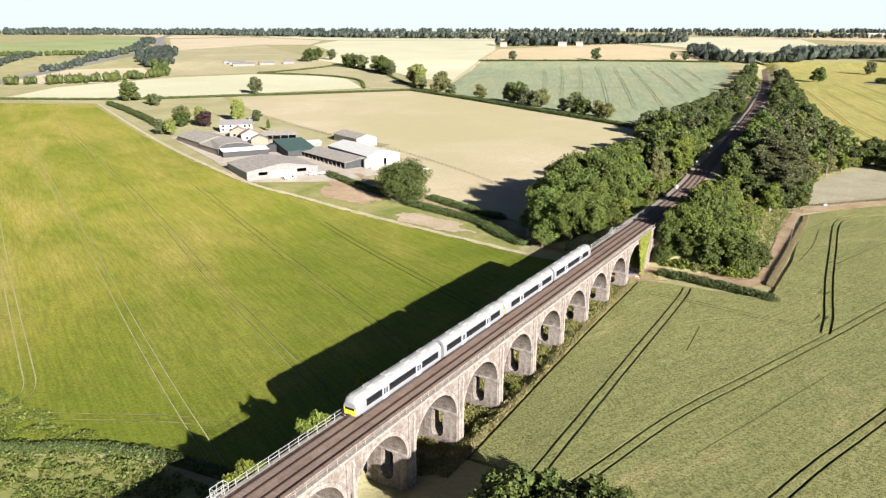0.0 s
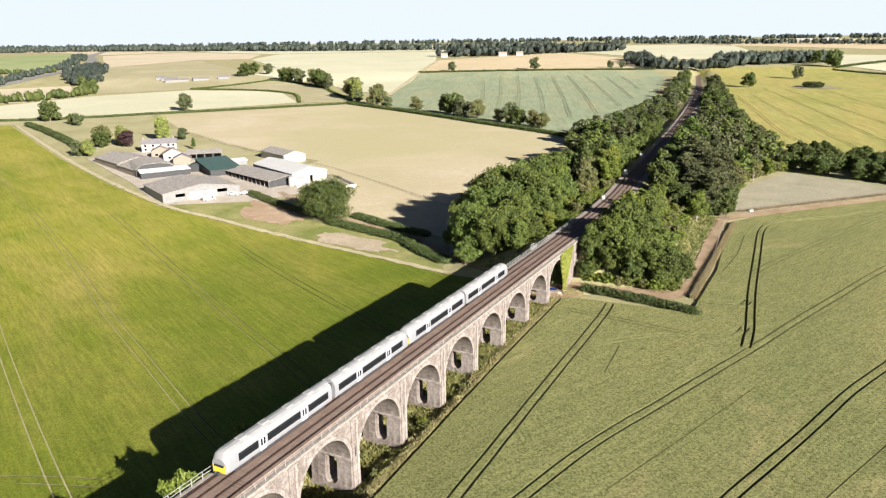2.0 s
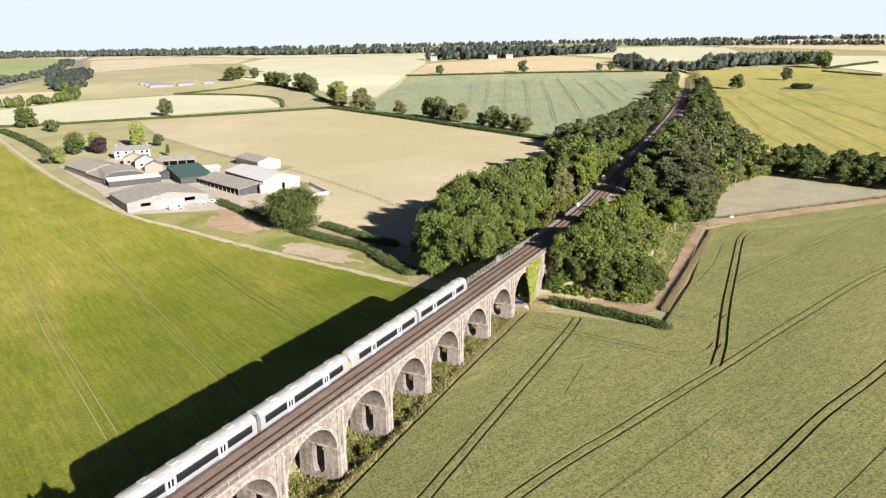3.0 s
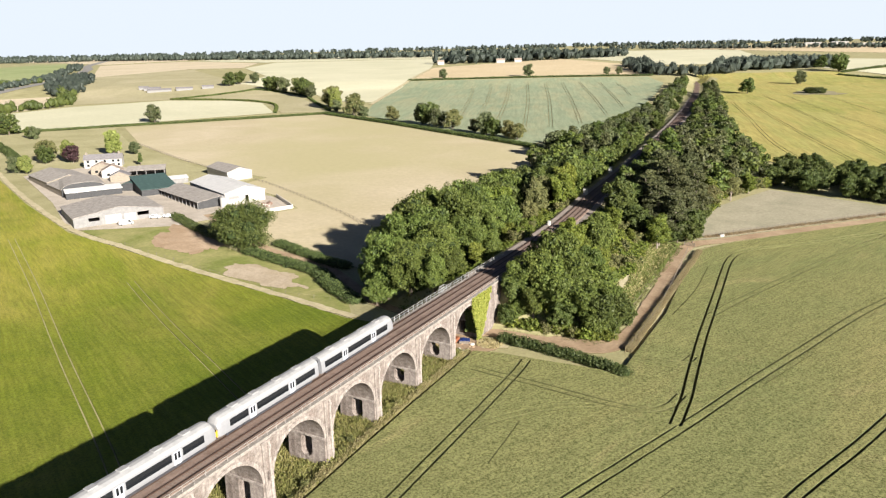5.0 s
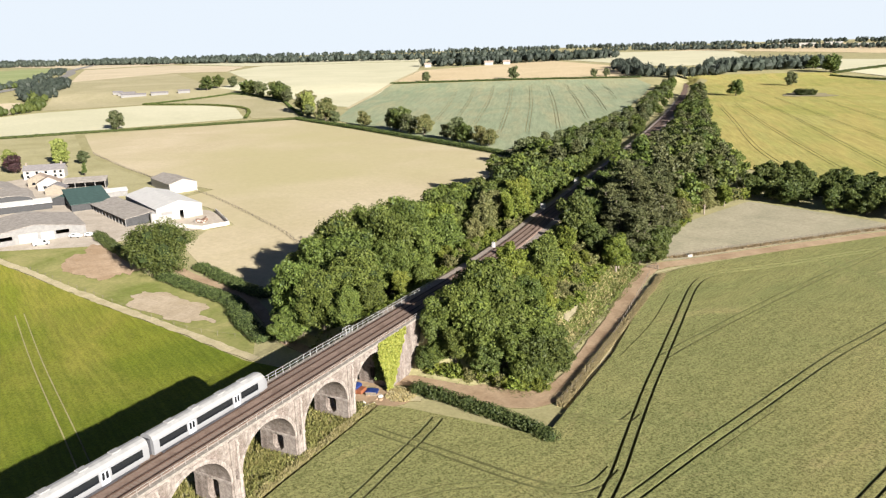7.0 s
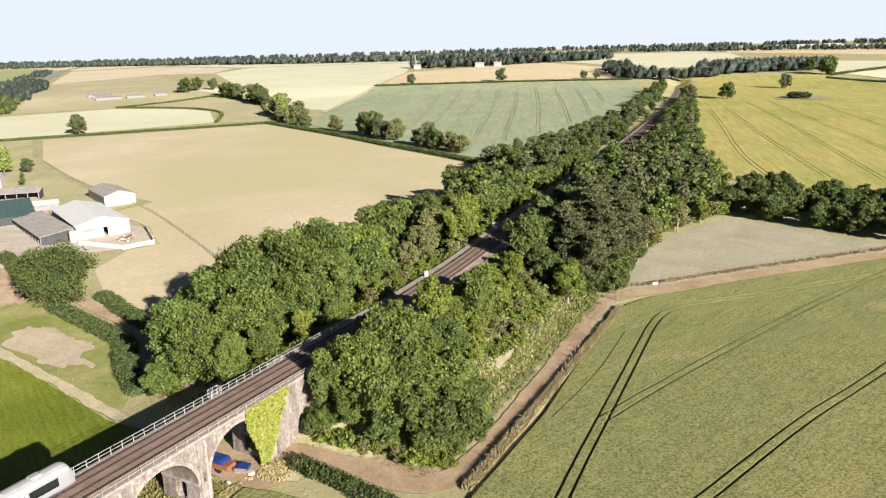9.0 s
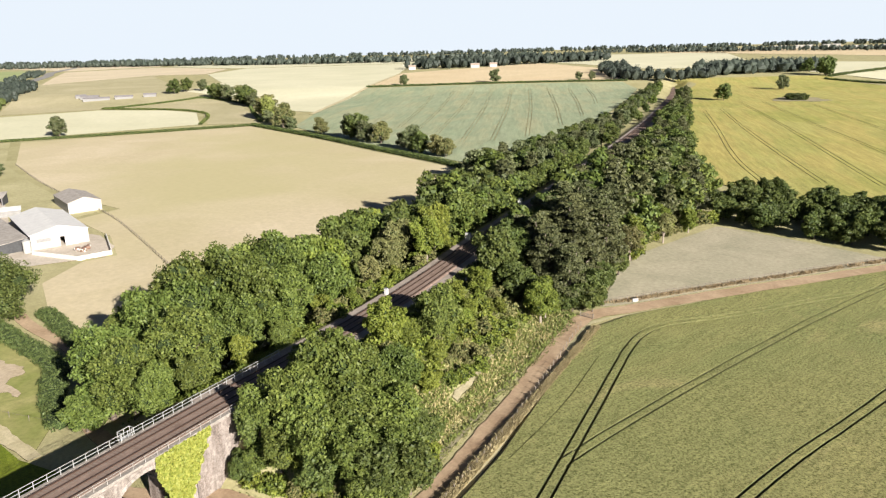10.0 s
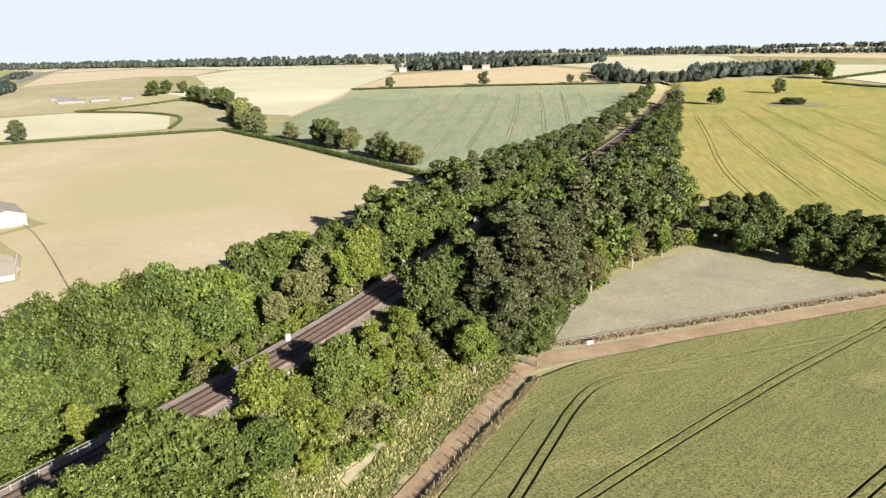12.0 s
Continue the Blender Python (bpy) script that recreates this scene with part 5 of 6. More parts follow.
M_TILE = plain("brown_tile_roof", (0.33, 0.26, 0.205), 0.85, 0, 1.2, 0.3)
M_COTS = plain("cotswold_stone", (0.25, 0.215, 0.165), 0.9, 0, 1.5, 0.25)
M_GLASS, _gn, _gl, _gb = material("window_glass", 0.08, 0.0, 0.6)
_gb.inputs["Base Color"].default_value = (0.012, 0.014, 0.016, 1)


def shed(name, a, b, depth, eave, rise, roof, wall, label, kind="gable", category="barn", openings=(), open_front=False, posts=0, doors=(), overhang=0.35):
    """A farm building on the base line a-b with its depth behind it. kind: gable (gable over a-b), ridge (ridge along a-b),
    mono (rising to the back), barrel. openings: (from, to, low, high) dark gaps in the front wall as parts of its length."""
    A, B = Vector((a[0], a[1])), Vector((b[0], b[1]))
    w = (B - A).length
    ang = math.degrees(math.atan2(B.y - A.y, B.x - A.x))
    z = min(gz(*a), gz(*b))
    root = empty(name, pose(A.x, A.y, z + 0.12, 0, 0, ang), label, category)

    def roof_z(x, y):
        if kind == "gable":
            return eave + rise * (1 - abs(x - w / 2) / (w / 2))
        if kind == "ridge":
            return eave + rise * (1 - abs(y - depth / 2) / (depth / 2))
        if kind == "mono":
            return eave + rise * y / depth
        return eave + rise * math.sqrt(max(0, 1 - ((x - w / 2) / (w / 2)) ** 2)) if kind == "barrel" else eave

    t = 0.2
    nseg = 12 if kind == "barrel" else 2

    def wall_x(y0, y1, gaps=()):
        bm = bmesh.new()
        cuts = sorted({0.0, w, *[w * k / nseg for k in range(nseg + 1)], *[g for q in gaps for g in (q[0] * w, q[1] * w)]})
        for x0, x1 in zip(cuts[:-1], cuts[1:]):
            mid = (x0 + x1) / 2
            spans = [(-0.6, None)]
            for q in gaps:
                if q[0] * w - 1e-6 <= mid <= q[1] * w + 1e-6:
                    spans = ([(-0.6, q[2])] if q[2] > 0.05 else []) + [(q[3], None)]
            for lo, hi in spans:
                h0, h1 = (roof_z(x0, y0), roof_z(x1, y0)) if hi is None else (hi, hi)
                prism(bm, [(x0, lo), (x1, lo), (x1, h1 - 0.02), (x0, h0 - 0.02)], y0, y1, lambda p, q, s: (p, s, q))
        bmesh.ops.remove_doubles(bm, verts=bm.verts, dist=1e-4)
        bmesh.ops.recalc_face_normals(bm, faces=bm.faces)
        return bm

    if not open_front:
        part("front_wall", wall_x(0, t, openings), wall, root)
    part("back_wall", wall_x(depth - t, depth), wall, root)
    for x0 in (0, w - t):
        bm = bmesh.new()
        ys = [t, depth / 2, depth - t]
        for y0_, y1_ in zip(ys[:-1], ys[1:]):
            prism(bm, [(y0_, -0.6), (y1_, -0.6), (y1_, roof_z(x0 + t / 2, y1_) - 0.04), (y0_, roof_z(x0 + t / 2, y0_) - 0.04)], x0, x0 + t, lambda p, q, s: (s, p, q))
        bmesh.ops.recalc_face_normals(bm, faces=bm.faces)
        part("side_wall", bm, wall, root)
    o = overhang
    if kind in ("gable", "barrel"):
        xs = [-o] + [w * k / nseg for k in range(1, nseg)] + [w + o]
        line = [(x, roof_z(min(max(x, 0), w), 0) - (0.06 if x < 0 or x > w else 0)) for x in xs]
        for k in range(len(xs) - 1) if kind == "gable" else [None]:
            bm = bmesh.new()
            pts = line if k is None else line[k:k + 2]
            prism(bm, pts + [(p, q + 0.14) for p, q in reversed(pts)], -o, depth + o, lambda p, q, s: (p, s, q))
            bmesh.ops.recalc_face_normals(bm, faces=bm.faces)
            part("roof", bm, roof, root)
    else:
        ys = [-o, depth / 2, depth + o] if kind == "ridge" else [-o, depth + o]
        line = [(y, roof_z(0, min(max(y, 0), depth)) - (0.06 if y < 0 or y > depth else 0)) for y in ys]
        for k in range(len(ys) - 1):
            bm = bmesh.new()
            pts = line[k:k + 2]
            prism(bm, pts + [(p, q + 0.14) for p, q in reversed(pts)], -o, w + o, lambda p, q, s: (s, p, q))
            bmesh.ops.recalc_face_normals(bm, faces=bm.faces)
            part("roof", bm, roof, root)
    for k in range(posts):
        x = 0.3 + (w - 0.6) * k / (posts - 1)
        bm = bmesh.new()
        box(bm, x - 0.16, x + 0.16, -0.05, 0.27, -0.6, roof_z(x, 0.1) - 0.03, 0.02)
        part("post", bm, M_WALL, root)
    for x0, x1, z0_, z1_, m in doors:
        bm = bmesh.new()
        box(bm, x0 * w, x1 * w, -0.08, -0.004, z0_, z1_, 0.015)
        part("door" if z0_ < 0.3 else "window", bm, m, root)
    return root


shed("portal_barn", (-180.4, 223.8), (-165.5, 253.6), 30, 3.9, 2.6, M_CEMENT, M_WALL, "wide pale grey barn with shallow grey cement roof", openings=((0.16, 0.28, 2.0, 3.3), (0.70, 0.83, 2.0, 3.4)),
     doors=((0.34, 0.52, 0.02, 3.6, M_WHITE), (0.55, 0.68, 0.02, 3.4, M_WHITE), (0.87, 0.97, 0.02, 2.6, M_WALL)))
shed("low_barn", (-231.4, 256.4), (-219.6, 276.9), 7.5, 3.0, 1.0, M_WHITEROOF, M_DARK, "low dark-walled shed with white sheet roof", kind="mono")
shed("barrel_barn", (-238, 259), (-228.5, 275), 26, 3.6, 2.6, M_CEMENT, M_DARK, "grey barn with curved barrel roof", kind="barrel")
shed("long_barn", (-296, 280.5), (-263, 268.6), 21, 3.4, 2.6, M_CEMENT, M_COTS, "long stone barn with grey cement roof", kind="ridge")
shed("long_barn", (-262, 268), (-239.5, 260), 20, 3.2, 2.4, M_CEMENT, M_COTS, "stone-walled barn with patched grey roof", kind="ridge")
shed("open_shed", (-202.6, 282.8), (-159.8, 266.5), 10.8, 3.0, 1.5, M_CEMENT, M_DARK, "long open-fronted cattle shed with grey roof", kind="mono", open_front=True, posts=12)
shed("white_barn", (-154.2, 276.6), (-146.8, 293.2), 43, 5.0, 2.4, M_WHITEROOF, M_WHITE, "large bright white barn with white sheet roof", openings=((0.5, 0.58, 0.0, 3.4),), doors=((0.58, 0.8, 0.02, 3.6, M_WHITEROOF), (0.1, 0.34, 2.4, 3.6, M_WALL)))
shed("hay_barn", (-193.8, 318.6), (-188.6, 330.4), 28, 4.4, 2.0, M_CEMENT, M_WHITE, "tall hay barn with white gable and grey roof")
shed("green_barn", (-204.5, 275.5), (-197, 289.5), 25, 3.0, 3.2, M_TEAL, M_DARK, "barn with dark green sheet roof", kind="mono")
shed("green_shed", (-226, 279.8), (-217, 285.2), 14, 2.4, 1.8, M_TEAL, M_DARK, "small shed with dark green roof")
shed("machine_shed", (-250.2, 304.4), (-237.3, 317.6), 9, 3.6, 1.4, M_CEMENT, M_DARK, "open machinery shed with dark interior", kind="mono", open_front=True, posts=5)
wins = tuple((f, f + 0.06, z0_, z0_ + 1.2, M_GLASS) for f in (0.08, 0.3, 0.52, 0.74, 0.88) for z0_ in (0.9, 3.0))
house = shed("farmhouse", (-298.5, 314.7), (-284.4, 328.6), 8.5, 4.6, 2.6, M_SLATE, M_WHITE, "white rendered farmhouse with dark slate roof", kind="ridge", category="house", doors=wins)
for fx in (1.2, 18.2):
    bm = bmesh.new()
    box(bm, fx - 0.5, fx + 0.5, 3.8, 4.7, 6.4, 8.4, 0.04)
    part("chimney", bm, M_COTS, house)
shed("cottage", (-277, 303), (-270, 310.5), 7, 3.6, 2.6, M_TILE, M_COTS, "stone cottage with brown tiled roof", category="house", doors=((0.2, 0.34, 1.0, 2.2, M_GLASS), (0.6, 0.74, 1.0, 2.2, M_GLASS)))
shed("cottage", (-263, 299), (-256.5, 307), 8, 3.6, 2.8, M_TILE, M_WHITE, "cream cottage with brown tiled roof", category="house", doors=((0.25, 0.38, 1.0, 2.2, M_GLASS), (0.62, 0.75, 1.0, 2.2, M_GLASS)))
shed("outhouse", (-250, 294), (-243.5, 300.5), 7, 2.8, 2.2, M_SLATE, M_COTS, "stone outhouse with slate roof")
shed("lean_to", (-216, 301), (-211, 309), 5, 2.6, 0.8, M_WHITEROOF, M_WALL, "small lean-to with white roof", kind="mono")

# walled yard with silage and clutter beside the white barn
M_CONC = plain("concrete_wall", (0.56, 0.53, 0.47), 0.9, 0, 0.9, 0.25)
wall_t = empty("yard_wall", label="low pale concrete yard wall", category="wall", kind="structure")
corners = [(-149.5, 273.5), (-128.6, 275.6), (-124.8, 285.2), (-146, 299.5)]
for (xa, ya), (xb, yb) in zip(corners[:-1], corners[1:]):
    L = math.hypot(xb - xa, yb - ya)
    n = max(1, int(L / 3))
    for k in range(n):
        bm = bmesh.new()
        box(bm, 0.02, L / n - 0.02, -0.15, 0.15, -0.6, 1.5 + rnd.uniform(-0.03, 0.03), 0.03)
        ob = part("panel", bm, M_CONC, wall_t)
        x, y = xa + (xb - xa) * k / n, ya + (yb - ya) * k / n
        ob.matrix_basis = pose(x, y, gz(x, y), 0, 0, math.degrees(math.atan2(yb - ya, xb - xa)))
M_RUST = plain("rusty_steel", (0.22, 0.14, 0.10), 0.8, 0.3, 3, 0.4)
for k in range(7):
    x, y = -140 + rnd.uniform(-4, 6), 284 + rnd.uniform(-4, 4)
    crate = empty("scrap_pile", pose(x, y, gz(x, y) + 0.14, 0, 0, rnd.uniform(0, 180)), "heap of brown farm scrap in the yard", "scrap", "scrap in the yard")
    for j in range(4):
        bm = bmesh.new()
        box(bm, *sorted((rnd.uniform(-1.2, 0), rnd.uniform(0.2, 1.2))), *sorted((rnd.uniform(-0.8, 0), rnd.uniform(0.2, 0.8))), 0 if j < 2 else 0.4, 0.5 + 0.25 * j, 0.04)
        part("piece", bm, M_RUST if j % 2 else M_CONC, crate)
# silo tank by the white barn
tank = empty("feed_silo", pose(-153.4, 274.6, gz(-153.4, 274.6), 0, 0, 0), "cream upright feed silo by the barn", "silo")
bm = bmesh.new()
tube(bm, (0, 0, 0), (0, 0, 4.2), 1.25, sides=16)
part("drum", bm, M_WHITE, tank)
bm = bmesh.new()
tube(bm, (0, 0, 4.2), (0, 0, 5.0), 1.3, 0.25, sides=16)
part("cap", bm, M_WALL, tank)

# ---- vehicles ----
M_CARWHITE = plain("white_car_paint", (0.75, 0.75, 0.75), 0.3, 0.0, 2, 0.05)
M_TYRE = plain("tyre_rubber", (0.02, 0.02, 0.02), 0.9)


def car(x, y, turn, length, height, label, van=False):
    root = empty("van" if van else "car", pose(x, y, gz(x, y) + 0.15, 0, 0, turn), label, "van" if van else "car")
    h = length / 2
    if van:
        prof = [(-h, 0.35), (h, 0.35), (h, 1.0), (h - 0.5, 1.15), (h - 1.2, height - 0.1), (h - 1.6, height), (-h + 0.1, height), (-h, height - 0.2)]
    else:
        prof = [(-h, 0.35), (h, 0.35), (h, 0.75), (h - 0.3, 0.9), (h - 1.1, 0.98), (h - 1.9, height), (-h + 1.0, height), (-h + 0.25, 1.0), (-h, 0.9)]
    bm = bmesh.new()
    prism(bm, prof, -0.86, 0.86, lambda p, q, s: (p, s * (0.86 if q > 1.1 else 1.0), q))
    bmesh.ops.recalc_face_normals(bm, faces=bm.faces)
    part("body", bm, M_CARWHITE, root)
    for s in (-1, 1):
        bm = bmesh.new()
        x0, x1 = (h - 1.9, h - 0.95) if van else (-h + 0.8, h - 1.6)
        prism(bm, [(x0 - 0.1, 1.02), (x1 + 0.15, 1.02), (x1 - 0.35, height - 0.14), (x0 + 0.1, height - 0.14)], s * 0.755, s * 0.875, lambda p, q, t: (p, t, q))
        bmesh.ops.recalc_face_normals(bm, faces=bm.faces)
        part("side_window", bm, M_GLASS, root)
    for wx in (-h + 0.8, h - 0.85):
        for s in (-1, 1):
            bm = bmesh.new()
            tube(bm, (wx, s * 0.7, 0.33), (wx, s * 0.9, 0.33), 0.33, sides=12)
            part("wheel", bm, M_TYRE, root)


car(-167.0, 236.5, 64, 5.2, 2.1, "white van parked in front of the barn", True)
car(-164.6, 248.5, 20, 4.4, 1.5, "white car parked beside the barn")
car(-160.4, 251.6, 12, 4.4, 1.5, "white car parked at the yard's edge")

# ---- train ----
M_BODY = plain("silver_train_paint", (0.29, 0.29, 0.295), 0.4, 0.15, 1.5, 0.06)
M_ROOF = plain("grey_train_roof", (0.31, 0.305, 0.295), 0.7, 0.05, 1.0, 0.12)
M_YELLOW = plain("yellow_warning_panel", (0.85, 0.55, 0.03), 0.45, 0, 2, 0.05)
M_UNDER = plain("underframe", (0.045, 0.045, 0.05), 0.8, 0, 3, 0.3)
M_DOOR = plain("door_grey", (0.48, 0.49, 0.52), 0.4, 0.2, 2, 0.06)
CAR, TRACK_W = 23.6, -1.7
SIDE = [(-1.25, 0.72), (-1.34, 1.0), (-1.35, 2.3), (-1.27, 2.9), (-1.02, 3.38), (-0.55, 3.66), (0, 3.74)]
RINGP = SIDE + [(-x, z) for x, z in reversed(SIDE[:-1])]
train = empty("train", label="silver and white four-car diesel passenger train on the west track", category="train")


def carriage(y_start, cab_low, cab_high):
    """One car with its sides, roof, glazing and doors; cabs where two units meet or end."""
    root = empty("carriage", pose(TRACK_W + float(track_x(y_start + CAR / 2)), y_start, float(rail_z(y_start + 8)), 0, 0, 0))
    t = -math.degrees(math.atan((float(track_x(y_start + CAR)) - float(track_x(y_start))) / CAR))
    root.matrix_basis = pose(TRACK_W + float(track_x(y_start)), y_start, float(rail_z(y_start + 8)), 0, 0, -t)
    root.parent = train
    a, b = (1.5 if cab_low else 0.42), CAR - (1.5 if cab_high else 0.42)
    bm = bmesh.new()
    stations = []
    if cab_low:
        stations += [(0.25, 0.88, 0.66), (0.75, 0.96, 0.93), (1.1, 0.99, 0.98)]
    stations += [(a, 1, 1), (b, 1, 1)]
    if cab_high:
        stations += [(CAR - 1.1, 0.99, 0.98), (CAR - 0.75, 0.96, 0.93), (CAR - 0.25, 0.88, 0.66)]
    rings = [[bm.verts.new((x * sx, y, 0.72 + (z - 0.72) * sz)) for x, z in RINGP] for y, sx, sz in stations]
    n = len(RINGP)
    for r0, r1 in zip(rings[:-1], rings[1:]):
        for i in range(n):
            f = bm.faces.new((r0[i], r0[(i + 1) % n], r1[(i + 1) % n], r1[i]))
            f.material_index = 1 if 3 <= i <= n - 5 else 0
    bm.faces.new(rings[0][::-1])
    bm.faces.new(rings[-1])
    bmesh.ops.recalc_face_normals(bm, faces=bm.faces)
    part("body", bm, [M_BODY, M_ROOF], root)
    for s in (-1, 1):
        for y0_, y1_ in ((a + 1.0, 6.3), (8.2, 15.4), (17.3, b - 1.0)):
            bm = bmesh.new()
            prism(bm, [(y0_, 1.5), (y1_, 1.5), (y1_, 2.62), (y0_, 2.62)], s * 1.28, s * 1.368, lambda p, q, w_: (w_, p, q))
            bmesh.ops.recalc_face_normals(bm, faces=bm.faces)
            part("window", bm, M_GLASS, root)
        for y0_ in (6.6, 15.7):
            bm = bmesh.new()
            prism(bm, [(y0_, 0.75), (y0_ + 1.3, 0.75), (y0_ + 1.3, 2.7), (y0_, 2.7)], s * 1.29, s * 1.362, lambda p, q, w_: (w_, p, q))
            bmesh.ops.recalc_face_normals(bm, faces=bm.faces)
            door = part("door", bm, M_DOOR, root)
            for o in (0.18, 0.76):
                bm = bmesh.new()
                prism(bm, [(y0_ + o, 1.5), (y0_ + o + 0.36, 1.5), (y0_ + o + 0.36, 2.5), (y0_ + o, 2.5)], s * 1.33, s * 1.372, lambda p, q, w_: (w_, p, q))
                bmesh.ops.recalc_face_normals(bm, faces=bm.faces)
                part("door_glass", bm, M_GLASS, root)
    for flag, y, s in ((cab_low, 0.25, -1), (cab_high, CAR - 0.25, 1)):
        if flag:
            bm = bmesh.new()
            prism(bm, [(-1.0, 0.8), (1.0, 0.8), (1.04, 1.62), (-1.04, 1.62)], y, y + s * 0.08, lambda p, q, w_: (p, w_, q))
            for side in (-1, 1):
                prism(bm, [(side * 1.04, 1.62), (side * 0.86, 1.62), (side * 0.76, 2.5), (side * 0.92, 2.5)], 0.0, 0.1, lambda p, q, w_: (p, y - s * (q - 1.62) * 0.42 + s * w_, q))
            prism(bm, [(-0.92, 2.5), (0.92, 2.5), (0.8, 2.72), (-0.8, 2.72)], 0.0, 0.1, lambda p, q, w_: (p, y - s * (q - 1.62) * 0.42 + s * w_, q))
            bmesh.ops.recalc_face_normals(bm, faces=bm.faces)
            part("yellow_panel", bm, M_YELLOW, root, "yellow warning panel round the windscreen")
            bm = bmesh.new()
            prism(bm, [(-0.86, 1.62), (0.86, 1.62), (0.76, 2.5), (-0.76, 2.5)], 0.0, 0.12, lambda p, q, w_: (p, y - s * (q - 1.62) * 0.42 + s * w_, q))
            bmesh.ops.recalc_face_normals(bm, faces=bm.faces)
            part("windscreen", bm, M_GLASS, root)
            bm = bmesh.new()
            box(bm, -0.3, 0.3, *sorted((y + s * 0.1, y + s * 0.45)), 0.55, 0.95, 0.05)
            part("coupler", bm, M_UNDER, root)
            for x0 in (-0.8, 0.6):
                bm = bmesh.new()
                box(bm, x0, x0 + 0.2, *sorted((y + s * 0.085, y + s * 0.12)), 1.15, 1.32, 0.01)
                part("headlight", bm, M_WHITE, root)
        else:
            bm = bmesh.new()
            box(bm, -0.75, 0.75, *sorted((y - s * 0.18, y + s * 0.26)), 0.8, 3.1, 0.04)
            part("gangway", bm, M_UNDER, root)
    bm = bmesh.new()
    box(bm, -1.15, 1.15, 5.4, CAR - 5.4, 0.22, 0.74, 0.05)
    part("underframe", bm, M_UNDER, root)
    for by in (3.6, CAR - 3.6):
        bm = bmesh.new()
        box(bm, -1.15, 1.15, by - 1.6, by + 1.6, 0.3, 0.74, 0.05)
        bogie = part("bogie", bm, M_UNDER, root)
        for wy in (by - 1.25, by + 1.25):
            for wx in (-0.75, 0.75):
                bm = bmesh.new()
                tube(bm, (wx - 0.07, wy, 0.43), (wx + 0.07, wy, 0.43), 0.43, sides=14)
                part("wheel", bm, M_UNDER, root)
    for k, yy in enumerate((4.5, 9.0, 14.2, 19.0)):
        bm = bmesh.new()
        box(bm, -0.5, 0.5, yy - 0.7, yy + 0.7, 3.6, 3.84, 0.05)
        part("roof_unit", bm, M_ROOF, root)


TRAIN_START = 73.0
for k in range(4):
    carriage(TRAIN_START + k * CAR, k in (0, 2), k in (1, 3))

# ---- growth on and below the viaduct ----
def leaf_patch(name, points, size, seed, mat, label, category, kind="", normal=None):
    """Leaf sprays at the points, as one growth."""
    g = np.random.default_rng(seed)
    c = np.array(points)
    n = len(c)
    nrm = g.normal(size=(n, 3)) * 0.6 + np.array(normal or (0, 0, 0.8))
    nrm /= np.linalg.norm(nrm, axis=1)[:, None]
    a = np.cross(nrm, g.normal(size=(n, 3)))
    a /= np.linalg.norm(a, axis=1)[:, None]
    b = np.cross(nrm, a)
    s = size * (0.5 + g.random(n))[:, None]
    v = np.stack([c - a * s, c - b * s * 0.7 + nrm * s * 0.2, c + a * s, c + b * s * 0.7 + nrm * s * 0.2], 1).reshape(-1, 3)
    return tagged(new(name, mesh_from(name, v.tolist(), np.arange(4 * n).reshape(-1, 4).tolist(), [mat])), label, category, kind=kind)


def on_slip(x, y):
    return 242 < y < 267 and abs(x - 24.4 + (y - 245) * 0.11) < 1.1


g10 = random.Random(77)
pts = []
while len(pts) < 5200:
    y, z = g10.uniform(192, 203.5), g10.uniform(0.4, 11.2)
    left = 193.0 + (0 if z > 8 else (8 - z) * 0.42 if z > 3 else 2.1 + (3 - z) * 0.1)
    right = 203.2 - (11.2 - z) * 0.52
    if not left < y < right + 0.8 * noise.noise(Vector((y, z, 0))):
        continue
    pts.append((HALF + 0.25 + 0.5 * g10.random() * (0.5 + 0.5 * noise.noise(Vector((y * 0.7, z * 0.7, 2)))), y, z))
leaf_patch("ivy", pts, 0.26, 5, M_IVY, "yellow-green ivy covering the viaduct's abutment", "ivy", normal=(0.9, -0.2, 0.4))
pts = []
for k in range(1500):
    a = g10.random()
    pts.append((g10.uniform(0.5, HALF + 0.2), 197.3 - 0.9 * g10.random() - (0.4 if a > 0.7 else 0), 1.5 + 6.0 * a))
leaf_patch("ivy", pts, 0.22, 6, M_LEAF_D, "dark ivy hanging inside the last arch", "ivy", normal=(0.2, -0.9, 0.2))


def scrub_strip(name, test, x0, x1, y0_, y1_, n, height, mat, seed, label, size=0.22):
    g = random.Random(seed)
    pts = []
    while len(pts) < n:
        x, y = g.uniform(x0, x1), g.uniform(y0_, y1_)
        d = noise.noise(Vector((x * 0.35, y * 0.35, seed)))
        if not test(x, y) or d < -0.25:
            continue
        pts.append((x, y, gz(x, y) + height * (0.5 + d) * g.random()))
    return leaf_patch(name, pts, size, seed, mat, label, "scrub", "stuff")


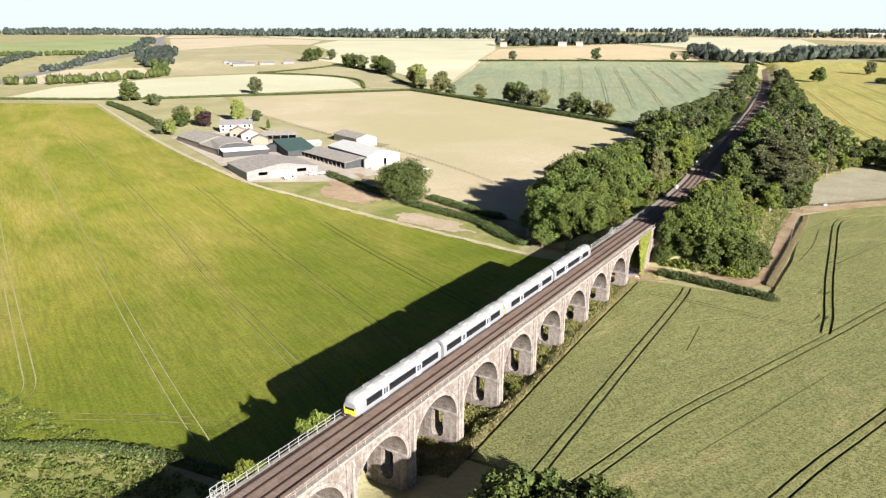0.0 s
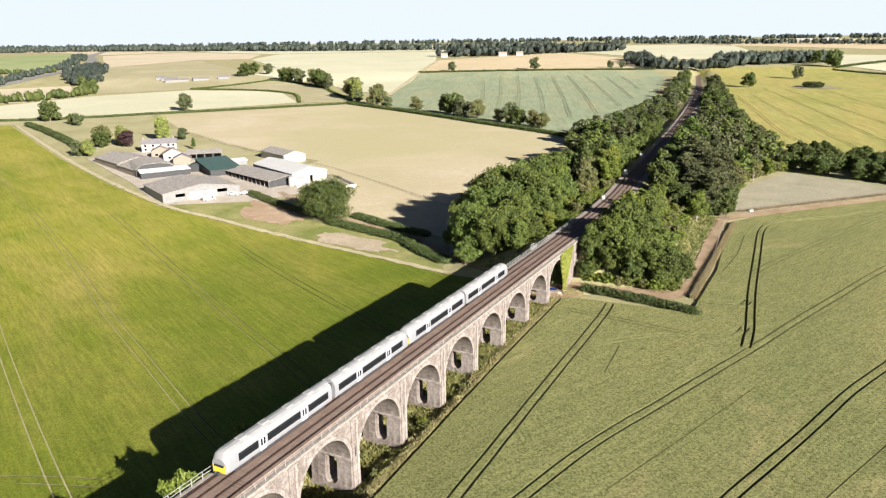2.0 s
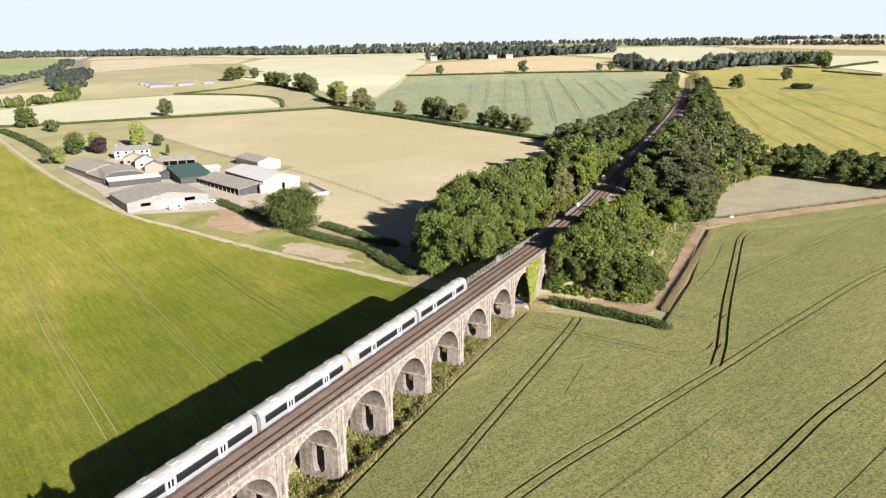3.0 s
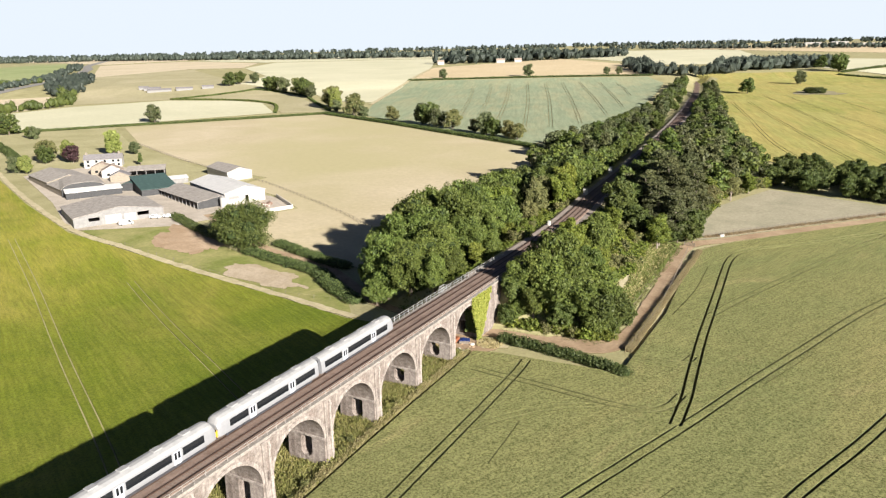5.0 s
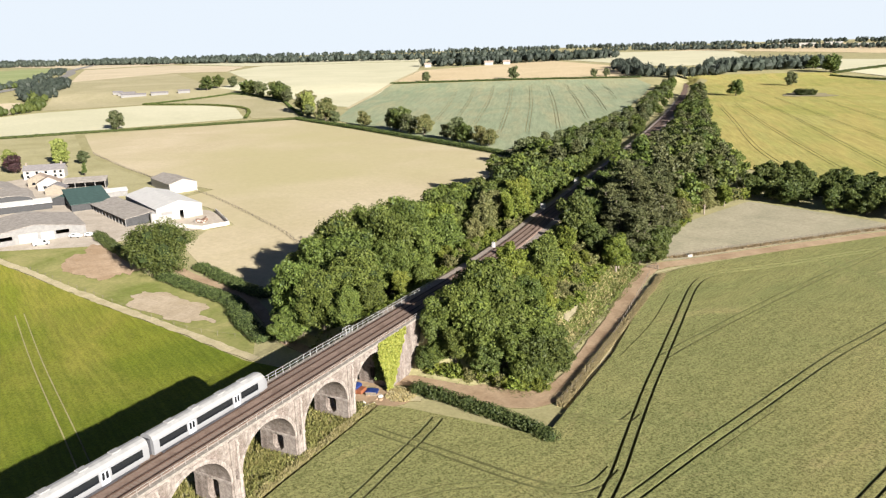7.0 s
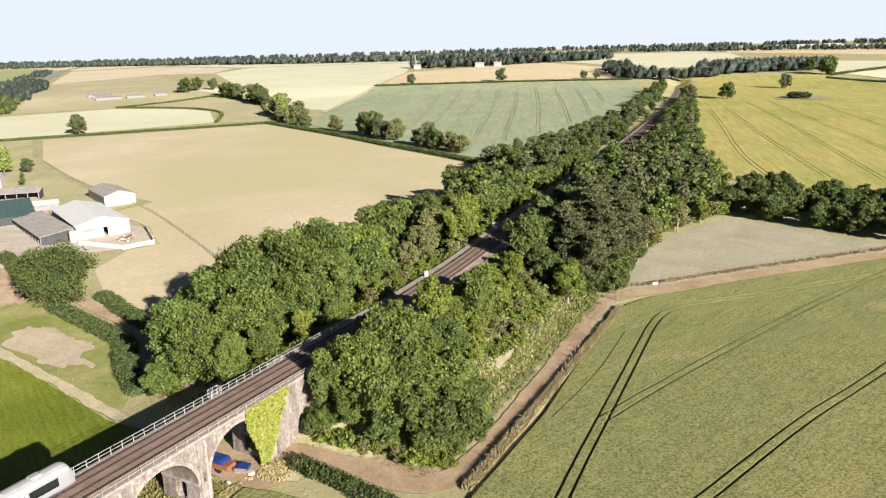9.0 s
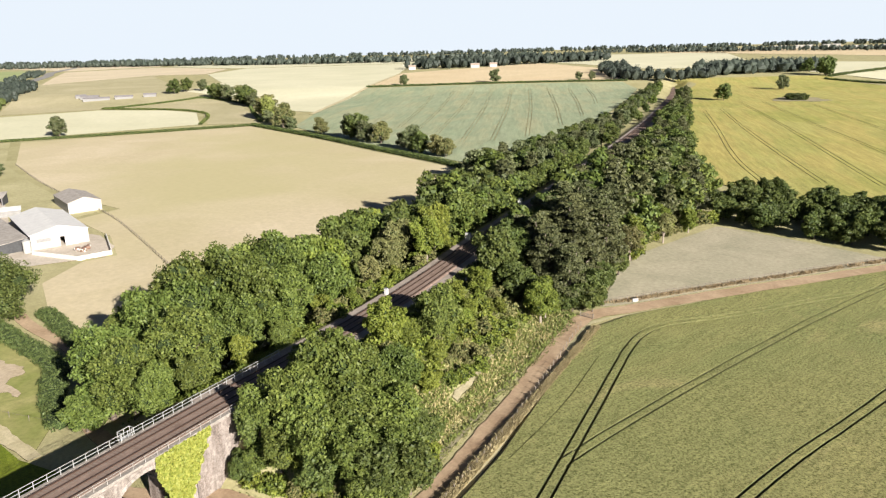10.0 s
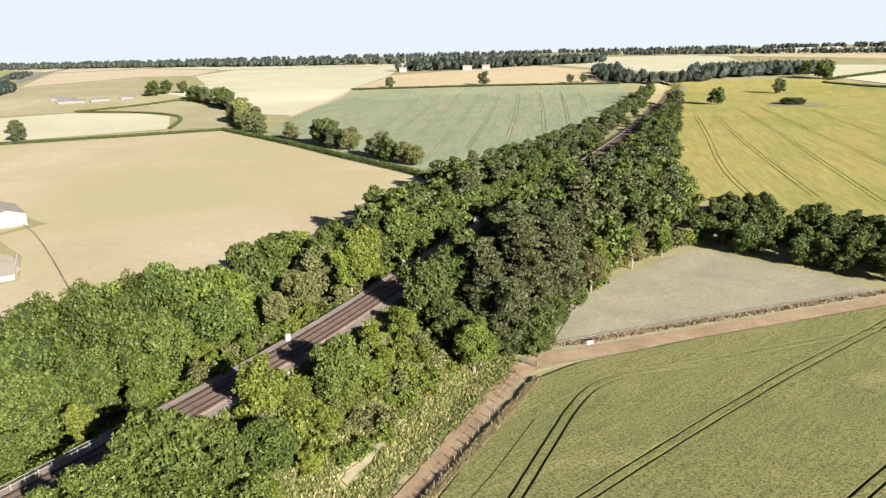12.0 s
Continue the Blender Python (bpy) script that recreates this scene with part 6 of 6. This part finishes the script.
def grass_strip(name, test, x0, x1, y0_, y1_, n, height, mat, seed, label, width=0.09):
    """Tall leaning blades, as one growth."""
    g = np.random.default_rng(seed)
    x, y = g.uniform(x0, x1, n), g.uniform(y0_, y1_, n)
    keep = np.array([test(a, b) and noise.noise(Vector((a * 0.3, b * 0.3, seed))) > g.uniform(-0.7, 0.15) for a, b in zip(x, y)])
    x, y = x[keep], y[keep]
    z = land(x, y)
    h = height * g.uniform(0.45, 1.1, len(x))
    a = g.uniform(0, 6.283, len(x))
    lean = g.normal(0, 0.28, (len(x), 2)) * h[:, None]
    w = width * g.uniform(0.7, 1.4, len(x))
    root = np.stack([x, y, z - 0.05], 1)
    side = np.stack([np.cos(a) * w, np.sin(a) * w, 0 * a], 1)
    mid = root + np.stack([lean[:, 0] * 0.3, lean[:, 1] * 0.3, h * 0.6], 1)
    tip = root + np.stack([lean[:, 0], lean[:, 1], h], 1)
    v = np.stack([root - side, root + side, mid + side * 1.2, tip, mid - side * 1.2], 1).reshape(-1, 3)
    return tagged(new(name, mesh_from(name, v.tolist(), np.arange(len(v)).reshape(-1, 5).tolist(), [mat])), label, "grass", kind="stuff")


def crop_edge(y):
    return float(np.interp(y, (90, 106, 123, 146, 168, 189), (9.0, 8.3, 7.6, 7.1, 6.7, 6.3)))


M_HAY = leafy("dry_grass", (0.29, 0.245, 0.11), (0.44, 0.38, 0.185), 0.01)
M_WEED = leafy("yellow_weeds", (0.15, 0.165, 0.042), (0.34, 0.31, 0.11), 0.01)
M_BROWN = leafy("brown_grass", (0.17, 0.13, 0.07), (0.32, 0.255, 0.14), 0.01)
M_RANK = leafy("rank_grass", (0.105, 0.13, 0.03), (0.21, 0.22, 0.065), 0.01)
grass_strip("tall_grass", lambda x, y: crop_edge(y) - 2.3 < x < crop_edge(y) - 0.75, 4.2, 9.2, 84, 189, 36000, 0.85, M_HAY, 141, "tall dry straw-coloured grass at the viaduct's foot")
grass_strip("rank_grass", lambda x, y: x < crop_edge(y) - 0.7, -9.0, 8.4, 84, 189, 38000, 0.8, M_WEED, 142, "rank green grass below the viaduct")
grass_strip("tall_grass", lambda x, y: True, 36.3, 37.8, 204, 292, 18000, 1.15, M_BROWN, 143, "fringe of tall dry grass between dirt track and wheat", 0.11)
grass_strip("bank_tussocks", lambda x, y: abs(x - float(track_x(y))) > 5.5 and not on_slip(x, y), 2, 30, 208, 298, 36000, 0.9, M_RANK, 144, "tall yellow-green grass over the sunny railway bank", 0.12)
def fence_y(x):
    return float(np.interp(x, (33.6, 40, 62, 100), (308, 314.2, 337.5, 376.5)))


grass_strip("tall_grass", lambda x, y: abs(y - fence_y(x) + 0.4) < 1.5, 34, 100, 306, 378, 90000, 0.8, M_BROWN, 145, "dry tufted grass along the fallow field's fence", 0.12)
scrub_strip("weeds", lambda x, y: x < crop_edge(y) - 0.9, 4.2, 8.2, 84, 190, 9000, 0.9, M_HAY, 41, "rank dry weeds along the viaduct's foot", 0.14)
scrub_strip("nettles", lambda x, y: x < crop_edge(y) - 1.3, -1.0, 7.4, 84, 190, 30000, 1.2, M_WEED, 42, "green nettles and brambles below the arches", 0.11)
scrub_strip("undergrowth", lambda x, y: True, -4, 4.2, 84, 186, 9000, 0.7, M_WEED, 43, "undergrowth beneath the viaduct's arches", 0.14)
scrub_strip("bank_grass", lambda x, y: abs(x - float(track_x(y))) > 6 and not on_slip(x, y), 6, 31, 204, 300, 16000, 1.0, M_RANK, 44, "dry tall grass on the railway bank", 0.12)
scrub_strip("bank_brambles", lambda x, y: abs(x - float(track_x(y))) > 7 and not on_slip(x, y), 7, 29, 232, 300, 36000, 1.2, M_RANK, 45, "green brambles on the railway bank", 0.12)
scrub_strip("west_bank_brambles", lambda x, y: abs(x - float(track_x(y))) > 6.5, -24, -6, 206, 330, 12000, 1.6, M_LEAF_B, 46, "brambles on the west bank of the railway", 0.24)
grass_strip("dry_tussocks", lambda x, y: not on_slip(x, y), 17, 29, 228, 296, 7000, 0.9, M_HAY, 147, "dry straw-coloured tussocks low on the railway bank", 0.13)
scrub_strip("track_weeds", lambda x, y: True, 28, 31.5, 214, 294, 3200, 0.7, M_LEAF_O, 47, "dry grass beside the dirt track", 0.18)
field("rough_ground", [(-110, 14), (-86, 32), (-60, 47.5), (-43, 57.5), (-30, 61.5), (-9, 63.5), (-9, 20), (-60, 0)], M_PADDOCK, 0.08, 5.0, "rough green ground beyond the hedge")
scrub_strip("hedge_bottom", lambda x, y: True, -90, -9, 22, 62, 30000, 1.1, M_LEAF, 48, "rough growth beyond the hedge", 0.26)
for x, y, s in [(3.6, 117.5, 0.6), (4.6, 132, 0.45), (5.4, 98.5, 0.5), (3.4, 146, 0.4), (4.4, 160.5, 0.4)]:
    plant("bush0" if s > 0.55 else "bush1", x, y, s, group="bushes by the piers")
field("trodden_earth", blob(2, 191, 7, 5.5, 30, 0.6), M_DIRT, 0.12, 2.0, "trodden dirt beneath the last arch", "bare ground")
lane("scree", [(24.6, 243), (24.0, 250), (23.0, 258), (22.2, 266)], 1.1, M_STRAW, 0.25, "pale slip of bare stones on the bank", "bare ground", 1.5, rough=0.5)
lane("bank_straw", [(30.2, 222), (29.2, 250), (27.6, 285)], 1.8, M_STRAW, 0.2, "dry straw grass along the bank's foot", "verge", 2.0)
lane("track_verge", [(37.4, 206), (37.9, 231), (35.4, 270), (34, 290), (37, 298), (44, 305.5), (64, 328), (100, 366.5)], 1.3, M_OLIVE, 0.1, "strip of straw-coloured grass beside the wheat", "verge", 2.5)
lane("fallow_verge", [(33.5, 306.5), (40, 312), (62, 336), (100, 375)], 1.8, M_FALLOW, 0.1, "dry grass below the fallow field's fence", "verge", 2.5)

lane("wood_edge_earth", [(5, 204.5), (12, 205.4), (22, 204.6), (31, 206.5)], 3.6, M_DIRT, 0.12, "bare brown earth beneath the trees' edge", "bare ground", 2.0)

field("dry_corner", ragged(blob(7.4, 195.2, 3.6, 3.0, 30, 0.6), 0.6, 0.7), M_MARGIN, 0.2, 1.5, "trampled straw-coloured grass at the field corner", "verge")
grass_strip("tall_grass", lambda x, y: (x - 7.4) ** 2 + (y - 195.2) ** 2 < 9.5, 4, 11, 191, 199, 1800, 0.6, M_HAY, 146, "dry straw-coloured grass beside the last arch")
for k in range(15):
    plant("bush0", 7.5 + 1.7 * k, 206.4 + 0.14 * k + g10.uniform(-0.5, 0.5), g10.uniform(0.6, 1.0), label="leafy shrub at the wood's edge", group="shrubs at the wood's edge")
lane("field_path", [(-345, 672), (-412, 826), (-440, 905), (-500, 1045), (-556, 1177)], 5, M_MARGIN, 0.5, "pale path along the edge of the cream field", "track", 20)

# ---- fences ----
M_POST = plain("weathered_timber", (0.22, 0.185, 0.145), 0.9, 0, 3, 0.3)


def fence(line, step, height, bars, label, radius=0.06):
    root = empty("fence", label=label, category="fence", kind="structure")
    p = np.array(smooth_line(line, 8))
    s = np.r_[0, np.cumsum(np.linalg.norm(np.diff(p, axis=0), axis=1))]
    n = int(s[-1] / step)
    bm = bmesh.new()
    tube(bm, (0, 0, -0.4), (0, 0, height), radius * 1.1, radius * 0.9, 6)
    src = part("post", bm, M_POST, root)
    spots = []
    for k in range(n + 1):
        x, y = np.interp(k * step, s, p[:, 0]), np.interp(k * step, s, p[:, 1])
        spots.append((float(x), float(y), gz(x, y)))
        m = pose(x, y, gz(x, y) + 0.15, g10.uniform(-4, 4), g10.uniform(-4, 4), 0)
        if k == 0:
            src.matrix_basis = m
        else:
            shared("post", src.data, root, m)
    for hgt, r in bars:
        bm = bmesh.new()
        for a, b in zip(spots[:-1], spots[1:]):
            tube(bm, (a[0], a[1], a[2] + hgt), (b[0], b[1], b[2] + hgt), r, sides=4)
        part("bar", bm, M_POST, root)


fence([(36.7, 206), (37.0, 226), (36.4, 245), (34.6, 272), (33.2, 292)], 2.6, 1.25, ((1.2, 0.012), (0.75, 0.012)), "line of weathered timber posts with wire beside the dirt track", 0.085)
fence([(33.6, 308), (40, 314.2), (62, 337.5), (100, 376.5)], 2.4, 1.3, ((1.25, 0.045), (0.8, 0.04)), "timber post and rail fence along the fallow field")
fence([(-343, 390), (-280, 362), (-226, 341), (-172, 322), (-99, 285), (-81, 274), (-50, 262)], 4.0, 1.2, ((1.1, 0.05), (0.6, 0.05)), "thin fence across the dry pasture", 0.1)
fence([(-40, 205), (-62, 203.5), (-104, 210.5), (-148, 218)], 5, 1.1, ((1.05, 0.015),), "wire fence between paddock and barley", 0.045)

# ---- lineside boxes and field furniture ----
M_PALEBOX = plain("pale_grey_cabinet", (0.58, 0.57, 0.54), 0.6, 0.1, 2, 0.12)


def cabinet(x, y, z, w, d, h, turn, label, category):
    root = empty("cabinet", pose(x, y, z, 0, 0, turn), label, category)
    bm = bmesh.new()
    box(bm, -w / 2, w / 2, -d / 2, d / 2, 0.1, h, 0.04)
    part("body", bm, M_PALEBOX, root)
    bm = bmesh.new()
    box(bm, -w / 2 - 0.06, w / 2 + 0.06, -d / 2 - 0.06, d / 2 + 0.06, h, h + 0.08, 0.02)
    part("lid", bm, M_GALV, root)
    bm = bmesh.new()
    box(bm, -w / 2 - 0.1, w / 2 + 0.1, -d / 2 - 0.1, d / 2 + 0.1, -0.5, 0.1, 0.02)
    part("plinth", bm, M_CONC, root)
    bm = bmesh.new()
    box(bm, -w / 2 + 0.08, w / 2 - 0.08, -d / 2 - 0.03, -d / 2 - 0.004, 0.2, h - 0.1, 0.01)
    part("door", bm, M_PALEBOX, root)


for x, y, w, h in ((-5.0, 266.5, 0.8, 1.5), (-9.8, 318.5, 1.6, 2.2), (6.0, 286, 0.8, 1.2), (-15.5, 372, 1.6, 2.2)):
    cabinet(x, y, gz(x, y), w, 0.7, h, 0, "pale grey relay cabinet beside the railway", "cabinet")
trough = empty("water_trough", pose(40.6, 313.2, gz(40.6, 313.2), 0, 0, 40), "white water trough at the fallow field's edge", "trough")
bm = bmesh.new()
box(bm, -0.8, 0.8, -0.55, 0.55, 0.0, 0.9, 0.06)
part("tank", bm, M_WHITE, trough)
bm = bmesh.new()
box(bm, -0.68, 0.68, -0.43, 0.43, 0.9, 0.93, 0.0)
part("water", bm, M_GLASS, trough)
gate = empty("field_gate", pose(31.2, 297.5, gz(31.2, 297.5), 0, 0, -12), "dark timber field gate across the dirt track", "gate")
for k in range(5):
    bm = bmesh.new()
    box(bm, 0.1, 3.4, -0.03, 0.03, 0.25 + 0.22 * k, 0.35 + 0.22 * k, 0.01)
    part("bar", bm, M_POST, gate)
for gx in (0.0, 3.5):
    bm = bmesh.new()
    tube(bm, (gx, 0, -0.4), (gx, 0, 1.5), 0.11, sides=7)
    part("post", bm, M_POST, gate)

# trailer and rubble in the last arch
M_TARP = plain("blue_tarpaulin", (0.02, 0.04, 0.15), 0.5, 0, 2, 0.25)
M_ORANGE = plain("orange_paint", (0.24, 0.085, 0.04), 0.6, 0, 2, 0.2)
tr = empty("farm_trailer", pose(-2.4, 192.0, gz(-2.4, 192), 0, 0, 2), "blue and orange farm trailer parked under the arch", "trailer")
bm = bmesh.new()
prism(bm, [(-2.4, 0.9), (2.0, 0.9), (2.0, 1.9), (1.4, 2.1), (-2.0, 2.1), (-2.4, 1.9)], -1.2, 1.2, lambda p, q, s: (p, s, q))
bmesh.ops.recalc_face_normals(bm, faces=bm.faces)
part("cover", bm, M_TARP, tr, "blue tarpaulin cover")
bm = bmesh.new()
box(bm, -0.6, 2.3, -1.3, -1.21, 0.8, 1.7, 0.02)
box(bm, 2.0, 3.2, -1.0, 1.0, 0.7, 1.5, 0.05)
part("side_board", bm, M_ORANGE, tr, "orange side boards")
for wx in (-1.4, 1.4):
    for wy in (-1.1, 1.1):
        bm = bmesh.new()
        tube(bm, (wx, wy - 0.15, 0.45), (wx, wy + 0.15, 0.45), 0.45, sides=14)
        part("wheel", bm, M_TYRE, tr)


stack = empty("pallet_stack", pose(1.9, 193.2, gz(1.9, 193.2) + 0.1, 0, 0, 20), "stack of pallets under a sagging blue sheet", "pallets")
for k in range(5):
    bm = bmesh.new()
    box(bm, -1.1, 1.1, -0.8, 0.8, 0.02 + 0.16 * k, 0.14 + 0.16 * k, 0.01)
    part("pallet", bm, M_POST, stack)
bm = bmesh.new()
prism(bm, [(-1.2, 0.5), (-1.15, 0.84), (-0.4, 0.98), (0.5, 0.9), (1.18, 0.86), (1.22, 0.45), (1.16, 0.82), (-1.1, 0.8)], -0.9, 0.9, lambda p, q, s: (p, s, q))
bmesh.ops.recalc_face_normals(bm, faces=bm.faces)
part("sheet", bm, M_TARP, stack, "blue plastic sheet")


def lump(x, y, r, mat, name, label, category, group):
    bm = bmesh.new()
    bmesh.ops.create_icosphere(bm, subdivisions=2, radius=r)
    for v in bm.verts:
        v.co *= 1 + 0.35 * noise.noise(v.co * (1.6 / r) + Vector((x, y, 0)))
        v.co.z *= 0.6
    ob = part(name, bm, mat)
    ob.matrix_basis = pose(x, y, gz(x, y) + r * 0.3, 0, 0, g10.uniform(0, 360))
    tagged(ob, label, category, group)


for k in range(16):
    lump(2.4 + g10.uniform(-1.2, 2.6), 190.2 + g10.uniform(-3.4, 3.4), g10.uniform(0.25, 0.6), g10.choice([M_BARE, M_CONC, M_DIRT]), "rubble", "lump of rubble beneath the last arch", "rubble", "rubble under the arch")

# ---- far field island and farmsteads ----
field("pond_bank", blob(45, 900, 24, 22, 30, 0.5), M_STRAW, 0.55, 6.0, "pale dry bank round a hollow in the crop", "bank")
for k in range(9):
    a = k * 0.7
    plant("far0" if k % 2 else "far1", 45 + 8 * math.cos(a) * (0.5 + 0.06 * k), 900 + 7 * math.sin(a) * (0.5 + 0.06 * k), 1.05, sz=0.62, label="low bush in a hollow of the crop", group="bushes in the crop's hollow")
for a, b, d, e in (((-690, 690), (-672, 712), 9, 3.2), ((-708, 700), (-694, 714), 8, 3.0), ((-668, 716), (-656, 732), 8, 3.0), ((-650, 742), (-640, 752), 7, 3.0), ((-722, 704), (-714, 712), 7, 2.8)):
    shed("hill_barn", a, b, d, e, 1.6, M_SLATE, M_WALL, "distant pale farm building on the hill", kind="ridge")
for a, b in (((-512, 1345), (-498, 1352)), ((-486, 1370), (-474, 1376)), ((-600, 1275), (-590, 1282))):
    shed("far_house", a, b, 9, 5, 3, M_TILE, M_WHITE, "distant white house among trees", kind="ridge", category="house")
for k in range(9):
    x, y = -120 + 70 * k, 2560 - 40 * k
    shed("warehouse", (x, y), (x + 44, y + 8), 20, 6 + 2 * (k % 3), 1.0, M_WHITEROOF, M_WHITE, "distant white warehouse on the skyline", kind="ridge", category="warehouse")
